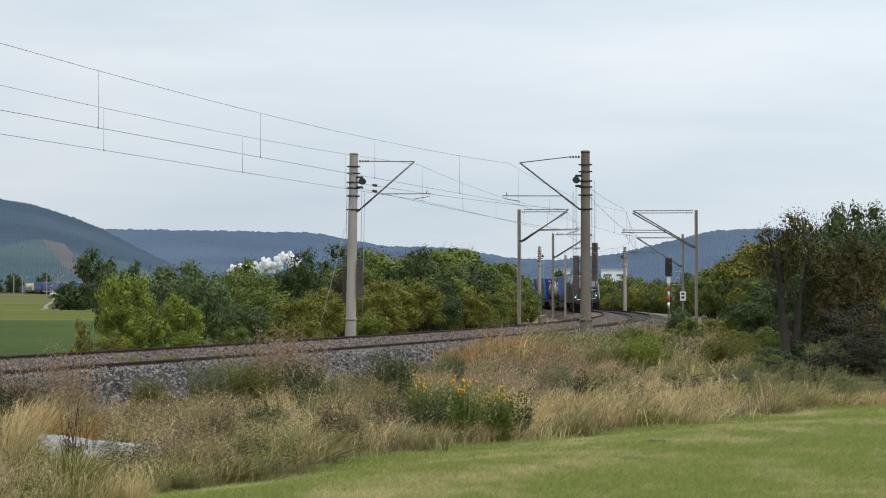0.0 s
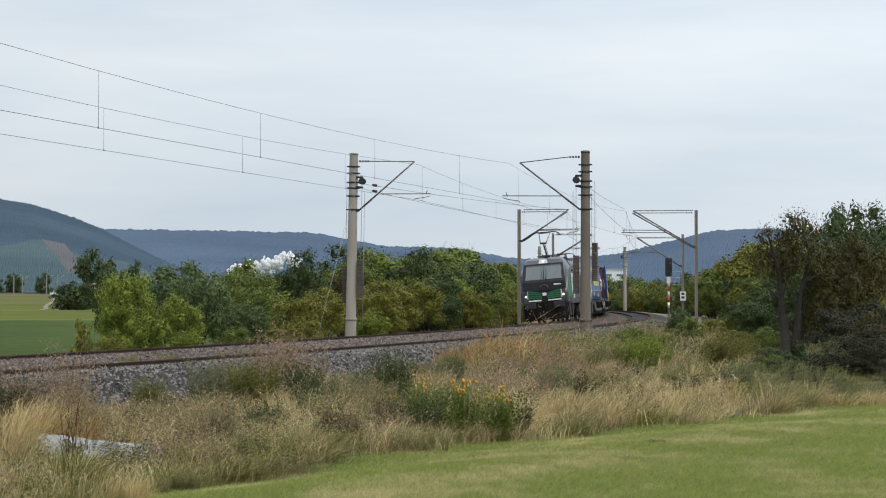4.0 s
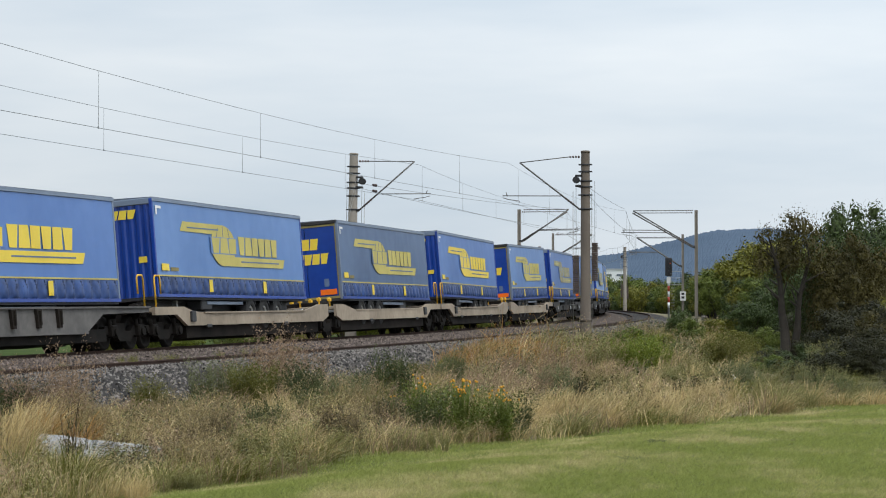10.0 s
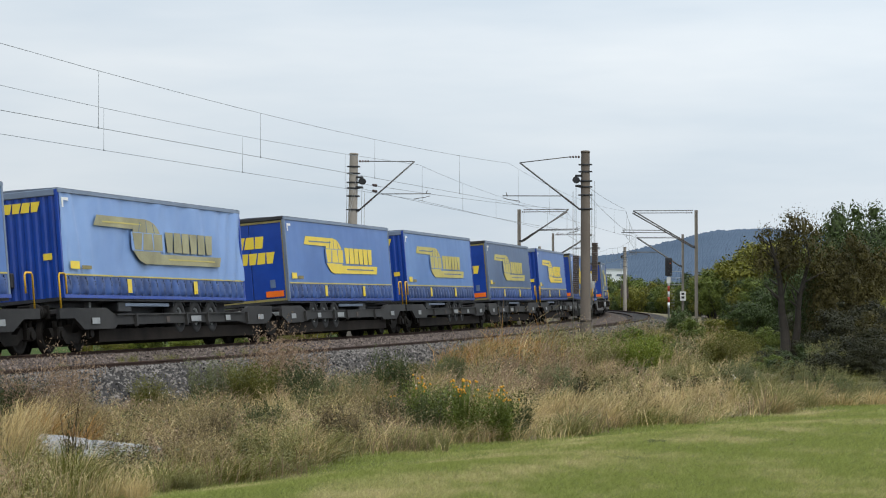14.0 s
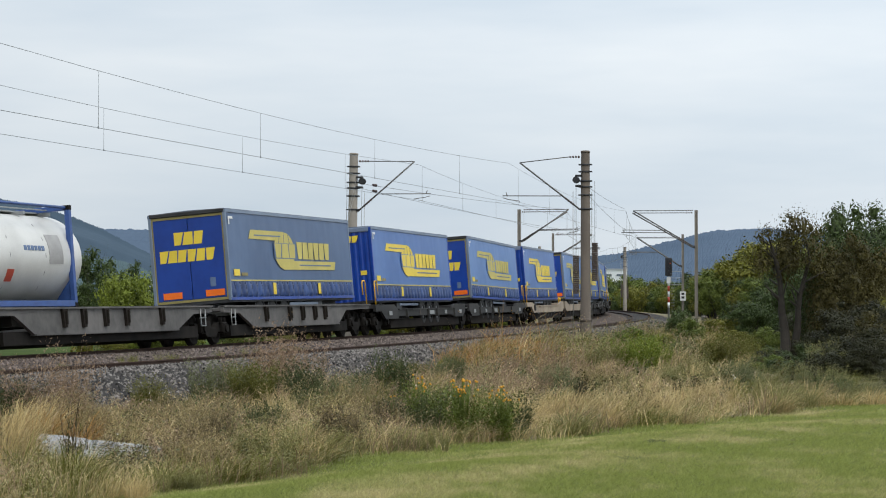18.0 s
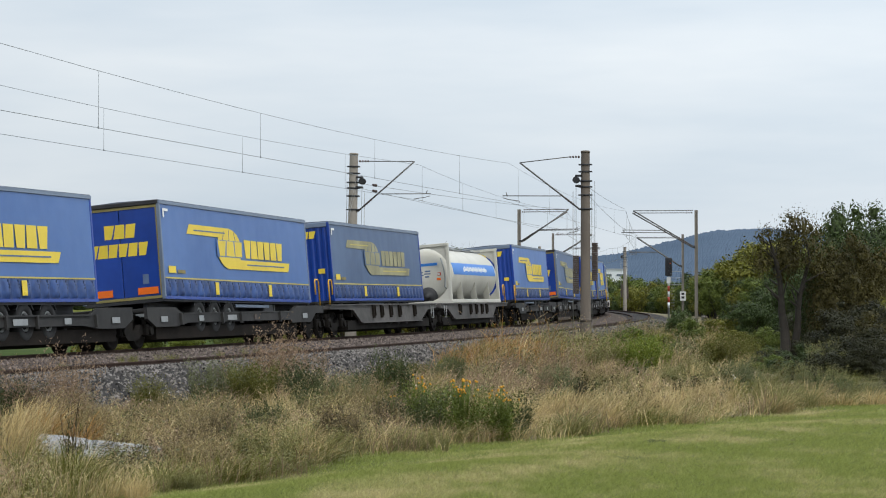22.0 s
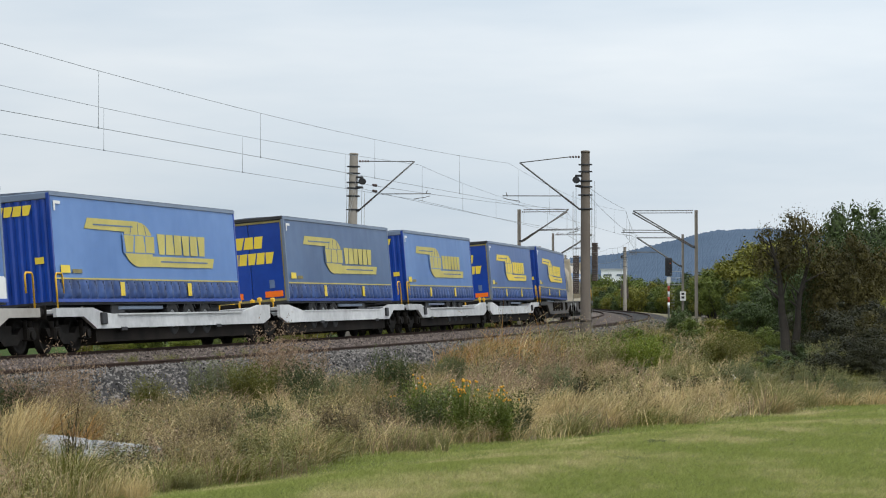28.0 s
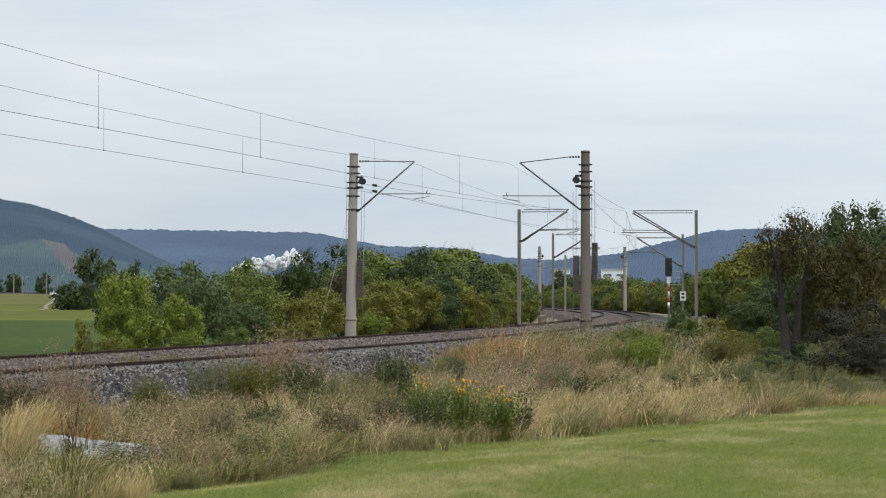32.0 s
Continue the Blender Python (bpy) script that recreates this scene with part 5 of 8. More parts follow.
def tuft_of(s, w, h, wd, key):
    p = line(s, w)
    if not (-73.2 < s < -67.6 and 11.2 < w < 14.4):
        tuft(p.x, p.y, h, wd, key)


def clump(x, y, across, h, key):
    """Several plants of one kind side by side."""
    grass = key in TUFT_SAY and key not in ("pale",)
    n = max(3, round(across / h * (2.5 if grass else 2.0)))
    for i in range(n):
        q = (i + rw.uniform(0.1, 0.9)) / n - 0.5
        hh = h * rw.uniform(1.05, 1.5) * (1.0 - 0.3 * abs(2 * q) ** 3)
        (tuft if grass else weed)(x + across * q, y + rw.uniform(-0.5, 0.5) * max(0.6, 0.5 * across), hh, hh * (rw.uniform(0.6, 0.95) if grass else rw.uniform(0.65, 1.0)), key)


# single plants through the whole strip
for i in range(50):
    q = -74 + 62 * rw.random() ** 1.25
    w_ = 8.6 + rw.random() * (float(lawn_edge(q)) - 9.8)
    right = q > -46 and w_ > 11
    p = line(q, w_)
    h = rw.uniform(0.4, 0.75)
    weed(p.x, p.y, h, h * rw.uniform(0.9, 1.4), rw.choice(("pale", "grey", "tan", "pale", "olive") if right else ("dark", "tipped", "pale", "tan", "brown", "tan", "red")))
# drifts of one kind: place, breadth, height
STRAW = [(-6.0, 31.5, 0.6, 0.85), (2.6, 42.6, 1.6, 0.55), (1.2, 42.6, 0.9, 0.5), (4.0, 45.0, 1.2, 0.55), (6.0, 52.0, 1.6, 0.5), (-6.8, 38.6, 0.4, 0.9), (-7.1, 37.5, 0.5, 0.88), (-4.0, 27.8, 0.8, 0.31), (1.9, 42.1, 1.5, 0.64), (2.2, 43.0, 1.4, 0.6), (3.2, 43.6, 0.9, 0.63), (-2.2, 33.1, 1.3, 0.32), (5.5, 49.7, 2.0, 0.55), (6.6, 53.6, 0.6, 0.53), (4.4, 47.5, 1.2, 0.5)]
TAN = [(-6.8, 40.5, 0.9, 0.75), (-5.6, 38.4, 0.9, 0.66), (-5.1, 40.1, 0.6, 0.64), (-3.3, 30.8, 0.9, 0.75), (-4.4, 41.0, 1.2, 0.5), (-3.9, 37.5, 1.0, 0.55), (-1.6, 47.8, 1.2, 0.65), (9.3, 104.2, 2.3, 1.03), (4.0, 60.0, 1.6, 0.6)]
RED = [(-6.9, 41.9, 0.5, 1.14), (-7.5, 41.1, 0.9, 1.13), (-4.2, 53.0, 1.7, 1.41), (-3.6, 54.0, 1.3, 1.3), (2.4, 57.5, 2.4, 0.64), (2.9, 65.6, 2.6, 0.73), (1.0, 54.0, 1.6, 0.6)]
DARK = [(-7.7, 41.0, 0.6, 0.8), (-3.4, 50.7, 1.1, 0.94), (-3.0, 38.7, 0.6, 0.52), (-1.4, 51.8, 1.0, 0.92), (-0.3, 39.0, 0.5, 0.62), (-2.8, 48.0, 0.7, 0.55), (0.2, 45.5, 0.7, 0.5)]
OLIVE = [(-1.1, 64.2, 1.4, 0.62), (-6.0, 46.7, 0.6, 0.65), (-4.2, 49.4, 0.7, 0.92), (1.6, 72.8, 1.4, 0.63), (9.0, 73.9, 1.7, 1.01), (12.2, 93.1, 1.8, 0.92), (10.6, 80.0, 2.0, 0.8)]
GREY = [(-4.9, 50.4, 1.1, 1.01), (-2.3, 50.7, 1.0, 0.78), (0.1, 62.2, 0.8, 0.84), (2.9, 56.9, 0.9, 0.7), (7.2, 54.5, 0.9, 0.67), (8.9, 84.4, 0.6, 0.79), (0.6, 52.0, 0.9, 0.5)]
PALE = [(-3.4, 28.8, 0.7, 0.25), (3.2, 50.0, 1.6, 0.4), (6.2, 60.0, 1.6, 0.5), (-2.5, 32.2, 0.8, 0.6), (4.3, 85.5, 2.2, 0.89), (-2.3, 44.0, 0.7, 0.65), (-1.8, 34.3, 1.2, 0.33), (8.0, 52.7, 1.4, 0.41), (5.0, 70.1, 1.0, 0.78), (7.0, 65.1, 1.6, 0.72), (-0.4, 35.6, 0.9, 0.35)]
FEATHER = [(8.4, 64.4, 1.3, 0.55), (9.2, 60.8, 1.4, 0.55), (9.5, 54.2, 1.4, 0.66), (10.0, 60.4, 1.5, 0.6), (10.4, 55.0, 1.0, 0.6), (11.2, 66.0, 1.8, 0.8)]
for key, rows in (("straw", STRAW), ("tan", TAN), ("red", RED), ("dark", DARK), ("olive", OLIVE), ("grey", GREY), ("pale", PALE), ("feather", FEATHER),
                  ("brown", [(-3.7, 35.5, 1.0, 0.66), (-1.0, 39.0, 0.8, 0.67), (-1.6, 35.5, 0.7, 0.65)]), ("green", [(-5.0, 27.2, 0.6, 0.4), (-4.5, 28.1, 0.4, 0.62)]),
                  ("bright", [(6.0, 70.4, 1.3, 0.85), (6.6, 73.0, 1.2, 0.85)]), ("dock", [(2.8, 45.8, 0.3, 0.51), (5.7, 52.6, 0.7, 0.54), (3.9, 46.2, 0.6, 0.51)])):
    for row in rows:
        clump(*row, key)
# rust-coloured patch by the ballast
for i in range(60):
    tuft_of(-29.8 + rw.gauss(0, 1.7), 8.2 + rw.gauss(0, 0.35), rw.uniform(0.8, 1.2), rw.uniform(0.8, 1.2), "rust" if i % 3 else "straw")
# sparse tufts that root in the ballast between the tracks
for i in range(16):
    ob = new("grass_tuft", TUFT[rw.choice(("green", "pale")), rw.randrange(3)])
    ob.matrix_world = Matrix.Translation(line(rw.uniform(-60, -30), rw.choice((2.35, 2.5, 2.7)), -0.3)) @ Matrix.Rotation(rw.uniform(0, 6.28), 4, "Z") @ Matrix.Diagonal((0.3, 0.3, rw.uniform(0.2, 0.42), 1))
    tagged(ob, "small green grass tuft rooted in the ballast", "grass tuft", "grass tufts")
# straw hanging over the lawn's edge, and at the near end
for i in range(86):
    q = -74 + 36 * rw.random()
    tuft_of(q, float(lawn_edge(q)) - abs(rw.gauss(0.35, 0.7)), rw.uniform(0.35, 0.75) * (0.7 if q < -62 else 1.0), rw.uniform(0.5, 0.95), rw.choice(("straw", "straw", "pale", "pale") if q > -58 else ("green", "green", "pale", "straw")))
for i in range(18):
    tuft_of(-72.0 + rw.gauss(0, 2.6), rw.uniform(9.0, 14.0), rw.uniform(0.55, 1.05), rw.uniform(0.6, 1.1), rw.choice(("straw", "straw", "rust", "green")))
for i in range(36):
    q = -70 + 45 * rw.random()
    tuft_of(q, 8.0 + rw.random() * (float(lawn_edge(q)) - 8.5), rw.uniform(0.5, 0.95), rw.uniform(0.5, 0.9), rw.choice(("straw", "green", "pale")))

# yellow-flowered plants
for (gx_, gy_, gh, gw, flowers) in ((0.35, 39.0, 0.95, 0.75, 40), (0.95, 39.2, 0.85, 0.6, 18), (-0.35, 39.6, 1.0, 0.6, 14), (1.25, 40.0, 0.8, 0.6, 3), (-0.9, 40.0, 0.85, 0.5, 2)):
    z = float(ground_height(np.array([gx_]), np.array([gy_]))[0])
    plant = thing("flowering_weed", "bushy green weed with yellow flower heads by the lawn", "plant", "yellow-flowered weeds", pose(gx_, gy_, z))
    part("foliage", stalky_mesh("foliage", M_leaf_a if flowers > 4 else M_weed, int(gx_ * 100) + 700, 84, 52, 0.031, 0.6), None, plant, at=Matrix.Diagonal((gw * 1.5, gw * 1.5, gh, 1)))
    rg = random.Random(int(gx_ * 50) + 90)
    for i in range(flowers):
        a, r = rg.uniform(0, 6.28), rg.uniform(0, gw * 0.36)
        px_, py_, pz_ = r * math.cos(a), r * math.sin(a) - 0.1, gh * rg.uniform(0.8, 1.12)
        part("stalk", Form().tube((px_ * 0.6, py_ * 0.6, gh * 0.4), (px_, py_, pz_), 0.006, n=5), M_leaf_a, plant)
        part("flower_head", shared("flower_head", lambda: Form().lathe([(-0.012, 0.004), (-0.004, 0.019), (0.008, 0.022), (0.018, 0.011), (0.02, 0.0)], 9, "z"), M_gold), None, plant, at=pose(px_, py_, pz_, rg.uniform(-40, 40), rg.uniform(-40, 40), 0))

# broad-leaved weeds and low tufts in the lawn
for x_, y_, h, wd, key in ((1.9, 40.4, 0.16, 0.55, "bright"), (2.1, 40.5, 0.13, 0.4, "dark"), (3.1, 33.0, 0.07, 0.4, "dark"), (0.5, 31.6, 0.07, 0.35, "bright"), (4.6, 37.5, 0.06, 0.5, "brown"), (5.6, 38.2, 0.06, 0.4, "brown"), (6.9, 41.0, 0.06, 0.6, "olive"), (2.4, 28.6, 0.06, 0.4, "dark"), (-0.8, 29.5, 0.07, 0.4, "olive"), (5.0, 33.5, 0.05, 0.5, "olive")):
    weed(x_, y_, h, wd, key)

# lawn blades
rs = np.random.RandomState(55)
n = 380000
e = -0.3
yy = (17.0 ** e + rs.rand(n) * (62.0 ** e - 17.0 ** e)) ** (1 / e)
xx = rs.uniform(-0.21, 0.21, n) * yy
s, w = offset_of(xx, yy)
q = (w > np.minimum(lawn_edge(s), 26) - 0.3) & (s < -34)
xx, yy = xx[q], yy[q]
blades("lawn_grass", xx, yy, rs.uniform(0.055, 0.095, len(xx)), px_wide(yy, 1.2, 0.006), rs.uniform(0.3, 1.2, len(xx)), M_blade_lawn, "short mown lawn grass with yellowed patches", 400, 0.4)

# ---------------------------------------------------------------- broken slabs lying in the weeds
M_slab = mat("weathered_pale_concrete", (0.17, 0.17, 0.165), 0.92, var=0.45, scale=4, fine=30, bump=0.8, bump_scale=20, col2=(0.36, 0.36, 0.35))
for (bx, by, ln, wd, th, rx, ry, rz, lab, strips) in ((-5.7, 34.6, 1.0, 0.95, 0.16, 20, 7, 6, "broken pale concrete slab tilted in the grass", 1), (-4.80, 33.6, 0.9, 0.75, 0.17, 13, 5, -12, "pale weathered concrete slab with a ribbed top", 3),
                                                      (-4.3, 33.8, 0.26, 0.25, 0.14, 4, 4, 20, "small broken piece of pale concrete", 1)):
    rr = random.Random(int(bx * 10))
    f = Form()
    for k in range(strips):
        y0, y1 = -wd / 2 + wd * k / strips + (0.008 if k else 0), -wd / 2 + wd * (k + 1) / strips - (0.008 if k < strips - 1 else 0)
        edge = [(-ln / 2 + ln * i / 9, y0) for i in range(10)] + [(ln / 2, y0 + (y1 - y0) * i / 4) for i in (1, 2, 3)] + [(ln / 2 - ln * i / 9, y1) for i in range(10)] + [(-ln / 2, y1 - (y1 - y0) * i / 4) for i in (1, 2, 3)]
        edge = [(a + rr.uniform(-0.025, 0.025), b + rr.uniform(-0.02, 0.02) / strips) for a, b in edge]
        mid = (y0 + y1) / 2
        f.loft([[(a * q, mid + (b - mid) * q, z0 + rr.uniform(-0.008, 0.008)) for a, b in edge] for q, z0 in ((0.98, -0.3), (1.0, th * 0.8), (0.975, th), (0.6, th + 0.01))])
    sl_ = thing("concrete_slab", lab, "slab", "slabs in the grass", pose(bx, by, level(bx, by) + (0.08 if strips == 1 else 0.06), rx, ry, rz))
    part("slab_block", f, M_slab, sl_)
# thistle-like dry stalks beside them
for sx, sy, sh in ((-5.55, 34.0, 1.25), (-5.2, 33.6, 0.8), (-2.6, 34.6, 0.7)):
    z = float(ground_height(np.array([sx]), np.array([sy]))[0])
    st_ = thing("dry_thistle", "tall dry branching thistle stalk with small heads", "plant", "dry thistles", pose(sx, sy, z))
    part("stalk", STEMS[int(sh * 10) % 3], None, st_, at=Matrix.Diagonal((sh * 0.45, sh * 0.45, sh * 1.1, 1)))
    part("foliage", stalky_mesh("foliage", M_leaf_d, int(sh * 90), 12, 22, 0.03, 0.35), None, st_, at=Matrix.Diagonal((sh * 0.5, sh * 0.5, sh, 1)))

# a pale farm track across the field, with a parked car
M_dirt = mat("pale_dirt_track", (0.20, 0.17, 0.125), 0.95, var=0.25, scale=0.2)
path_pts = [(-63.5, 366), (-66, 385), (-74, 430), (-85, 500), (-100, 590), (-118, 700), (-132, 790)]
for side in (-1.1, 1.1):
    rows = []
    for i, (a_, b_) in enumerate(path_pts):
        for q in np.linspace(0, 1, 8, endpoint=False) if i < len(path_pts) - 1 else [0]:
            n_ = path_pts[min(i + 1, len(path_pts) - 1)]
            cx_, cy_ = a_ + (n_[0] - a_) * q + side, b_ + (n_[1] - b_) * q
            z_ = float(ground_height(np.array([cx_]), np.array([cy_]))[0]) + 0.12
            rows.append([(cx_ - 0.4, cy_, z_), (cx_ + 0.4, cy_, z_), (cx_ + 0.4, cy_, z_ - 0.6), (cx_ - 0.4, cy_, z_ - 0.6)])
    tagged(part("farm_track", Form().loft(rows), M_dirt, label="pale rutted farm track across the field"), category="track", kind="structure")
cz = float(ground_height(np.array([-118.0]), np.array([696.0]))[0])
car = thing("car", "small white car parked on the farm track", "car", at=pose(-117.6, 694, cz + 0.15, 0, 0, 30))
part("body", Form().prism([(-2.1, 0.3), (2.1, 0.3), (2.15, 0.75), (1.2, 0.95), (-2.0, 0.95), (-2.15, 0.6)], "y", -0.85, 0.85), M_white, car)
part("cabin", Form().loft([[(-1.7, -0.78, 0.95), (0.9, -0.78, 0.95), (0.9, 0.78, 0.95), (-1.7, 0.78, 0.95)], [(-1.2, -0.65, 1.48), (0.2, -0.65, 1.48), (0.2, 0.65, 1.48), (-1.2, 0.65, 1.48)]]), M_window, car)
part("roof", Form().box(-1.22, 0.22, -0.66, 0.66, 1.48, 1.54, 0.02), M_white, car)
for wx_ in (-1.3, 1.3):
    for wy_ in (-0.8, 0.8):
        part("wheel", Form().lathe([(-0.1, 0.2), (-0.1, 0.31), (0.1, 0.31), (0.1, 0.2), (0.1, 0.0)], 14, "y"), M_rubber, car, at=pose(wx_, wy_, 0.31))


# ---------------------------------------------------------------- the train (local axes: x forward, y to the camera's side, z up from the rails)
SPEED = 27.399
MOVING = []          # (thing, s at the start, turned round)


def tarp(name, lo, hi, grey, rough=0.45):
    return mat(name, lo, rough, var=0.06, scale=0.35, fine=1.6, col2=hi, per_object=grey, bump=0.15, bump_scale=3.0)


M_curtain = tarp("blue_curtain", (0.060, 0.148, 0.395), (0.100, 0.205, 0.475), 0.10)
M_curtain_pale = tarp("pale_blue_curtain", (0.082, 0.190, 0.445), (0.130, 0.250, 0.520), 0.06)
M_curtain_grey = tarp("sooty_blue_curtain", (0.050, 0.098, 0.205), (0.088, 0.150, 0.275), 0.08)
M_curtain_deep = tarp("deep_blue_curtain", (0.042, 0.104, 0.290), (0.072, 0.148, 0.360), 0.06)
M_curtain_white = tarp("sunbleached_curtain", (0.17, 0.29, 0.56), (0.24, 0.38, 0.66), 0.04)
M_skirt = mat("blue_curtain_skirt", (0.012, 0.045, 0.190), 0.42, var=0.6, scale=1.4, fine=8.0, col2=(0.042, 0.100, 0.30), per_object=0.15, spec=0.35)
M_endblue = mat("deep_blue_panel", (0.004, 0.040, 0.270), 0.35, var=0.15, scale=0.8, fine=4, col2=(0.008, 0.055, 0.33), per_object=0.12)
M_strap = mat("dark_blue_webbing", (0.008, 0.022, 0.075), 0.7, var=0.3)
M_logo = mat("logo_yellow", (0.78, 0.58, 0.05), 0.5, var=0.12, scale=0.8)
M_logo_mid = mat("logo_dull_yellow", (0.52, 0.44, 0.11), 0.55, var=0.2, scale=0.8)
M_logo_faded = mat("logo_faded", (0.30, 0.28, 0.16), 0.6, var=0.3, scale=1.2)
M_logo_ink = mat("logo_dark_ink", (0.10, 0.15, 0.26), 0.6, var=0.2)
M_olive = mat("olive_edge", (0.24, 0.20, 0.07), 0.6, var=0.2)
M_alu = mat("aluminium_rail", (0.19, 0.235, 0.31), 0.45, 0.5, var=0.2, scale=0.6)
M_roof = mat("trailer_roof_sheet", (0.12, 0.15, 0.2), 0.6, var=0.3)
M_flatwagon = mat("grey_wagon_paint", (0.072, 0.070, 0.067), 0.65, var=0.35, scale=0.6, fine=5, col2=(0.145, 0.135, 0.127), per_object=0.15, spec=0.25)
M_tanwagon = mat("tan_wagon_paint", (0.28, 0.22, 0.155), 0.7, var=0.3, scale=0.5, fine=5, col2=(0.42, 0.34, 0.25), per_object=0.10)
M_lightwagon = mat("pale_grey_wagon_paint", (0.34, 0.31, 0.27), 0.7, var=0.25, scale=0.5, fine=5, col2=(0.45, 0.42, 0.38))
M_darkwagon = mat("dark_grey_wagon_paint", (0.024, 0.024, 0.025), 0.65, var=0.35, scale=0.6, fine=5, col2=(0.046, 0.044, 0.042), per_object=0.15, spec=0.25)
M_whitewagon = mat("white_wagon_paint", (0.50, 0.50, 0.50), 0.6, var=0.25, scale=0.7, fine=5, col2=(0.68, 0.68, 0.67), per_object=0.05)
# soot and brake dust, darkened further so underframe shade sits in the colour
M_grime_shade = mat("brake_dust_and_shade", (0.012, 0.010, 0.009), 0.9, var=0.4, scale=1.2, col2=(0.026, 0.021, 0.017), spec=0.12)
M_bogie = mat("bogie_soot_and_shade", (0.008, 0.007, 0.0065), 0.85, var=0.4, scale=2, col2=(0.020, 0.017, 0.014), spec=0.15)
M_tread = mat("polished_wheel_tread", (0.20, 0.17, 0.15), 0.5, 0.7, var=0.3)

TL, TW, Z0, Z1 = 13.6, 1.26, 1.28, 4.13      # trailer body


def side_at(u):
    return TL / 2 - u


def curtain_form(sgn, ripple, z_lo, z_hi, nx=110, nz=10, y0=TW):
    """A tarpaulin side with sag between the posts and small folds."""
    v, f = [], []
    for j in range(nz + 1):
        z = z_lo + (z_hi - z_lo) * j / nz
        for i in range(nx + 1):
            u = 0.06 + (TL - 0.12) * i / nx
            edge = math.sin(math.pi * min(1, max(0, (z - z_lo) / (z_hi - z_lo)))) * abs(math.sin(math.pi * u / 4.53)) * 0.015
            q = noise.noise(Vector((u * 1.6, z * 0.9, 3.3 * ripple))) * 0.008 * (1 + 5 * (ripple > 1)) + noise.noise(Vector((u * 5.0, z * 1.2, ripple))) * 0.004 * ripple
            if ripple > 1:
                q += 0.03 * math.sin(u * 9 + z * 2) * max(0, 1 - u / 2.5) + 0.03 * math.sin(u * 7 - z * 2.5) * max(0, (u - 10.8) / 2.8)
            v.append((side_at(u), sgn * (y0 + edge + q), z))
    for j in range(nz):
        for i in range(nx):
            a = j * (nx + 1) + i
            f.append((a, a + 1, a + nx + 2, a + nx + 1))
    k = len(v)
    v += [(x, y - sgn * 0.02, z) for x, y, z in v]
    f += [tuple(reversed([i + k for i in q])) for q in f]
    return Form().add(v, f, True)


def skirt_form(sgn):
    """The strapped lower hem: puckered between the straps."""
    v, f, nx = [], [], 192 if sgn > 0 else 48
    rows = [(1.86, 0.0), (1.78, 0.006), (1.66, 0.032), (1.52, 0.026), (1.40, 0.038), (1.33, 0.012)]
    for z, d in rows:
        for i in range(nx + 1):
            u = 0.06 + (TL - 0.12) * i / nx
            pinch = abs(math.sin(math.pi * u / 0.54)) ** 0.7
            q = noise.noise(Vector((u * 3.1, z * 5, 1.7))) * 0.014
            v.append((side_at(u), sgn * (TW + d * (2.4 * pinch - 0.7) + q * (1 if d else 0)), z))
    n = nx + 1
    for j in range(len(rows) - 1):
        for i in range(nx):
            a = j * n + i
            f.append((a, a + 1, a + n + 1, a + n))
    k = len(v)
    v += [(x, y - sgn * 0.025, z) for x, y, z in v]
    f += [tuple(reversed([i + k for i in q])) for q in f]
    return Form().add(v, f, True)


def plate(pts, y, t=0.005, sgn=1):
    """A flat shape (u, z) laid on the trailer's side."""
    return Form().loft([[(side_at(u), sgn * y, z) for u, z in pts], [(side_at(u), sgn * (y + t), z) for u, z in pts]])


def end_plate(pts, x, t=0.005):
    """A flat shape (y, z) laid on an end wall that faces forward."""
    return Form().loft([[(x, y, z) for y, z in pts], [(x + t, y, z) for y, z in pts]])


def letter_blocks(n, a, b, lo, hi, slant=0.0):
    """n plain notched blocks in a row from a to b."""
    out, step = [], (b - a) / n
    taper = (0.10, -0.10, 0.0, 0.06, -0.04, 0.08)
    for i in range(n):
        x0, k = a + step * i, taper[i % 6]
        g = lambda c, z: (x0 + step * c + slant * z * (hi - lo), lo + (hi - lo) * z)
        out.append([g(0.05 + k, 0), g(0.87 - k, 0), g(0.93 + k * 0.4, 1), g(0.05 - k * 0.4, 1)])
    return out


def wheel_form(r, w, rim):
    return Form().lathe([(-w / 2, rim), (-w / 2, r * 0.93), (-w * 0.4, r), (w * 0.4, r), (w / 2, r * 0.93), (w / 2, rim), (w * 0.3, rim * 0.92), (w * 0.28, 0.12), (w * 0.42, 0.1), (w * 0.42, 0.0)], 20, "y")


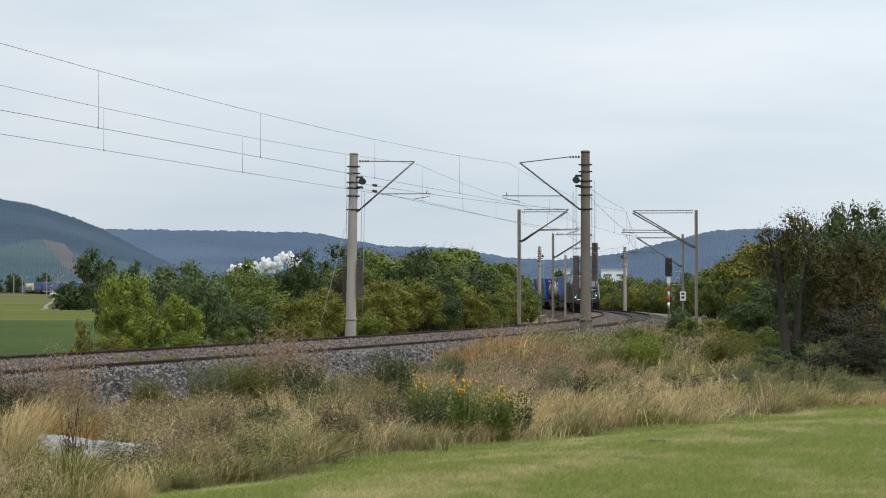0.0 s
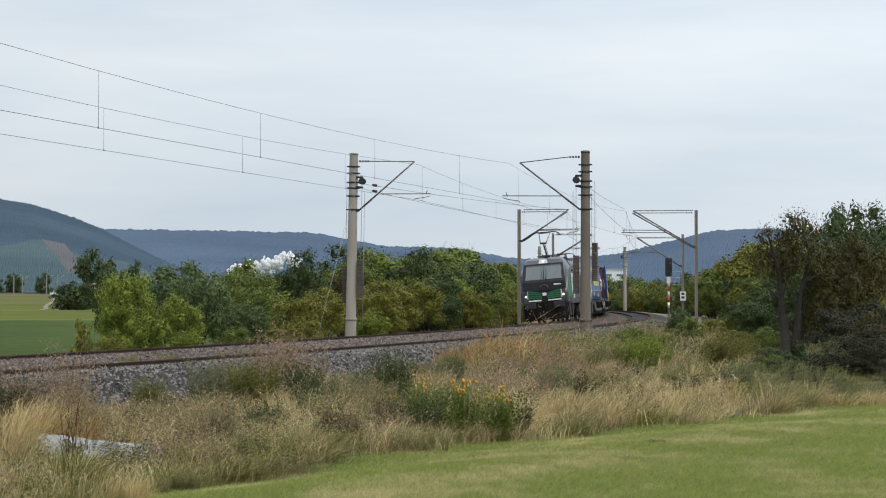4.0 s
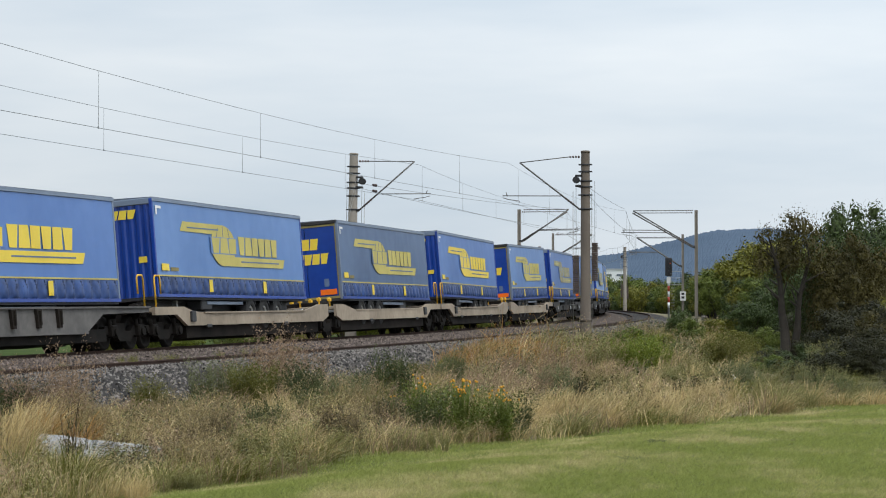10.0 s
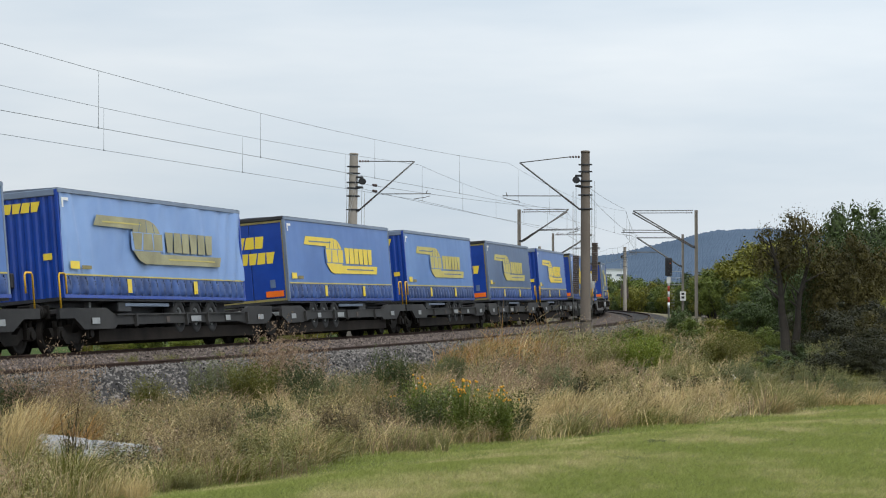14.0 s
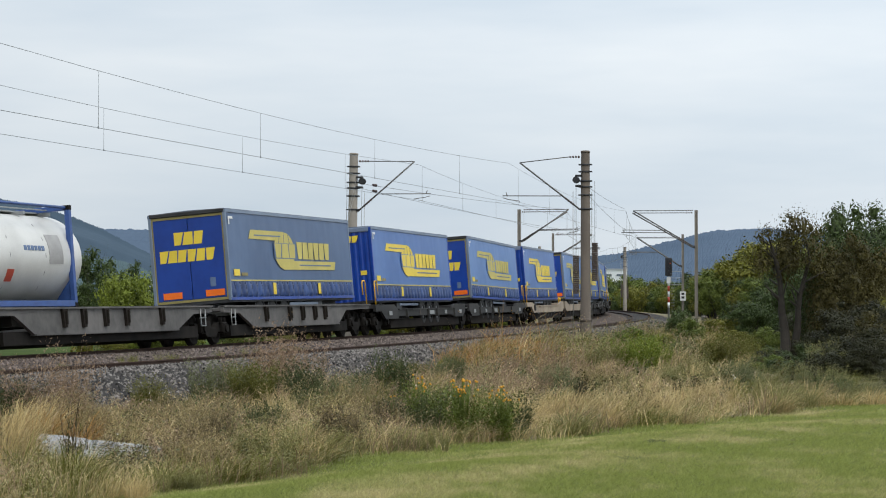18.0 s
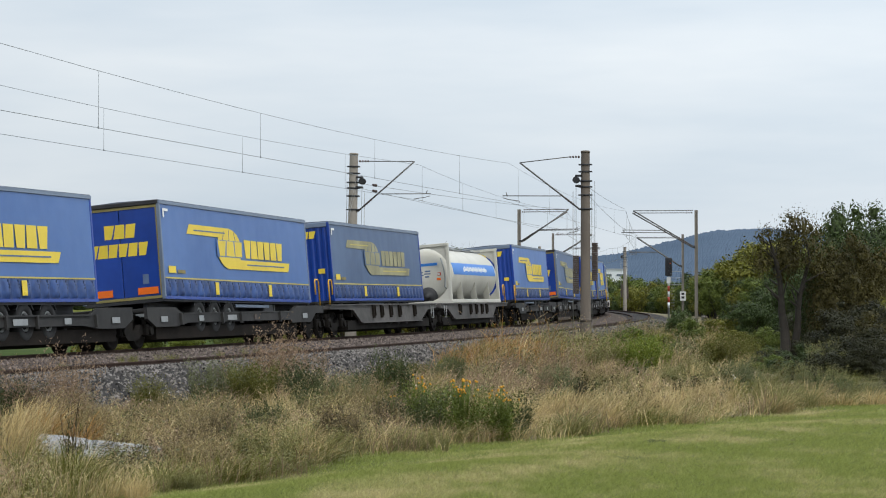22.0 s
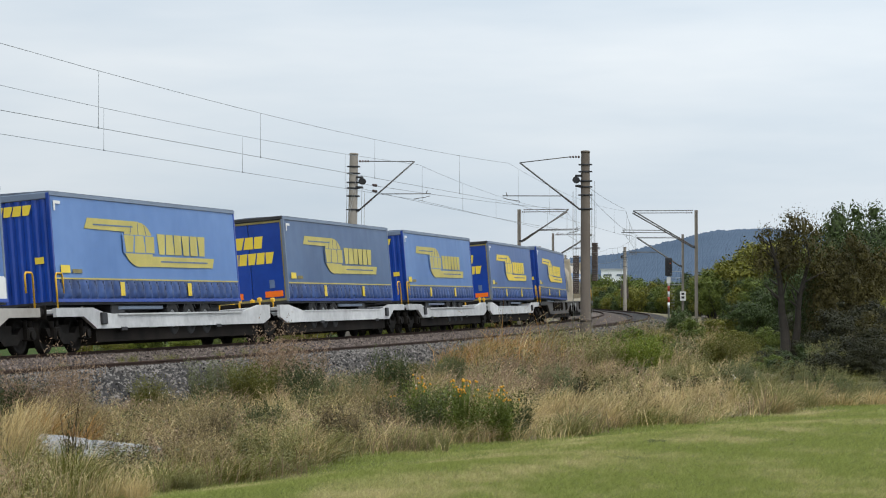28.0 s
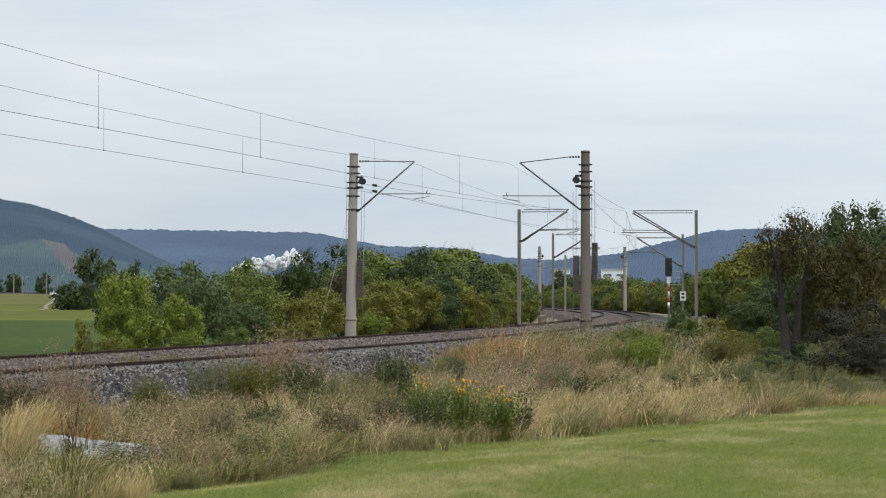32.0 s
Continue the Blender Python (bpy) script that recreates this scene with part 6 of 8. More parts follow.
def semi_trailer(s, end, curtain, logo, label, ripple=0.6, sill=False, dz=(0.04, 0.04)):
    """end: F travels front wall first, D doors first."""
    t = thing("semi_trailer", label, "semi-trailer", "semi-trailers of the train")
    key = "r%g" % ripple
    for sgn in (1, -1):
        bit("curtain", lambda: curtain_form(sgn, ripple, 1.86, 3.98, *((110, 10) if sgn > 0 else (28, 4))), curtain, t, key="curtain/%s%d" % (key, sgn))
        if sill:
            bit("side_board", lambda: Form().box(-6.74, 6.74, -0.02, 0.02, 1.32, 1.84), M_white, t, at=pose(0, sgn * TW, 0), label="white side board", key="side_board")
        else:
            bit("skirt", lambda: skirt_form(sgn), M_skirt, t, key="skirt/%d" % sgn, label="puckered strapped hem")
        bit("roof_rail", lambda: Form().prism([(-0.03, 3.985), (0.03, 3.985), (0.03, 4.075), (-0.03, 4.10)], "x", -6.8, 6.8), M_alu, t, at=pose(0, sgn * TW, 0) if sgn > 0 else pose(0, -TW, 0, 0, 0, 180), key="roof_rail")
        bit("side_rail", lambda: Form().box(-6.8, 6.8, -0.03, 0.03, 1.24, 1.33), M_endblue, t, at=pose(0, sgn * TW, 0), key="side_rail")
    bit("hem_line", lambda: plate([(0.1, 1.835), (13.5, 1.835), (13.5, 1.875), (0.1, 1.875)], TW + 0.014), M_logo_mid if not sill else M_white, t, label="pale yellow hem line")
    bit("roof", lambda: Form().loft([[(x, -1.27, 4.10), (x, 0, 4.14), (x, 1.27, 4.10), (x, 1.25, 4.05), (x, -1.25, 4.05)] for x in (6.78, 2, -2, -6.78)]), M_roof, t)
    bit("floor", lambda: Form().box(-6.78, 6.78, -1.22, 1.22, 1.18, 1.27), M_dark, t)
    for sgn in (1, -1):
        bit("chassis_beam", lambda: Form().prism([(6.6, 1.18), (6.6, 1.05), (3.4, 1.0), (2.6, 0.85), (-6.6, 0.85), (-6.6, 1.18)], "y", -0.06, 0.06), M_dark, t, at=pose(0, sgn * 0.55, 0) if end == "F" else pose(0, sgn * 0.55, 0, 0, 0, 180))
    for u, sign in ((0.0, 1), (TL, -1)):
        for sgn in (1, -1):
            bit("corner_post", lambda: Form().box(-0.05, 0.05, -0.05, 0.05, 1.24, 4.06, 0.012), M_alu if end == "D" else M_endblue, t, at=pose(sign * 6.76, sgn * 1.225, 0), key="corner_post" + end)
    # straps on the side towards the camera
    if not sill:
        for i in range(25):
            u = 0.33 + 0.54 * i
            bit("strap", lambda: Form().box(-0.024, 0.024, -0.003, 0.010, 1.30, 1.80).box(-0.045, 0.045, 0.0, 0.03, 1.58, 1.70, 0.006).box(0.02, 0.17, 0.0, 0.02, 1.62, 1.66, 0.006), M_strap, t, at=pose(side_at(u), TW + 0.018, 0))
        for u in (4.25, 9.24):
            bit("pull_tab", lambda: Form().box(-0.14, 0.14, -0.004, 0.014, 1.40, 1.78, 0.004).box(-0.05, 0.05, 0.0, 0.03, 1.42, 1.50, 0.006), M_logo, t, at=pose(side_at(u), TW + 0.05, 0), label="yellow pull tab")
    # emblem: a flag bar, a round badge, a row of blocks and a lower bar
    y = TW + (0.026 if ripple < 1 else 0.075)
    bit("emblem_flag", lambda: plate([(2.02, 3.19), (2.27, 3.48), (5.7, 3.48), (5.7, 3.17)], y), logo, t, key="emblem_flag/" + key)
    bit("emblem_badge", lambda: plate([(5.66 + 1.1 * math.cos(a), 2.84 + 0.63 * math.sin(a)) for a in [radians(15 * i) for i in range(24)]], y + 0.003), logo, t, key="emblem_badge/" + key)
    bit("emblem_bar", lambda: plate([(5.7, 2.22), (11.32, 2.24), (11.5, 2.53), (6.6, 2.52)], y), logo, t, key="emblem_bar/" + key)
    bit("emblem_band", lambda: plate([(4.52, 2.58), (6.95, 2.58), (6.95, 3.10), (4.52, 3.10)], y + 0.006), curtain, t, key="emblem_band/" + key)
    for q in (-0.45, 0.0, 0.45):
        bit("badge_line", lambda: plate([(5.64 + q * 1.3, 3.10), (5.68 + q * 1.3, 3.10), (5.67 + q, 3.44 - 0.3 * q * q), (5.65 + q, 3.44 - 0.3 * q * q)], y + 0.009), M_logo_ink, t, key="badge_line/%g%s" % (q, key))
    for i, q in enumerate(letter_blocks(3, 4.62, 6.85, 2.61, 3.08)):
        bit("emblem_block", lambda: plate(q, y + 0.011), logo, t, key="emblem_block/b%d%s" % (i, key))
    for i, q in enumerate(letter_blocks(6, 7.05, 10.85, 2.59, 3.17)):
        bit("emblem_block", lambda: plate(q, y), logo, t, key="emblem_block/a%d%s" % (i, key))
    bit("small_print", lambda: plate([(2.6, 3.29), (5.3, 3.30), (5.3, 3.34), (2.6, 3.33)], y + 0.007), M_logo_ink if logo is not M_logo_faded else M_logo_mid, t, key="small_print/1" + key)
    bit("small_print", lambda: plate([(7.2, 2.36), (10.9, 2.37), (10.9, 2.41), (7.2, 2.40)], y + 0.007), M_logo_ink if logo is not M_logo_faded else M_logo_mid, t, key="small_print/2" + key)
    bit("sticker", lambda: plate([(0.38, 2.0), (0.95, 2.0), (0.95, 2.2), (0.38, 2.2)], y), M_logo, t, key="sticker/1" + key, label="yellow sticker")
    bit("sticker", lambda: plate([(1.1, 2.0), (1.7, 2.0), (1.7, 2.1), (1.1, 2.1)], y), M_olive, t, key="sticker/2" + key)
    bit("corner_patch", lambda: plate([(0.2, 3.6), (0.3, 3.6), (0.3, 3.78), (0.62, 3.78), (0.62, 3.86), (0.2, 3.86)], y), M_white, t, label="white corner patch")
    # end walls
    for x, turn in ((6.8, 0), (-6.8, 180)):
        front_wall = (end == "F") == (turn == 0)
        m = pose(0, 0, 0, 0, 0, turn)
        if front_wall:
            def ribbed():
                prof = []
                for i in range(11):
                    y0 = -1.19 + 0.238 * i
                    prof += [(y0, 6.74), (y0 + 0.05, 6.775), (y0 + 0.12, 6.775), (y0 + 0.17, 6.74)] if i < 10 else [(y0, 6.74)]
                return Form().prism([(b, a) for a, b in prof] + [(6.68, 1.19), (6.68, -1.19)], "z", 1.26, 3.92)
            bit("front_wall", ribbed, M_endblue, t, m, label="ribbed deep blue front wall")
            bit("front_header", lambda: Form().box(6.70, 6.80, -1.22, 1.22, 3.90, 4.08, 0.02), M_alu, t, m)
            for i, q in enumerate(letter_blocks(6, -0.85, 0.72, 3.52, 3.78, 0.2) if turn == 0 else []):
                bit("front_block", lambda: end_plate(q, 6.778), M_logo, t, m, key="front_block/%d" % i)
            bit("front_sticker", lambda: end_plate([(0.75, 2.25), (1.0, 2.25), (1.0, 2.42), (0.75, 2.42)], 6.78), M_logo, t, m)
            bit("hose_box", lambda: Form().box(6.77, 6.92, -0.5, -0.1, 1.6, 2.0, 0.03), M_dark, t, m)
        else:
            for sgn in (1, -1):
                bit("rear_door", lambda: Form().box(6.72, 6.775, 0.01, 1.15, 1.36, 3.90, 0.012), M_endblue, t, m @ (Matrix() if sgn > 0 else Matrix.Scale(-1, 4, (0, 1, 0))), label="deep blue rear door", key="rear_door")
            bit("door_frame", lambda: Form().box(6.70, 6.79, -1.2, -1.13, 1.28, 3.98).box(6.70, 6.79, 1.13, 1.2, 1.28, 3.98).box(6.70, 6.79, -1.13, 1.13, 3.90, 3.97).box(6.70, 6.79, -1.13, 1.13, 1.28, 1.36), M_olive, t, m, label="olive-yellow door frame")
            bit("door_header", lambda: Form().box(6.70, 6.82, -1.24, 1.24, 3.98, 4.11, 0.02), M_dark, t, m)
            for i, q in enumerate(letter_blocks(3, -0.52, 0.48, 3.08, 3.48, 0.12) if turn == 0 else []):
                bit("door_block", lambda: end_plate(q, 6.778), M_logo, t, m, key="door_block/a%d" % i)
            for i, q in enumerate(letter_blocks(6, -1.02, 0.82, 2.55, 2.93, 0.12) if turn == 0 else []):
                bit("door_block", lambda: end_plate(q, 6.778), M_logo, t, m, key="door_block/b%d" % i)
            for sgn in (-0.95, 0.45):
                bit("marker_plate", lambda: end_plate([(0, 1.42), (0.62, 1.42), (0.62, 1.62), (0, 1.62)], 6.79, 0.012), M_orange, t, m @ pose(0, sgn, 0), label="orange marker plate")
            bit("door_plate", lambda: end_plate([(0.62, 1.72), (0.8, 1.72), (0.8, 2.0), (0.62, 2.0)], 6.79), M_logo_ink, t, m)
            bit("underrun_bar", lambda: Form().box(6.6, 6.75, -1.15, 1.15, 0.78, 0.92, 0.01), M_white if end == "F" else M_steel, t, m)
    # running gear
    ax = [-5.2 + 1.31 * i for i in range(3)]
    for a in ax:
        x = a + 1.3 if end == "F" else -(a + 1.3)
        for sgn in (1, -1):
            wheel = bit("wheel", lambda: wheel_form(0.48, 0.36, 0.28), M_rubber, t, pose(x, sgn * 1.02, 0.76))
            bit("rim", lambda: Form().lathe([(0.0, 0.29), (0.14, 0.28), (0.15, 0.22), (0.06, 0.2), (0.05, 0.1), (0.16, 0.09), (0.16, 0.0)], 14, "y"), M_steel, wheel, pose(0, 0, 0, 0, 0, 0 if sgn > 0 else 180))
        bit("axle", lambda: Form().tube((0, -1.0, 0.76), (0, 1.0, 0.76), 0.07, n=8), M_dark, t, pose(x, 0, 0))
        for sgn in (1,):
            bit("mudguard", lambda: Form().loft([[(0.56 * math.cos(radians(q)), y0, 0.78 + 0.56 * math.sin(radians(q))) for q in range(30, 151, 20)] + [(0.53 * math.cos(radians(q)), y0, 0.78 + 0.53 * math.sin(radians(q))) for q in range(150, 29, -20)] for y0 in (-0.18, 0.18)]), M_black, t, pose(x, sgn * 1.02, 0))
    x = 4.2 if end == "F" else -4.2
    for sgn in (1, -1):
        bit("landing_leg", lambda: Form().box(-0.06, 0.06, -0.06, 0.06, 0.9, 1.2).box(-0.15, 0.15, -0.12, 0.12, 0.86, 0.9), M_steel, t, pose(x, sgn * 0.75, 0))
    bit("side_guard", lambda: Form().box(-1.6, 1.6, -0.02, 0.02, 1.04, 1.14, 0.01), M_alu, t, pose(1.0 if end == "F" else -1.0, 1.15, 0))
    bit("tool_box", lambda: Form().box(-0.45, 0.45, -0.25, 0.25, 0.88, 1.18, 0.03), M_dark, t, pose(2.6 if end == "F" else -2.6, 0.9, 0))
    MOVING.append((t, s + TL / 2, dz))
    return t


# -------- wagons
def bogie(parent, x, turned=False):
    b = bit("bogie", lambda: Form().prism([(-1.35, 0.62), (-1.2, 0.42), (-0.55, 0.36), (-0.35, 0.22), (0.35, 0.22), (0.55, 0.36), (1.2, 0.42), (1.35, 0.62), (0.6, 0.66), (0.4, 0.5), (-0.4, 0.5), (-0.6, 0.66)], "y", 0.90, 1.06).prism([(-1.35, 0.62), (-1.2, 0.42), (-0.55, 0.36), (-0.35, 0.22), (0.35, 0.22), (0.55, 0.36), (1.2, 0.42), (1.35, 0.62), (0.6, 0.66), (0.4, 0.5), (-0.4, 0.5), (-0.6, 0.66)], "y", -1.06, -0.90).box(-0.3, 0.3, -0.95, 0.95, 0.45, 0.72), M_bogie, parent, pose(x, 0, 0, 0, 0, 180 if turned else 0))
    for a in (-0.9, 0.9):
        for sgn in (1, -1):
            w = bit("wheel", lambda: Form().lathe([(-0.07, 0.30), (-0.07, 0.49), (-0.045, 0.49), (-0.035, 0.465), (0.065, 0.46), (0.065, 0.38), (0.03, 0.36), (0.02, 0.16), (0.1, 0.13), (0.1, 0.0)], 22, "y"), M_bogie, b, pose(a, sgn * 0.765, 0.462, 0, 0, 0 if sgn > 0 else 180), key="rail_wheel")
        bit("axle_box", lambda: Form().box(-0.19, 0.19, 0.98, 1.2, 0.32, 0.66, 0.04).tube((0, 1.2, 0.46), (0, 1.26, 0.46), 0.12, n=12).tube((-0.14, 1.08, 0.6), (-0.14, 1.08, 0.82), 0.07, n=8).tube((0.14, 1.08, 0.6), (0.14, 1.08, 0.82), 0.07, n=8), M_bogie, b, pose(a, 0, 0))
    return b


WL = 8.2     # half a platform's length


def buffers(parent):
    for sgn in (-0.875, 0.875):
        bit("buffer", lambda: Form().lathe([(0.0, 0.14), (0.1, 0.12), (0.12, 0.09), (0.42, 0.09), (0.43, 0.23), (0.5, 0.22), (0.5, 0.0)], 16, "x").box(-0.06, 0.0, -0.18, 0.18, -0.18, 0.18, 0.02), M_bogie, parent, pose(WL + 0.05, sgn, 1.04))
    bit("coupling_hook", lambda: Form().box(0, 0.35, -0.05, 0.05, 0.95, 1.1, 0.02).tube((0.3, 0, 0.95), (0.3, 0, 0.6), 0.03, n=6), M_bogie, parent, pose(WL, 0, 0))


def handrail(parent, x, y, material):
    bit("handrail", lambda: Form().pipe([(0, 0, 1.1), (0, 0, 1.95), (-0.06, 0, 2.02), (-0.36, 0, 2.02), (-0.42, 0, 1.95), (-0.42, 0, 1.5)], 0.026), material, parent, pose(x, y, 0))


def wagon(s, kind, paint, label, both_bogies, turned):
    w = thing("freight_wagon", label, "wagon", "wagons of the train")
    X = lambda u: WL - u          # u metres from the outer end
    near = lambda u: pose(X(u), 0, 0, 0, 0, 180 if turned else 0)      # fittings on the side towards the camera
    for sgn in (1, -1):
        a, b = (1.22, 1.32) if sgn > 0 else (-1.32, -1.22)
        if kind == "flat":
            bit("side_sill", lambda: Form().prism([(X(0), 1.13), (X(0), 0.98), (X(3.1), 0.95), (X(4.2), 0.46), (X(13.6), 0.46), (X(14.9), 0.9), (X(16.4), 0.95), (X(16.4), 1.13)], "y", a, b), paint, w, key="sill_flat%d" % sgn)
            bit("flange", lambda: Form().box(-WL, WL, a - 0.06, b + 0.06, 1.10, 1.15), paint, w, key="flange%d" % sgn)
            bit("lower_flange", lambda: Form().box(X(13.6), X(4.2), a - 0.05, b + 0.05, 0.44, 0.475), paint, w, key="lower_flange%d" % sgn)
        elif kind == "pocket":
            bit("side_sill", lambda: Form().prism([(X(0), 1.13), (X(0), 0.9), (X(1.7), 0.9), (X(2.5), 0.57), (X(15.7), 0.57), (X(16.4), 0.75), (X(16.4), 1.16), (X(15.4), 1.16), (X(13.7), 0.94), (X(3.9), 0.94), (X(3.0), 1.0), (X(2.3), 1.13)], "y", a, b), paint, w, key="sill_pocket%d" % sgn)
            bit("flange", lambda: Form().box(X(13.7), X(3.9), a - 0.02, b + 0.05, 0.92, 0.965), paint, w, key="flange_p%d" % sgn)
        else:
            bit("side_sill", lambda: Form().prism([(X(0), 1.12), (X(0), 0.86), (X(0.9), 0.86), (X(1.5), 0.56), (X(3.5), 0.56), (X(3.7), 0.66), (X(13.2), 0.66), (X(14.2), 0.56), (X(15.8), 0.56), (X(16.4), 0.8), (X(16.4), 1.12), (X(14.2), 1.12), (X(13.6), 0.93), (X(3.6), 0.93), (X(3.0), 1.12)], "y", a, b), paint, w, key="sill_dark%d" % sgn)
            bit("flange", lambda: Form().box(X(13.6), X(3.6), a - 0.02, b + 0.05, 0.91, 0.95), paint, w, key="flange_d%d" % sgn)
    # shade under the wagon is part of the trough's near-black colour
    low = M_grime_shade
    bit("pocket_trough", lambda: Form().prism([(X(2.7), 0.56), (X(2.7), 0.22), (X(15.5), 0.22), (X(15.5), 0.56)], "y", -1.18, 1.18), low if kind != "flat" else M_bogie, w, key="trough" + kind, label="grimy recessed pocket, coloured dark for its shade")
    bit("centre_beam", lambda: Form().box(-WL, WL, -0.3, 0.3, 0.72, 1.06), M_bogie, w)
    for u in (0.5, 15.9):
        bit("end_deck", lambda: Form().box(-0.5, 0.5, -1.25, 1.25, 0.98, 1.10, 0.02), paint, w, pose(X(u), 0, 0), key="end_deck")
    for u in (3.3, 6.4, 9.6, 12.9):
        bit("cross_beam", lambda: Form().box(-0.12, 0.12, -1.2, 1.2, 0.7, 0.94), M_bogie, w, pose(X(u), 0, 0))
    if kind == "flat":
        for u in (5.9, 7.1, 8.5, 9.9, 12.4):
            bit("spigot_bracket", lambda: Form().prism([(-0.14, 1.1), (0.14, 1.1), (0.09, 0.62), (-0.09, 0.62)], "y", 1.32, 1.40).box(-0.03, 0.03, 1.40, 1.45, 0.7, 1.05), M_grime_shade, w, near(u), label="rusty folding spigot bracket")
        for u in (15.6,):
            bit("step", lambda: Form().pipe([(-0.18, 1.34, 1.05), (-0.18, 1.34, 0.55), (0.18, 1.34, 0.55), (0.18, 1.34, 1.05)], 0.018).box(-0.18, 0.18, 1.30, 1.38, 0.78, 0.80), M_steel, w, near(u))
    elif kind == "pocket":
        for u in (4.3, 11.6):
            bit("lifting_socket", lambda: Form().box(-0.2, 0.2, 1.28, 1.34, 0.50, 0.60, 0.01), M_black, w, near(u))
        bit("sill_box", lambda: Form().box(-0.17, 0.17, 1.32, 1.40, 0.68, 1.0, 0.02), M_dark, w, near(2.9))
        bit("hitch_table", lambda: Form().box(-0.7, 0.2, -1.0, 1.0, 1.10, 1.26, 0.03), M_grime_shade, w, pose(X(16.3), 0, 0))
        for yb in (-1.0, -0.3, 0.4, 1.1):
            bit("warning_post", lambda: Form().tube((0, 0, 1.1), (0, 0, 1.42), 0.035, n=8).box(-0.1, 0.1, -0.06, 0.06, 1.28, 1.4, 0.02), M_yellow, w, pose(X(16.1), yb, 0), label="yellow and rusty locking post")
    else:
        for u in (4.9, 8.7, 10.4, 13.9):
            bit("stiffener", lambda: Form().prism([(-0.05, 0.94), (0.05, 0.94), (0.03, 0.60), (-0.03, 0.60)], "y", 1.32, 1.40), M_darkwagon, w, near(u))
        for u, q in ((2.2, 0.5), (7.3, 0.24), (9.5, 0.8), (12.2, 0.4), (15.2, 0.5)):
            bit("data_plate", lambda: Form().box(-q / 2, q / 2, 1.345, 1.355, 0.70, 0.86), M_weight if q < 0.3 else M_steel, w, near(u), key="data_plate/%g" % q, label="small pale inscription plate")
        bit("brake_cylinder", lambda: Form().tube((-0.5, 0.9, 0.8), (0.5, 0.9, 0.8), 0.17, n=12), M_dark, w, near(6.0))
    handrail(w, X(0.2), -1.28 if turned else 1.28, M_yellow)
    buffers(w)
    bogie(w, X(1.2), turned)
    if both_bogies:
        bogie(w, X(16.9), turned)
    MOVING.append((w, s, "turn" if turned else 0.0))
    return w


# -------- tank containers
M_cream = mat("cream_tank_paint", (0.50, 0.43, 0.31), 0.4, var=0.15, scale=0.5, col2=(0.62, 0.54, 0.41), bump=0.02)
M_ivory = mat("ivory_tank_paint", (0.55, 0.53, 0.46), 0.4, var=0.12, scale=0.5, col2=(0.66, 0.64, 0.56), bump=0.02)
M_tankwhite = mat("white_tank_shell", (0.52, 0.51, 0.48), 0.35, var=0.15, scale=0.7, col2=(0.70, 0.69, 0.655))
M_tankgrey = mat("dark_grey_tank_shell", (0.125, 0.125, 0.122), 0.4, var=0.25, scale=0.7, col2=(0.19, 0.19, 0.185))
M_band = mat("blue_band", (0.03, 0.20, 0.62), 0.45, var=0.1)
M_band_dull = mat("dull_blue_band", (0.10, 0.20, 0.40), 0.5, var=0.15)
M_maroon = mat("maroon_frame_paint", (0.085, 0.022, 0.022), 0.55, var=0.25)
M_bluepaint = mat("blue_frame_paint", (0.03, 0.075, 0.24), 0.5, var=0.25)
M_seam = mat("seam_shadow_grey", (0.30, 0.29, 0.28), 0.5, var=0.2)


def on_tank(R, zc, u0, u1, a0, a1, lift=0.006):
    """A strip on the barrel from angle a0 to a1 (degrees above the middle), on the camera's side."""
    f = Form()
    n = 8
    rows = []
    for x in (u0, u1):
        rows.append([(x, (R + lift) * math.cos(radians(a0 + (a1 - a0) * i / n)), zc + (R + lift) * math.sin(radians(a0 + (a1 - a0) * i / n))) for i in range(n + 1)] +
                    [(x, (R - 0.02) * math.cos(radians(a1 + (a0 - a1) * i / n)), zc + (R - 0.02) * math.sin(radians(a1 + (a0 - a1) * i / n))) for i in range(n + 1)])
    return f.loft(rows)


def scrawl(R, zc, u, a0, a1, lean, wide, lift=0.01):
    """A slanting painted stroke on the barrel."""
    n, rows = 8, []
    for dx in (0.0, wide):
        out = []
        for k, r in ((1, R + lift), (-1, R - 0.02)):
            for i in range(n + 1)[::k]:
                q = i / n
                a = radians(a0 + (a1 - a0) * q)
                out.append((u + dx * (0.6 + 0.5 * math.sin(3 * q)) + lean * q + 0.06 * math.sin(5 * q + u), r * math.cos(a), zc + r * math.sin(a)))
        rows.append(out)
    return Form().loft(rows)


def barrel(half, R, zc, dome):
    prof = [(-half - dome, 0.0)] + [(-half - dome * math.sin(radians(a)), R * math.cos(radians(a))) for a in (75, 60, 45, 30, 15)] + [(-half, R), (half, R)]
    prof += [(half + dome * math.sin(radians(a)), R * math.cos(radians(a))) for a in (15, 30, 45, 60, 75)] + [(half + dome, 0.0)]
    return Form().lathe(prof, 40, "x", True, (0, 0, zc))


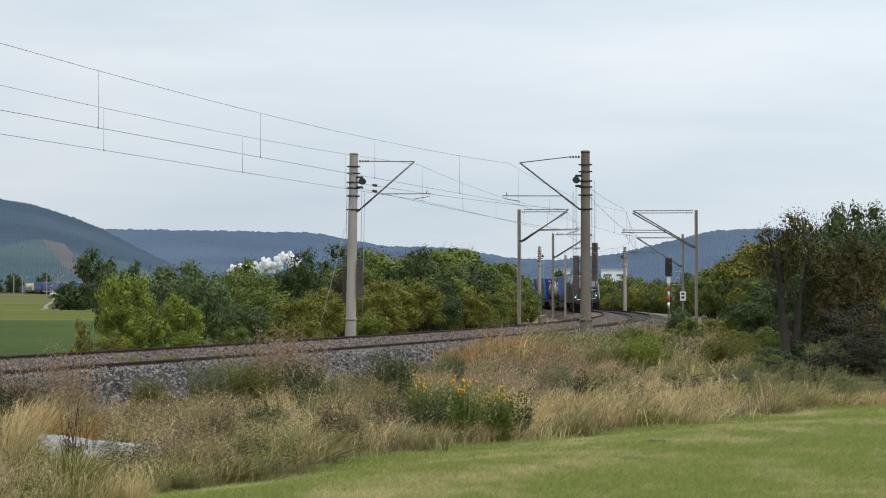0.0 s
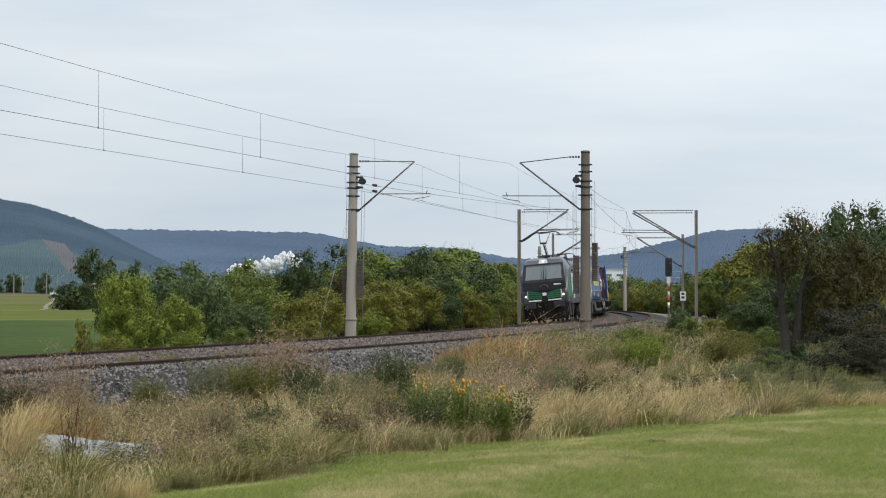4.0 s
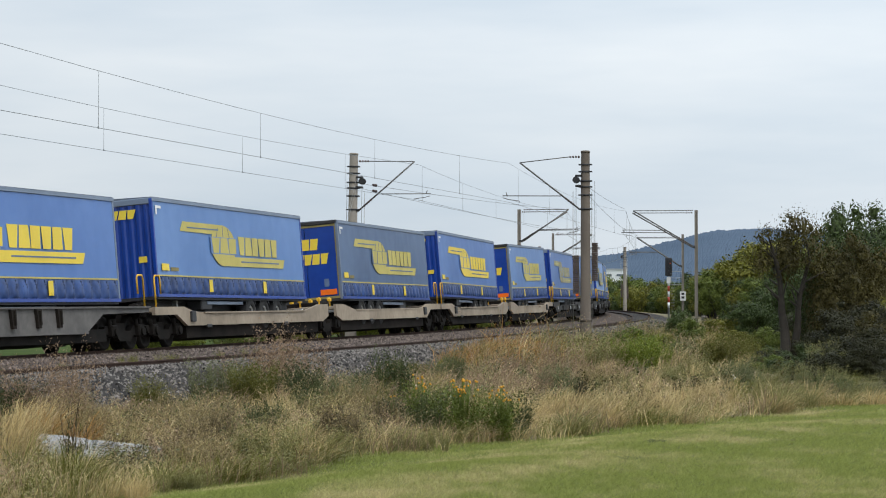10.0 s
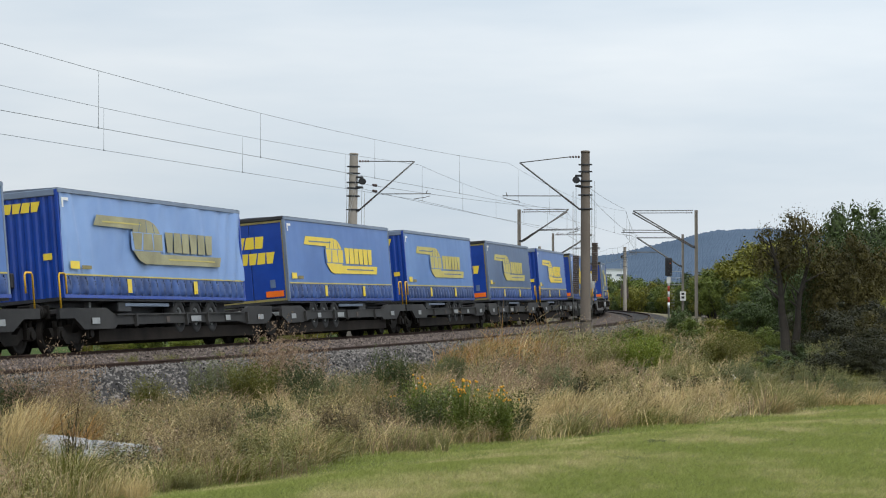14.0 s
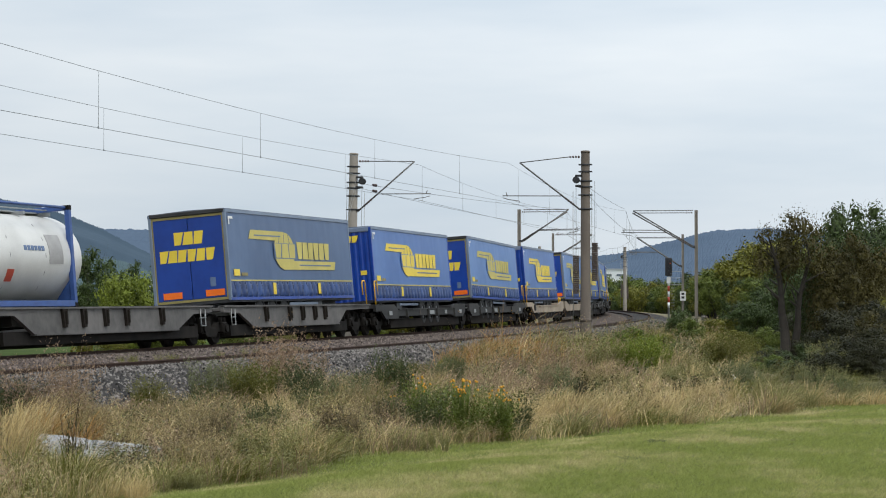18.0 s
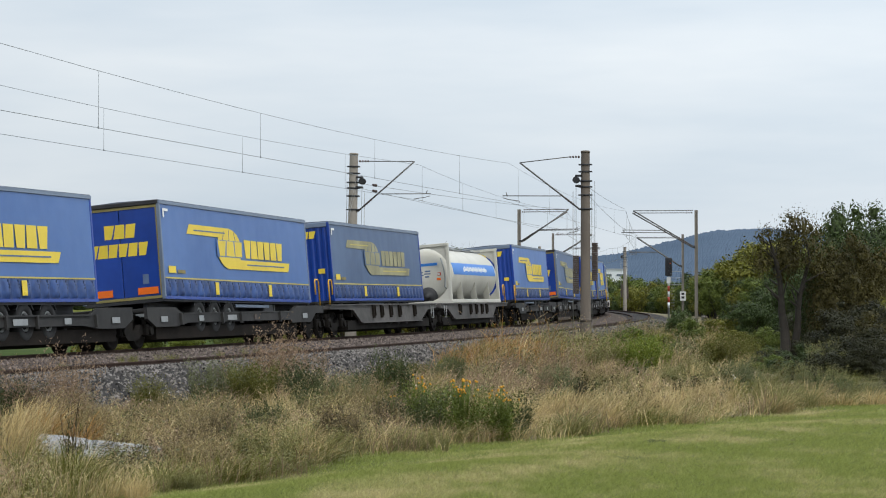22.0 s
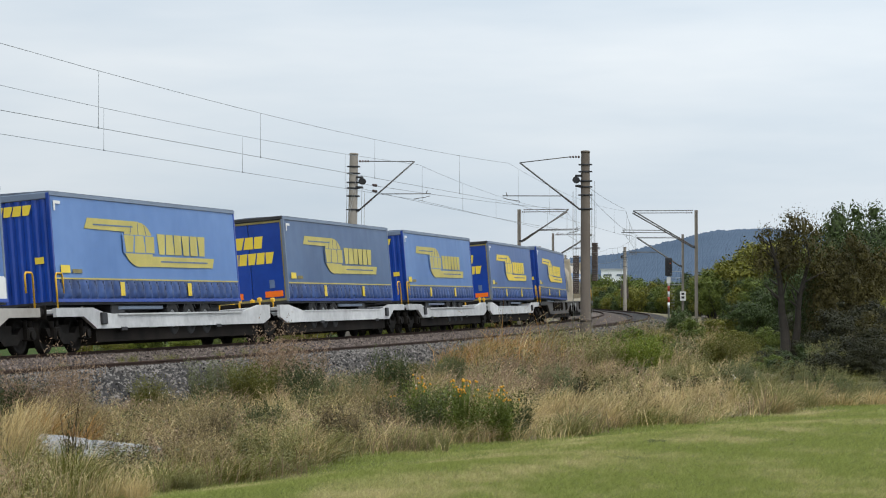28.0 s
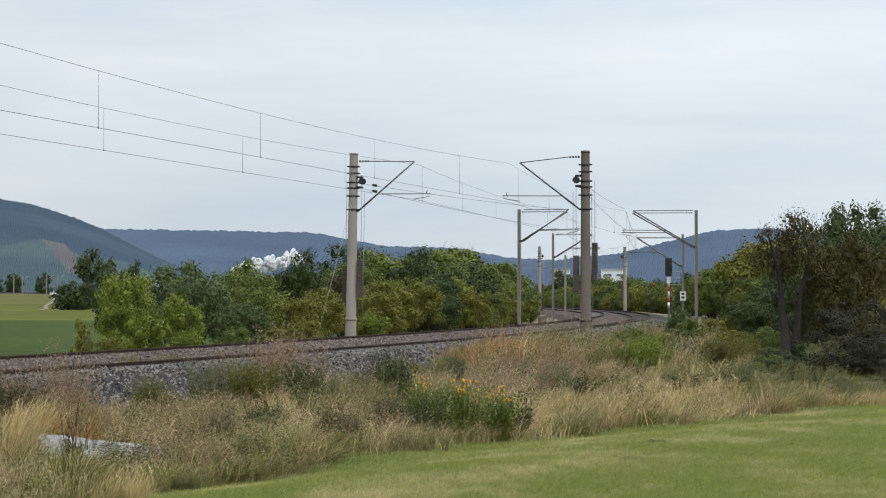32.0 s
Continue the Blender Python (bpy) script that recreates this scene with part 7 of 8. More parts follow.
def tank_container(s, half, R, shell, framing, label, frame_half, dome, boxed=False, band=None, seams=(), blocks=None, ladder=True):
    t = thing("tank_container", label, "tank container", "tank containers of the train")
    zc, top, bot, W = 2.48, 3.83, 1.16, 1.2
    part("barrel", barrel(half, R, zc, dome), shell, t)
    for x in (frame_half, -frame_half):
        end = part("end_frame", Form().box(-0.08, 0.08, -W, -W + 0.13, bot, top, 0.01).box(-0.08, 0.08, W - 0.13, W, bot, top, 0.01).box(-0.08, 0.08, -W + 0.13, W - 0.13, top - 0.13, top, 0.01).box(-0.08, 0.08, -W + 0.13, W - 0.13, bot, bot + 0.16, 0.01)
                   .prism([(-W + 0.12, bot + 0.15), (-W + 0.12, bot + 0.75), (-W + 0.6, bot + 0.15)], "x", -0.04, 0.04).prism([(W - 0.12, bot + 0.15), (W - 0.12, bot + 0.75), (W - 0.6, bot + 0.15)], "x", -0.04, 0.04), framing, t, at=pose(x, 0, 0))
        for sy in (-1, 1):
            for z in (bot, top - 0.12):
                part("corner_casting", Form().box(-0.09, 0.09, -0.08, 0.08, 0, 0.12, 0.01), M_bogie if not boxed else framing, end, at=pose(0, sy * (W - 0.07), z))
        if boxed:
            for sy in (1, -1):
                # a web plate that closes the end frame round the barrel
                pts = []
                for i in range(13):
                    a = radians(-90 + 15 * i)
                    pts.append((sy * (R + 0.0) * math.cos(a) * 1.0, zc + (R + 0.0) * math.sin(a)))
                rim = [(sy * (W - 0.02), top - 0.05), (sy * (W - 0.02), bot + 0.05)]
                part("end_web", Form().loft([[(q, y, z) for y, z in pts + [(0, top - 0.02)] + rim + [(0, bot + 0.02)]] for q in (-0.02, 0.02)]), framing, end)
    for sy in (-1, 1):
        part("bottom_rail", Form().box(-frame_half, frame_half, sy * W - (0.1 if sy > 0 else 0), sy * W + (0.1 if sy < 0 else 0), bot + 0.02, bot + 0.17, 0.01), framing, t)
        if not boxed:
            part("top_rail", Form().pipe([(frame_half, sy * (W - 0.1), top - 0.06), (-frame_half, sy * (W - 0.1), top - 0.06)], 0.04), framing, t)
    part("walkway", Form().box(-half + 0.3, half - 0.3, -0.28, 0.28, zc + R + 0.03, zc + R + 0.07).box(-half + 0.3, half - 0.3, 0.55, 0.58, top - 0.1, top - 0.07), M_steel, t, label="grated roof walkway")
    for x in [(-half + 0.5) + (2 * half - 1.0) * i / 4 for i in range(5)]:
        part("walkway_bracket", Form().box(-0.04, 0.04, -0.45, 0.6, zc + R - 0.06, zc + R + 0.035), M_steel, t, at=pose(x, 0, 0))
    part("manhole", Form().lathe([(0, 0.28), (0.16, 0.28), (0.2, 0.22), (0.2, 0.0)], 16, "z", True, (0, 0, zc + R - 0.04)), M_steel, t)
    for x in seams:
        part("seam", on_tank(R, zc, x - 0.012, x + 0.012, -88, 88, 0.008), M_seam, t)
    if boxed:
        for x in (-half * 0.62, 0.0, half * 0.62):
            part("saddle", Form().prism([(x - 0.05, bot + 0.15), (x + 0.05, bot + 0.15), (x + 0.28, zc - 0.35), (x + 0.2, zc - 0.35)], "y", W - 0.3, W - 0.02), framing, t)
    if band:
        part("band", on_tank(R, zc, -half + 0.25, half - 0.1, -2, 24), band, t, label="blue painted band")
        for i in range(17):
            q = -half * 0.55 + half * 1.1 * i / 17
            part("band_block", on_tank(R, zc, q, q + half * 0.05, 7 - 2 * (i % 3 == 1), 14 + 3 * (i % 2), 0.012), M_white, t)
    if blocks:
        for name_, u0, u1, a0, a1, m in blocks:
            part(name_, on_tank(R, zc, u0, u1, a0, a1, 0.012 if m is not M_white else 0.016), m, t)
    # the leading head: notices, hose, outlet
    xh = half + dome
    for y, z, w_, h_, m in ((0.1, 2.95, 0.46, 0.06, band or M_maroon), (0.12, 2.66, 0.12, 0.035, M_logo_ink), (0.1, 2.55, 0.14, 0.025, M_logo_ink), (-0.22, 2.62, 0.12, 0.03, M_logo_ink), (-0.2, 2.5, 0.13, 0.025, M_logo_ink), (0.08, 2.42, 0.10, 0.03, M_logo_ink), (0.62, 2.5, 0.08, 0.07, M_red), (0.6, 2.5, 0.05, 0.04, M_white), (0.58, 2.28, 0.09, 0.05, M_orange)):
        r2 = min(0.97, math.hypot(y, z - zc) / R)
        xs = half + dome * math.sqrt(1 - r2 * r2)
        part("notice", Form().box(xs - 0.12, xs + 0.012, y - w_, y + w_, z - h_, z + h_), m, t, label="small painted notice")
    if boxed:
        part("outlet", Form().lathe([(0, 0.42), (0.25, 0.40), (0.3, 0.3), (0.3, 0.1), (0.5, 0.1), (0.5, 0.0)], 18, "x", True, (half + dome * 0.35, 0.05, 1.55)), M_dark, t, label="dark discharge outlet")
        part("hose", Form().pipe([(half + 0.35, 0.75, 3.2), (half + 0.38, 0.85, 2.8), (half + 0.38, 0.9, 2.3), (half + 0.4, 0.85, 1.9), (half + 0.4, 0.95, 1.8)], 0.03), M_steel, t)
        lad, lx = -0.95, frame_half + 0.04
    else:
        lad, lx = 0.0, 0.0
    if ladder:
        if boxed:
            f = Form().box(lx, lx + 0.03, lad - 0.2, lad - 0.16, 1.2, 3.75).box(lx, lx + 0.03, lad + 0.16, lad + 0.2, 1.2, 3.75)
            for i in range(9):
                f.box(lx, lx + 0.03, lad - 0.16, lad + 0.16, 1.4 + 0.27 * i, 1.43 + 0.27 * i)
        else:
            # on the side, ahead of the leading end frame
            lx = frame_half + 0.75
            f = Form().box(lx - 0.2, lx - 0.16, W, W + 0.03, 1.2, 3.75).box(lx + 0.16, lx + 0.2, W, W + 0.03, 1.2, 3.75)
            for i in range(9):
                f.box(lx - 0.16, lx + 0.16, W, W + 0.03, 1.4 + 0.27 * i, 1.43 + 0.27 * i)
            part("ladder_stay", Form().box(lx - 0.2, lx + 0.2, 0.7, W, 3.66, 3.70).box(lx - 0.2, lx + 0.2, 0.4, W, 1.2, 1.24), M_steel, t)
            part("warning_plate", Form().box(lx - 0.17, lx + 0.17, W + 0.03, W + 0.045, 2.75, 3.05), M_yellow, t, "yellow warning plate")
        part("ladder", f, M_steel if not boxed else M_white, t)
    MOVING.append((t, s, 0.0))
    return t


BASE = "curtain-sided semi-trailer"
CRISP, PALE, SOOT, BLEACH = (M_curtain, M_logo, "bright blue " + BASE + " with crisp yellow emblem"), (M_curtain_pale, M_logo_mid, "pale blue " + BASE + " with dull yellow emblem"), (M_curtain_grey, M_logo_mid, "sooty grey-blue " + BASE + " with dull emblem"), (M_curtain_white, M_logo_faded, "sun-bleached " + BASE + " with rippled faded sides")
DEEP = (M_curtain_deep, M_logo, "deep blue " + BASE + " with crisp yellow emblem")
FADE = (M_curtain, M_logo_faded, "blue " + BASE + " with a badly faded emblem")
SOOTFADE = (M_curtain_grey, M_logo_faded, "grey-blue " + BASE + " with an almost lost emblem")
TRAILERS = [(163.2, "F", CRISP), (197.7, "F", FADE), (215.9, "D", CRISP), (232.2, "F", PALE), (250.3, "D", SOOT), (266.4, "F", CRISP), (284.5, "D", PALE), (300.6, "F", FADE),
            (318.9, "D", CRISP), (335.5, "F", BLEACH), (353.6, "D", CRISP), (369.7, "F", PALE), (387.4, "D", SOOT), (404.5, "F", CRISP), (422.6, "D", CRISP), (457.4, "D", SOOT),
            (474.1, "F", CRISP), (492.3, "D", PALE), (508.5, "F", CRISP), (526.9, "D", PALE), (543.2, "F", CRISP), (561.5, "D", CRISP), (578.0, "F", SOOTFADE), (614.3, "F", CRISP),
            (632.8, "D", SOOTFADE), (649.3, "F", CRISP), (667.6, "D", CRISP), (683.9, "F", SOOT), (702.3, "D", CRISP), (718.6, "F", PALE), (737.1, "D", SOOT), (753.2, "F", PALE), (771.6, "D", DEEP), (788.0, "F", DEEP)]
# how far the front and the rear end stand above the usual height
LIFT = {232.2: (0.18, 0.10), 250.3: (0.12, 0.05), 266.4: (0.20, 0.05), 300.6: (0.10, 0.06), 335.5: (0.15, 0.06), 284.5: (0.03, 0.13), 318.9: (0.08, 0.15), 422.6: (0.10, 0.0), 457.4: (0.08, 0.15), 492.3: (0.15, -0.02),
        526.9: (0.08, 0.03), 561.5: (0.12, -0.02), 632.8: (0.15, 0.0), 667.6: (0.05, 0.18), 788.0: (0.16, 0.0)}
for s, e, (cu, lo, lab) in TRAILERS:
    semi_trailer(s, e, cu, lo, lab, 2.0 if lo is M_logo_faded and cu is M_curtain_white else 0.6, sill=abs(s - 702.3) < 0.1, dz=LIFT.get(s, (0.04, 0.04)))

FLAT, DARKW, TANW, PALEW, WHITEW = (("flat", M_flatwagon, "grey articulated container wagon platform"), ("dark", M_darkwagon, "dark grey articulated pocket wagon platform"), ("pocket", M_tanwagon, "tan articulated pocket wagon platform"),
                                   ("pocket", M_lightwagon, "pale grey articulated pocket wagon platform"), ("pocket", M_whitewagon, "white articulated pocket wagon platform"))
PAIRS = [(163.2, FLAT), (198.0, FLAT), (232.2, TANW), (266.4, TANW), (300.6, DARKW), (335.5, DARKW), (369.5, DARKW), (404.4, DARKW), (439.5, FLAT), (474.2, DARKW), (508.6, TANW), (543.0, DARKW), (577.6, FLAT), (614.2, DARKW), (649.4, DARKW), (684.2, PALEW), (718.9, WHITEW), (753.4, WHITEW), (788.0, FLAT)]
for s, (k, paint, lab) in PAIRS:
    wagon(s + 7.7, k, paint, lab + ", leading half", True, False)
    wagon(s + 25.1, k, paint, lab + ", trailing half", False, True)

tank_container(183.3, 4.0, 1.17, M_tankwhite, M_maroon, "white tank container in a maroon frame with painted notices", 3.05, 0.55, seams=(-2.4, -1.5, -0.6, 0.3, 1.2, 2.1),
               blocks=[("emblem_field", -2.0, 1.55, 4, 24, M_maroon)] + [("emblem_block", 1.35 - 0.42 * i - 0.34, 1.35 - 0.42 * i, 9, 19, M_white) for i in range(8)] + [("orange_panel", 1.75, 2.25, -24, -10, M_orange)])
white_tank = MOVING[-1][0]
M_spray = mat("teal_grey_spray_paint", (0.20, 0.29, 0.30), 0.6, var=0.4, scale=1.5, col2=(0.38, 0.42, 0.42))
spray_rs = random.Random(4)
for i in range(13):
    part("paint_stroke", scrawl(1.17, 2.48, 1.2 - 0.27 * i + spray_rs.uniform(-0.1, 0.1), spray_rs.uniform(-46, -34), spray_rs.uniform(-20, -4), spray_rs.choice((-0.4, 0.3, 0.45, -0.2)), spray_rs.uniform(0.05, 0.16)), M_spray if i % 3 else M_seam, white_tank, "sprayed teal-grey stroke")
tank_container(192.1, 3.15, 1.16, M_tankgrey, M_black, "dark grey tank container in a black frame", 3.25, 0.35, seams=(-1.6, 0.0, 1.6), ladder=False,
               blocks=[("emblem_block", 2.6 - 0.68 * i - 0.42, 2.6 - 0.68 * i, -14, 14, M_black) for i in range(6)] + [("orange_panel", 0.6, 1.1, -34, -22, M_orange)])
tank_container(443.1, 3.5, 1.17, M_tankwhite, M_bluepaint, "white tank container in a blue end frame", 2.95, 0.5, seams=(-1.4, 0.6),
               blocks=[("emblem_block", -0.2 - 0.2 * i - 0.14, -0.2 - 0.2 * i, 6, 12, M_logo_ink) for i in range(6)] + [("red_panel", 0.35, 0.7, -34, -18, M_red), ("notice_panel", -2.4, -1.6, -10, 28, M_seam)])
tank_container(603.8, 5.4, 1.2, M_ivory, M_ivory, "ivory tank container with a bright blue band", 6.03, 0.35, True, M_band)
tank_container(812.5, 5.4, 1.2, M_cream, M_cream, "weathered cream tank container with a dull blue band", 6.03, 0.35, True, M_band_dull)

# -------- the locomotive
M_loco = mat("anthracite_loco_paint", (0.038, 0.042, 0.051), 0.30, 0.1, var=0.3, scale=0.5, col2=(0.066, 0.067, 0.073), bump=0.03)
M_loco_low = mat("dusty_anthracite", (0.052, 0.050, 0.049), 0.6, var=0.25, scale=0.8, col2=(0.088, 0.083, 0.079), spec=0.3)
M_loco_black = mat("black_nose_paint", (0.006, 0.007, 0.010), 0.45, var=0.2, spec=0.3)
M_loco_green = mat("green_loco_paint", (0.018, 0.155, 0.065), 0.4, var=0.15, scale=0.6, col2=(0.03, 0.20, 0.09))
M_loco_roof = mat("grey_roof_paint", (0.16, 0.165, 0.17), 0.6, var=0.2)
M_glass = mat("windscreen_glass", (0.115, 0.13, 0.135), 0.06, var=0.1, spec=0.7)
M_heart = mat("dull_red_line", (0.15, 0.05, 0.045), 0.5, var=0.15)
M_lamp = glow("headlamp_light", (1.0, 0.88, 0.66), 1.6)
M_lampbox = mat("headlamp_housing", (0.45, 0.46, 0.46), 0.25, 0.3, var=0.2)


def loco_ring(x, hw, zb, zs, zt, hs):
    """One cross-section: bottom, side, shoulder and roof."""
    half = [(hw - 0.06, zb), (hw, zb + 0.08), (hw, zs), (hw - 0.08, zs + 0.10 * (zt - zs)), (hs, zt - 0.08), (hs - 0.18, zt)]
    return [(x, y, z) for y, z in half] + [(x, -y, z) for y, z in reversed(half)]


loco = thing("locomotive", "anthracite and green electric locomotive with raised pantograph and lit headlamps", "locomotive")
st = [(9.16, 1.30, 1.12, 1.55, 1.95, 1.22), (9.12, 1.36, 1.10, 1.75, 2.28, 1.24), (8.98, 1.42, 1.08, 2.0, 2.55, 1.28), (8.62, 1.46, 1.06, 2.55, 3.22, 1.26), (8.36, 1.475, 1.05, 2.9, 3.60, 1.22), (8.0, 1.485, 1.05, 3.1, 3.82, 1.16), (7.3, 1.49, 1.05, 3.25, 3.95, 1.12), (6.6, 1.49, 1.05, 3.30, 3.98, 1.10), (6.2, 1.49, 1.05, 3.32, 3.78, 1.22)]
part("body", Form().loft([loco_ring(*q) for q in st] + [loco_ring(-q[0], *q[1:]) for q in reversed(st)]), M_loco, loco)
LU = lambda u: 9.49 - u


def loco_plate(name, pts, m, y=1.494, t=0.004, label=""):
    return part(name, Form().loft([[(LU(u), y, z) for u, z in pts], [(LU(u), y + t, z) for u, z in pts]]), m, loco, label)


loco_plate("side_green", [(1.35, 1.40), (1.35, 2.12), (1.75, 2.55), (6.45, 2.55), (7.25, 1.56), (17.6, 1.56), (17.6, 1.40)], M_loco_green, label="green side stripe")
loco_plate("side_grey_field", [(3.0, 1.40), (3.75, 2.32), (6.2, 2.32), (6.95, 1.44), (6.95, 1.40)], M_loco, 1.499)
loco_plate("sill_band", [(1.2, 1.06), (1.2, 1.37), (17.8, 1.37), (17.8, 1.06)], M_loco_low)
part("side_green", Form().loft([[(8.22, 1.488, 1.40), (8.95, 1.428, 1.40), (8.95, 1.43, 2.12), (8.22, 1.488, 2.12)], [(8.22, 1.496, 1.40), (8.95, 1.436, 1.40), (8.95, 1.438, 2.12), (8.22, 1.496, 2.12)]]), M_loco_green, loco)
# white emblem of plain shapes on the side
loco_plate("emblem", [(3.95, 1.92), (4.25, 2.20), (4.25, 1.64)], M_white, 1.504)
for u in (4.3, 4.52, 4.74):
    loco_plate("emblem", [(u, 1.64), (u, 2.20), (u + 0.16, 2.20), (u + 0.16, 1.64)], M_white, 1.504)
writing("WE LOVE TO CONNECT", 0.47, M_white, loco, Matrix.Translation((LU(6.85), 1.497, 2.86)) @ Matrix.Rotation(radians(90), 4, "X") @ Matrix.Rotation(radians(180), 4, "Y"), 0.008, "slogan", 0.95)
pulse = [(9.3, 2.12), (11.2, 2.12), (11.35, 2.3), (11.5, 2.0), (11.65, 2.55), (11.8, 1.9), (11.95, 2.12), (12.9, 2.12), (13.1, 2.95), (13.25, 1.75), (13.4, 2.12), (14.6, 2.12), (14.8, 2.75), (14.95, 1.85), (15.1, 2.12), (16.4, 2.12)]
for a, b in zip(pulse[:-1], pulse[1:]):
    part("pulse_line", Form().tube((LU(a[0]), 1.497, a[1]), (LU(b[0]), 1.497, b[1]), 0.014, n=5), M_heart, loco)
for z in (2.10, 2.18):
    loco_plate("white_line", [(8.9, z), (8.9, z + 0.03), (10.9, z + 0.03), (10.9, z)], M_white, 1.5)
ring_pts = [(7.55 + 0.42 * math.cos(radians(a)), 2.28 + 0.42 * math.sin(radians(a))) for a in range(20, 201, 15)]
part("red_arc", Form().pipe([(LU(u), 1.497, z) for u, z in ring_pts], 0.03), M_heart, loco)
for i in range(6):
    loco_plate("small_block", [(7.0 + 0.17 * i, 2.02), (7.0 + 0.17 * i, 2.17), (7.12 + 0.17 * i, 2.17), (7.12 + 0.17 * i, 2.02)], M_white, 1.5)
for u, w_ in ((2.2, 0.1), (5.6, 0.14), (8.3, 0.14), (8.9, 0.10), (9.7, 0.8), (12.0, 0.1), (12.5, 0.14), (14.8, 0.12)):
    loco_plate("sill_fitting", [(u, 1.16), (u, 1.28), (u + w_, 1.28), (u + w_, 1.16)], M_black if w_ < 0.5 else M_white, 1.5)
for u in (2.32, 8.35, 12.55, 17.0):
    part("marker_lamp", Form().lathe([(0, 0.06), (0.03, 0.05), (0.03, 0)], 10, "y", True, (LU(u), 1.5, 1.22)), M_white, loco)
# cab doors with windows and handrails, both ends
for u, sg in ((2.2, 1), (16.1, -1)):
    door = loco_plate("cab_door", [(u, 1.32), (u, 3.25), (u + 0.72, 3.25), (u + 0.72, 1.32)], M_loco_green if sg > 0 else M_loco, 1.503)
    if sg > 0:
        loco_plate("cab_door", [(u, 2.56), (u, 3.25), (u + 0.72, 3.25), (u + 0.72, 2.56)], M_loco, 1.508)
    w = loco_plate("door_window", [(u + 0.12, 2.58), (u + 0.12, 3.18), (u + 0.6, 3.18), (u + 0.6, 2.58)], M_lampbox, 1.513)
    for q in (u - 0.03, u + 0.85):
        part("handrail", Form().pipe([(LU(q), 1.5, 2.85), (LU(q), 1.57, 2.85), (LU(q), 1.57, 1.34), (LU(q), 1.5, 1.34)], 0.022), M_white, loco)
    ladder = Form()
    for z in (0.35, 0.62, 0.9):
        ladder.box(LU(u + 0.66), LU(u + 0.1), 1.36, 1.48, z, z + 0.03)
    ladder.box(LU(u + 0.70), LU(u + 0.66), 1.4, 1.46, 0.33, 1.06).box(LU(u + 0.1), LU(u + 0.06), 1.4, 1.46, 0.33, 1.06)
    part("step_ladder", ladder, M_dark, loco)
    part("mirror_camera", Form().box(LU(u + 1.0), LU(u + 0.88), 1.49, 1.6, 3.0, 3.14, 0.02), M_black, loco)
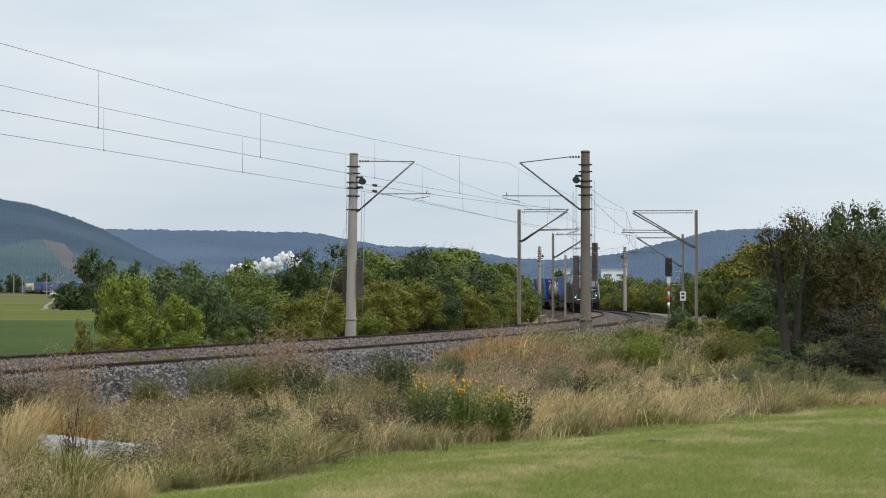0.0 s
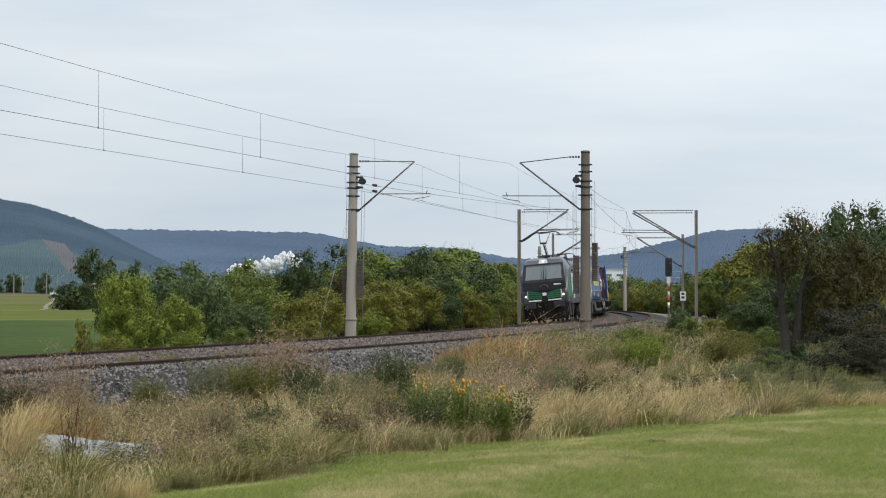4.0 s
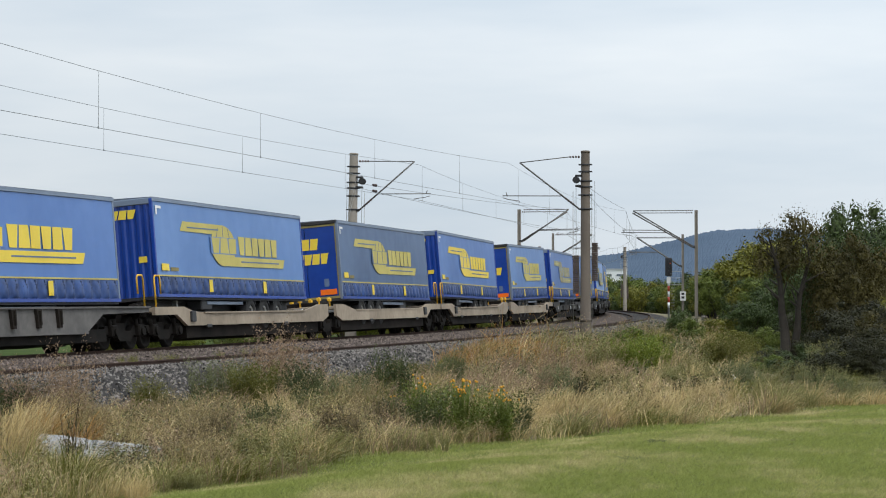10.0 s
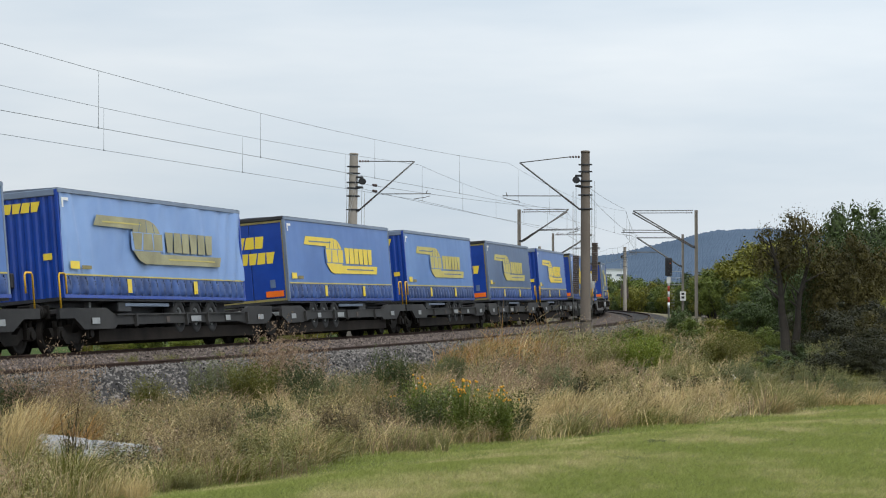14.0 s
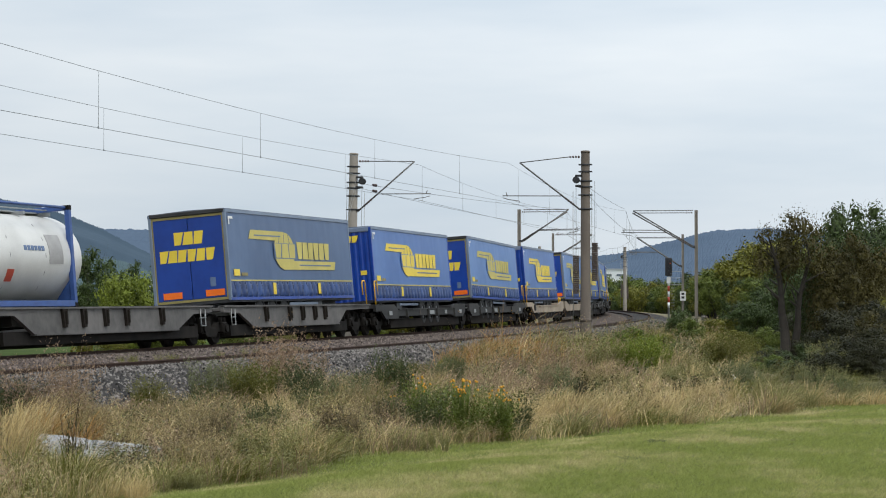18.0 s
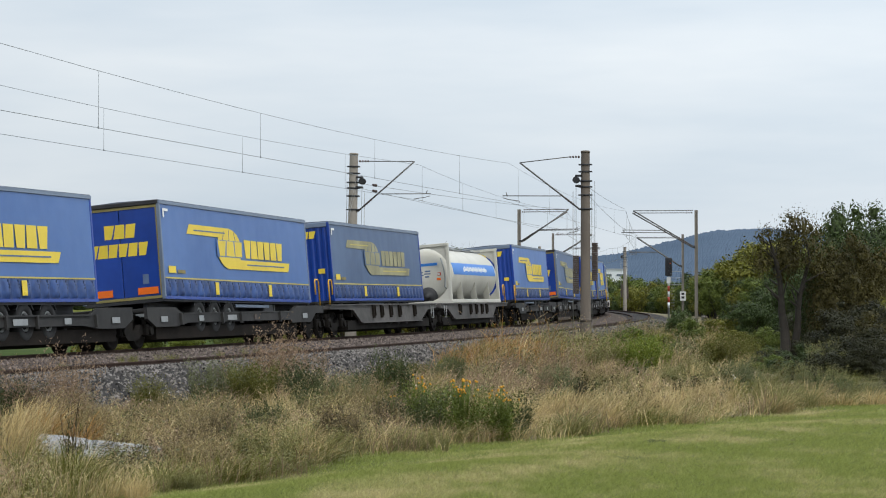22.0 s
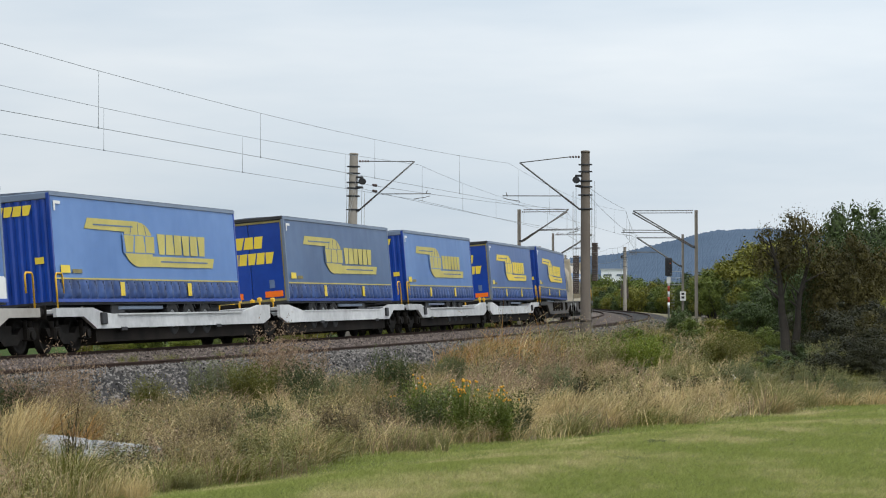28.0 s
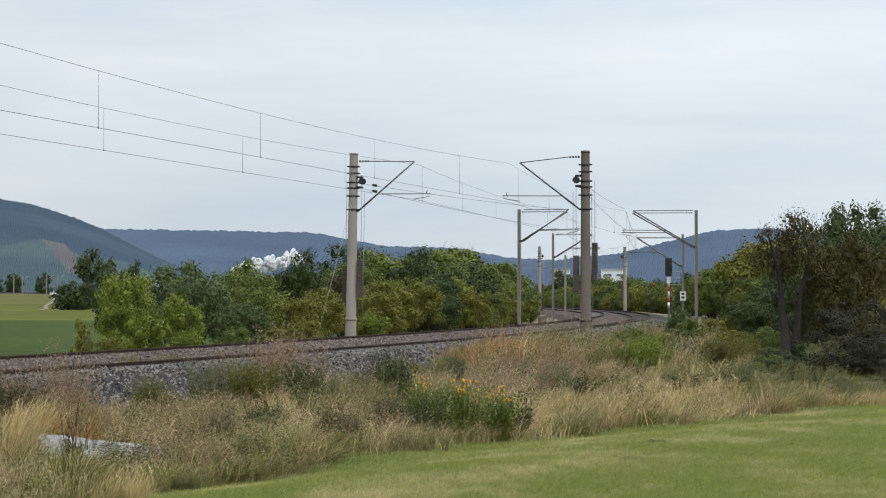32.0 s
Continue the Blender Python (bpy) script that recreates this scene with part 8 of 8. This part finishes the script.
# front: windscreen in two halves, black mask, green grilles, lamps
for end in (1, -1):
    m = pose(0, 0, 0) if end > 0 else pose(0, 0, 0, 0, 0, 180)
    slope = [(8.985, 2.60), (8.475, 3.40)]
    nx_, nz_ = 0.844, 0.536
    for y0, y1 in ((-1.10, -0.03), (0.03, 1.10)):
        rows = [[(x + k * nx_, y, z + k * nz_) for (x, z), y in ((slope[0], y0 * (1.0 if abs(y0) < 1 else 1.02)), (slope[0], y1 * (1.0 if abs(y1) < 1 else 1.02)), (slope[1], y1 * 0.95), (slope[1], y0 * 0.95))] for k in (0.0, 0.035)]
        part("windscreen", Form().loft(rows), M_glass, loco, at=m, label="grey reflecting windscreen half")
    rows = [[(x + k * nx_, y, z + k * nz_) for (x, z), y in (((9.10, 2.42), -1.32), ((9.10, 2.42), 1.32), ((8.36, 3.57), 1.20), ((8.36, 3.57), -1.20))] for k in (-0.05, 0.02)]
    part("windscreen_surround", Form().loft(rows), M_loco_black, loco, at=m)
    for y in (-0.16, 0.12):
        part("wiper", Form().pipe([(9.12, y, 2.55), (8.87, y + 0.06, 2.98), (8.66, y + 0.02, 3.3)], 0.016), M_black, loco, at=m)
    part("nose_panel", Form().loft([[(9.04, -0.99, 1.16), (9.04, 0.99, 1.16), (9.02, 0.99, 2.0), (9.02, -0.99, 2.0)], [(9.175, -0.95, 1.18), (9.175, 0.95, 1.18), (9.165, 0.94, 1.99), (9.165, -0.94, 1.99)]]), M_loco_black, loco, at=m, label="black lower nose panel")
    part("nose_mask", Form().loft([[(9.06, -1.33, 1.98), (9.06, 1.33, 1.98), (9.02, 1.32, 2.45), (9.02, -1.32, 2.45)], [(9.20, -1.27, 1.96), (9.20, 1.27, 1.96), (9.10, 1.27, 2.47), (9.10, -1.27, 2.47)]]), M_loco_black, loco, at=m)
    for sy in (-1, 1):
        part("nose_grille", Form().loft([[(9.1, sy * 0.18, 1.42), (9.1, sy * 0.98, 1.48), (9.1, sy * 0.98, 1.98), (9.1, sy * 0.18, 1.80)], [(9.2, sy * 0.18, 1.42), (9.19, sy * 0.98, 1.48), (9.18, sy * 0.98, 1.98), (9.2, sy * 0.18, 1.80)]]), M_loco_green, loco, at=m, label="green louvred nose grille")
        for i in range(3):
            z = 1.53 + 0.13 * i
            part("louvre", Form().loft([[(9.18, sy * 0.18, z - 0.02), (9.18, sy * 0.98, z + 0.05), (9.18, sy * 0.98, z + 0.075), (9.18, sy * 0.18, z + 0.005)], [(9.22, sy * 0.18, z - 0.02), (9.22, sy * 0.98, z + 0.05), (9.22, sy * 0.98, z + 0.075), (9.22, sy * 0.18, z + 0.005)]]), M_loco_black, loco, at=m)
        part("white_lip", Form().box(9.1, 9.21, min(sy * 0.2, sy * 1.0), max(sy * 0.2, sy * 1.0), 1.30, 1.38, 0.01), M_white, loco, at=m)
        lamp = part("headlamp", Form().loft([[(9.0, sy * 1.0, 1.46), (8.96, sy * 1.36, 1.50), (8.94, sy * 1.36, 2.0), (9.0, sy * 1.0, 1.96)], [(9.2, sy * 1.0, 1.46), (9.08, sy * 1.33, 1.50), (9.06, sy * 1.33, 2.0), (9.18, sy * 1.0, 1.96)]]), M_lampbox, loco, at=m)
        part("lens", Form().lathe([(0, 0.065), (0.02, 0.065), (0.03, 0.04), (0.03, 0)], 14, "x", True, (9.14, sy * 1.15, 1.62)), M_lamp if end > 0 else M_red, lamp)
        part("upper_lens", Form().lathe([(0, 0.08), (0.02, 0.08), (0.03, 0.05), (0.03, 0)], 14, "x", True, (9.12, sy * 1.15, 1.83)), M_black, lamp)
        part("buffer", Form().lathe([(8.9, 0.17), (9.15, 0.17), (9.15, 0.12), (9.4, 0.12), (9.41, 0.0)], 14, "x", True, (0, sy * 0.875, 1.04)).box(9.40, 9.49, sy * 0.875 - 0.33, sy * 0.875 + 0.33, 0.86, 1.24, 0.03), M_black, loco, at=m)
        part("step_panel", Form().box(8.35, 8.85, min(sy * 1.38, sy * 1.47), max(sy * 1.38, sy * 1.47), 0.3, 1.06, 0.02), M_loco_low, loco, at=m)
        for z in (0.38, 0.72):
            part("step_hole", Form().box(8.45, 8.75, min(sy * 1.40, sy * 1.478), max(sy * 1.40, sy * 1.478), z, z + 0.22), M_black, loco, at=m)
    top = part("top_lamp_housing", Form().loft([[(8.25, -0.26, 3.62), (8.25, 0.26, 3.62), (8.1, 0.22, 3.84), (8.1, -0.22, 3.84)], [(8.42, -0.28, 3.60), (8.42, 0.28, 3.60), (8.18, 0.24, 3.86), (8.18, -0.24, 3.86)]]), M_lampbox, loco, at=m)
    part("lens", Form().lathe([(0, 0.07), (0.02, 0.07), (0.03, 0.04), (0.03, 0)], 14, "x", True, (8.34, 0, 3.73)), M_lamp if end > 0 else M_white, top)
    part("nose_emblem", Form().box(9.19, 9.215, -0.12, 0.12, 1.62, 1.80, 0.01), M_white, loco, at=m)
    part("nose_arc", Form().pipe([(9.2 - 0.02 * math.sin(radians(a)), 0.25 * math.cos(radians(a)), 2.05 + 0.22 * math.sin(radians(a))) for a in range(10, 180, 17)], 0.03), M_heart, loco, at=m)
    for i in range(5):
        part("number_bar", Form().box(9.15, 9.18, 0.62 + 0.09 * i, 0.69 + 0.09 * i, 2.22, 2.31), M_white, loco, at=m)
    part("skirt", Form().loft([[(9.0, -1.35, 0.30), (9.0, 1.35, 0.30), (9.05, 1.35, 1.2), (9.05, -1.35, 1.2)], [(9.15, -1.05, 0.22), (9.15, 1.05, 0.22), (9.2, 1.2, 1.26), (9.2, -1.2, 1.26)]]), M_bogie, loco, at=m)
    part("snowplough", Form().loft([[(8.3, -1.3, 0.16), (8.3, 1.3, 0.16), (8.3, 1.3, 0.4), (8.3, -1.3, 0.4)], [(9.1, -0.95, 0.14), (9.1, 0.95, 0.14), (9.12, 1.0, 0.42), (9.12, -1.0, 0.42)]]), M_bogie, loco, at=m)
    part("coupling_hook", Form().box(9.15, 9.6, -0.06, 0.06, 0.95, 1.12, 0.03).tube((9.5, 0, 0.98), (9.5, 0, 0.5), 0.035, n=6), M_bogie, loco, at=m)
# underframe
part("underfloor_case", Form().box(-2.5, 2.5, -1.0, 1.0, 0.34, 0.86, 0.05), M_bogie, loco)
for q in (-4.75, 4.75):
    part("motor_case", Form().box(q - 1.0, q + 1.0, -0.66, 0.66, 0.30, 0.86, 0.06), M_bogie, loco)
part("underframe", Form().box(-8.3, 8.3, -1.2, 1.2, 0.85, 1.06), M_bogie, loco)
part("transformer_box", Form().box(-2.1, 2.1, -1.3, 1.3, 0.28, 0.86, 0.06), M_bogie, loco)
for x, w_ in ((1.5, 0.45), (0.6, 0.35), (-0.35, 0.5), (-1.4, 0.45)):
    part("equipment_box", Form().box(x - w_, x + w_ * 0.6, 1.28, 1.42, 0.42, 0.98, 0.03), M_loco_low, loco)
M_ring = mat("white_wheel_ring", (0.78, 0.78, 0.76), 0.5, var=0.06)
for c in (4.75, -4.75):
    b = part("bogie", Form().prism([(-2.3, 0.78), (-2.2, 0.55), (-1.0, 0.5), (-0.7, 0.34), (0.7, 0.34), (1.0, 0.5), (2.2, 0.55), (2.3, 0.78), (0.8, 0.86), (-0.8, 0.86)], "y", 0.98, 1.16).prism([(-2.3, 0.78), (-2.2, 0.55), (-1.0, 0.5), (-0.7, 0.34), (0.7, 0.34), (1.0, 0.5), (2.2, 0.55), (2.3, 0.78), (0.8, 0.86), (-0.8, 0.86)], "y", -1.16, -0.98).box(-2.2, 2.2, -0.98, 0.98, 0.4, 0.8), M_bogie, loco, at=pose(c, 0, 0))
    for a in (-1.5, 1.5):
        for sy in (1, -1):
            w = part("wheel", Form().lathe([(-0.07, 0.4), (-0.07, 0.65), (-0.045, 0.65), (-0.035, 0.62), (0.06, 0.615), (0.06, 0.52), (0.02, 0.5), (0.02, 0.2), (0.1, 0.18), (0.1, 0)], 28, "y"), M_bogie, b, at=pose(a, sy * 0.765, 0.622, 0, 0, 0 if sy > 0 else 180))
            part("wheel_face", Form().lathe([(0.062, 0.52), (0.072, 0.51), (0.074, 0.2), (0.11, 0.16), (0.11, 0.0)], 28, "y"), M_bogie, w)
            part("ring", Form().lathe([(0.058, 0.50), (0.076, 0.50), (0.076, 0.61), (0.058, 0.61)], 28, "y"), M_ring, w, "white painted wheel ring")
        part("axle_box", Form().box(-0.3, 0.3, 1.0, 1.28, 0.42, 0.86, 0.06).tube((0, 1.28, 0.62), (0, 1.36, 0.62), 0.15, n=14), M_bogie, b, at=pose(a, 0, 0))
        for d in (-0.45, 0.45):
            part("spring", Form().tube((d, 1.12, 0.6), (d, 1.12, 0.98), 0.1, n=10), M_loco_low, b, at=pose(a, 0, 0))
    part("damper", Form().tube((-0.9, 1.25, 0.75), (0.5, 1.25, 0.92), 0.06, n=8), M_loco_low, b)
# roof
for u0, u1, m in ((3.9, 7.2, M_black), (13.4, 15.9, M_black)):
    for sy in (1, -1):
        part("roof_grille", Form().loft([[(LU(u), sy * y, z) for y, z in ((1.47, 3.36), (1.30, 3.68), (1.27, 3.67), (1.44, 3.34))] for u in (u0, u1)]), m, loco)
for sy in (1, -1):
    part("roof_side", Form().loft([[(LU(u), sy * y, z) for y, z in ((1.485, 3.33), (1.28, 3.72), (0.9, 3.78), (0.9, 3.4))] for u in (3.4, 15.9)]), M_loco_roof, loco)
    f = Form()
    for i in range(48):
        f.box(LU(3.6 + 0.25 * i), LU(3.6 + 0.25 * i) + 0.15, sy * 1.49 - 0.015, sy * 1.49 + 0.015, 3.26, 3.33)
    part("cooling_slots", f, M_black, loco)
for u in (8.1, 9.1):
    part("roof_panel", Form().box(LU(u + 0.45), LU(u), -1.2, 1.25, 3.70, 3.76, 0.01), M_lampbox, loco)
for u in (5.0, 6.0, 7.6, 8.8, 9.4, 10.6):
    ins = Form()
    for i in range(5):
        ins.lathe([(4.0 - 0.2 + 0.06 * i, 0.05), (4.0 - 0.2 + 0.06 * i + 0.02, 0.09), (4.0 - 0.2 + 0.06 * i + 0.05, 0.05)], 10, "z", True, (LU(u), 0.35, 0))
    part("roof_insulator", ins, M_insul, loco)
part("roof_busbar", Form().pipe([(LU(4.4), 0.35, 4.12), (LU(6.4), 0.35, 4.14), (LU(7.6), 0.35, 4.12), (LU(7.6), 0.35, 4.3), (LU(8.8), 0.35, 4.3), (LU(8.8), 0.35, 4.12), (LU(12.0), 0.35, 4.12)], 0.025), M_dark, loco)
part("roof_switch", Form().box(LU(9.9), LU(9.4), 0.1, 0.6, 3.75, 4.1, 0.03).tube((LU(10.3), 0.1, 3.75), (LU(10.3), 0.1, 4.25), 0.05), M_dark, loco)
part("antenna", Form().lathe([(3.95, 0.09), (4.02, 0.05), (4.06, 0)], 10, "z", True, (LU(1.5), 0, 0)), M_black, loco)


def pantograph(u, up, flip):
    """u: the base's middle."""
    d = 1 if flip else -1
    base = part("pantograph_base", Form().pipe([(LU(u) - 0.5, -0.45, 4.08), (LU(u) + 0.5, -0.45, 4.08), (LU(u) + 0.5, 0.45, 4.08), (LU(u) - 0.5, 0.45, 4.08), (LU(u) - 0.5, -0.45, 4.08)], 0.035).box(LU(u) - 0.3, LU(u) + 0.3, -0.2, 0.2, 3.98, 4.16, 0.03), M_dark, loco)
    for x in (-0.5, 0.5):
        for y in (-0.45, 0.45):
            part("base_insulator", Form().lathe([(3.82, 0.06), (3.9, 0.09), (3.94, 0.06), (4.0, 0.09), (4.06, 0.05)], 10, "z", True, (LU(u) + x, y, 0)), M_insul, loco)
    if up:
        knee, head = (LU(u) + 1.6, 0.0, 4.86), (LU(u) + 0.3, 0.0, 5.52)
    else:
        knee, head = (LU(u) - 1.5, 0.0, 4.22), (LU(u) + 0.7, 0.0, 4.34)
    part("lower_arm", Form().tube((LU(u), 0, 4.14), knee, 0.055, 0.045, n=8), M_dark, loco)
    part("coupling_rod", Form().tube((LU(u) + (0.25 if up else -0.25), 0.12, 4.1), (knee[0] + (0.12 if up else -0.12), 0.12, knee[2] - 0.08), 0.016, n=6), M_dark, loco)
    part("knee_joint", Form().tube((knee[0], -0.2, knee[2]), (knee[0], 0.2, knee[2]), 0.06, n=8), M_dark, loco)
    for sy in (-1, 1):
        part("upper_arm", Form().tube((knee[0], sy * 0.18, knee[2]), (head[0], sy * 0.34, head[2]), 0.026, 0.02, n=6), M_dark, loco)
    for x in (-0.22, 0.22):
        z = head[2] + 0.06
        part("contact_strip", Form().pipe([(head[0] + x, -0.97, z - 0.24), (head[0] + x, -0.8, z - 0.05), (head[0] + x, -0.55, z), (head[0] + x, 0.55, z), (head[0] + x, 0.8, z - 0.05), (head[0] + x, 0.97, z - 0.24)], 0.028), M_dark, loco)
    part("head_frame", Form().box(head[0] - 0.24, head[0] + 0.24, -0.36, -0.30, head[2], head[2] + 0.04).box(head[0] - 0.24, head[0] + 0.24, 0.30, 0.36, head[2], head[2] + 0.04).tube((head[0], -0.36, head[2]), (head[0], 0.36, head[2]), 0.022), M_dark, loco)


pantograph(3.9, True, False)
pantograph(14.4, False, True)
MOVING.append((loco, 152.17, 0.0))


def motions():
    """The whole train rolls along the far track at a steady pace."""
    for t, s, extra in MOVING:
        turn, lift = Matrix.Rotation(math.pi, 4, "Z") if extra == "turn" else Matrix(), 0.0
        if isinstance(extra, tuple):
            turn, lift = Matrix.Rotation(-math.atan2(extra[0] - extra[1], TL), 4, "Y"), (extra[0] + extra[1]) / 2
        # each keeps to the canted curve
        rows = []
        for q in range(0, 33):
            rows.append((q, ride(s - SPEED * q, 0.0, lift) @ turn))
        walk(t, rows)
    # the steam rises and turns a little
    for puff, x, y, z, lift, ph in STEAM:
        walk(puff, [(q, pose(x + 0.10 * q, y, z + 0.6 * lift * math.sin(q * 0.35 + 6.28 * ph) + 0.06 * q * lift, 0, 12 * math.sin(q * 0.2 + ph * 6.28), 9 * q * (ph - 0.5))) for q in range(0, 33, 4)])


motions()
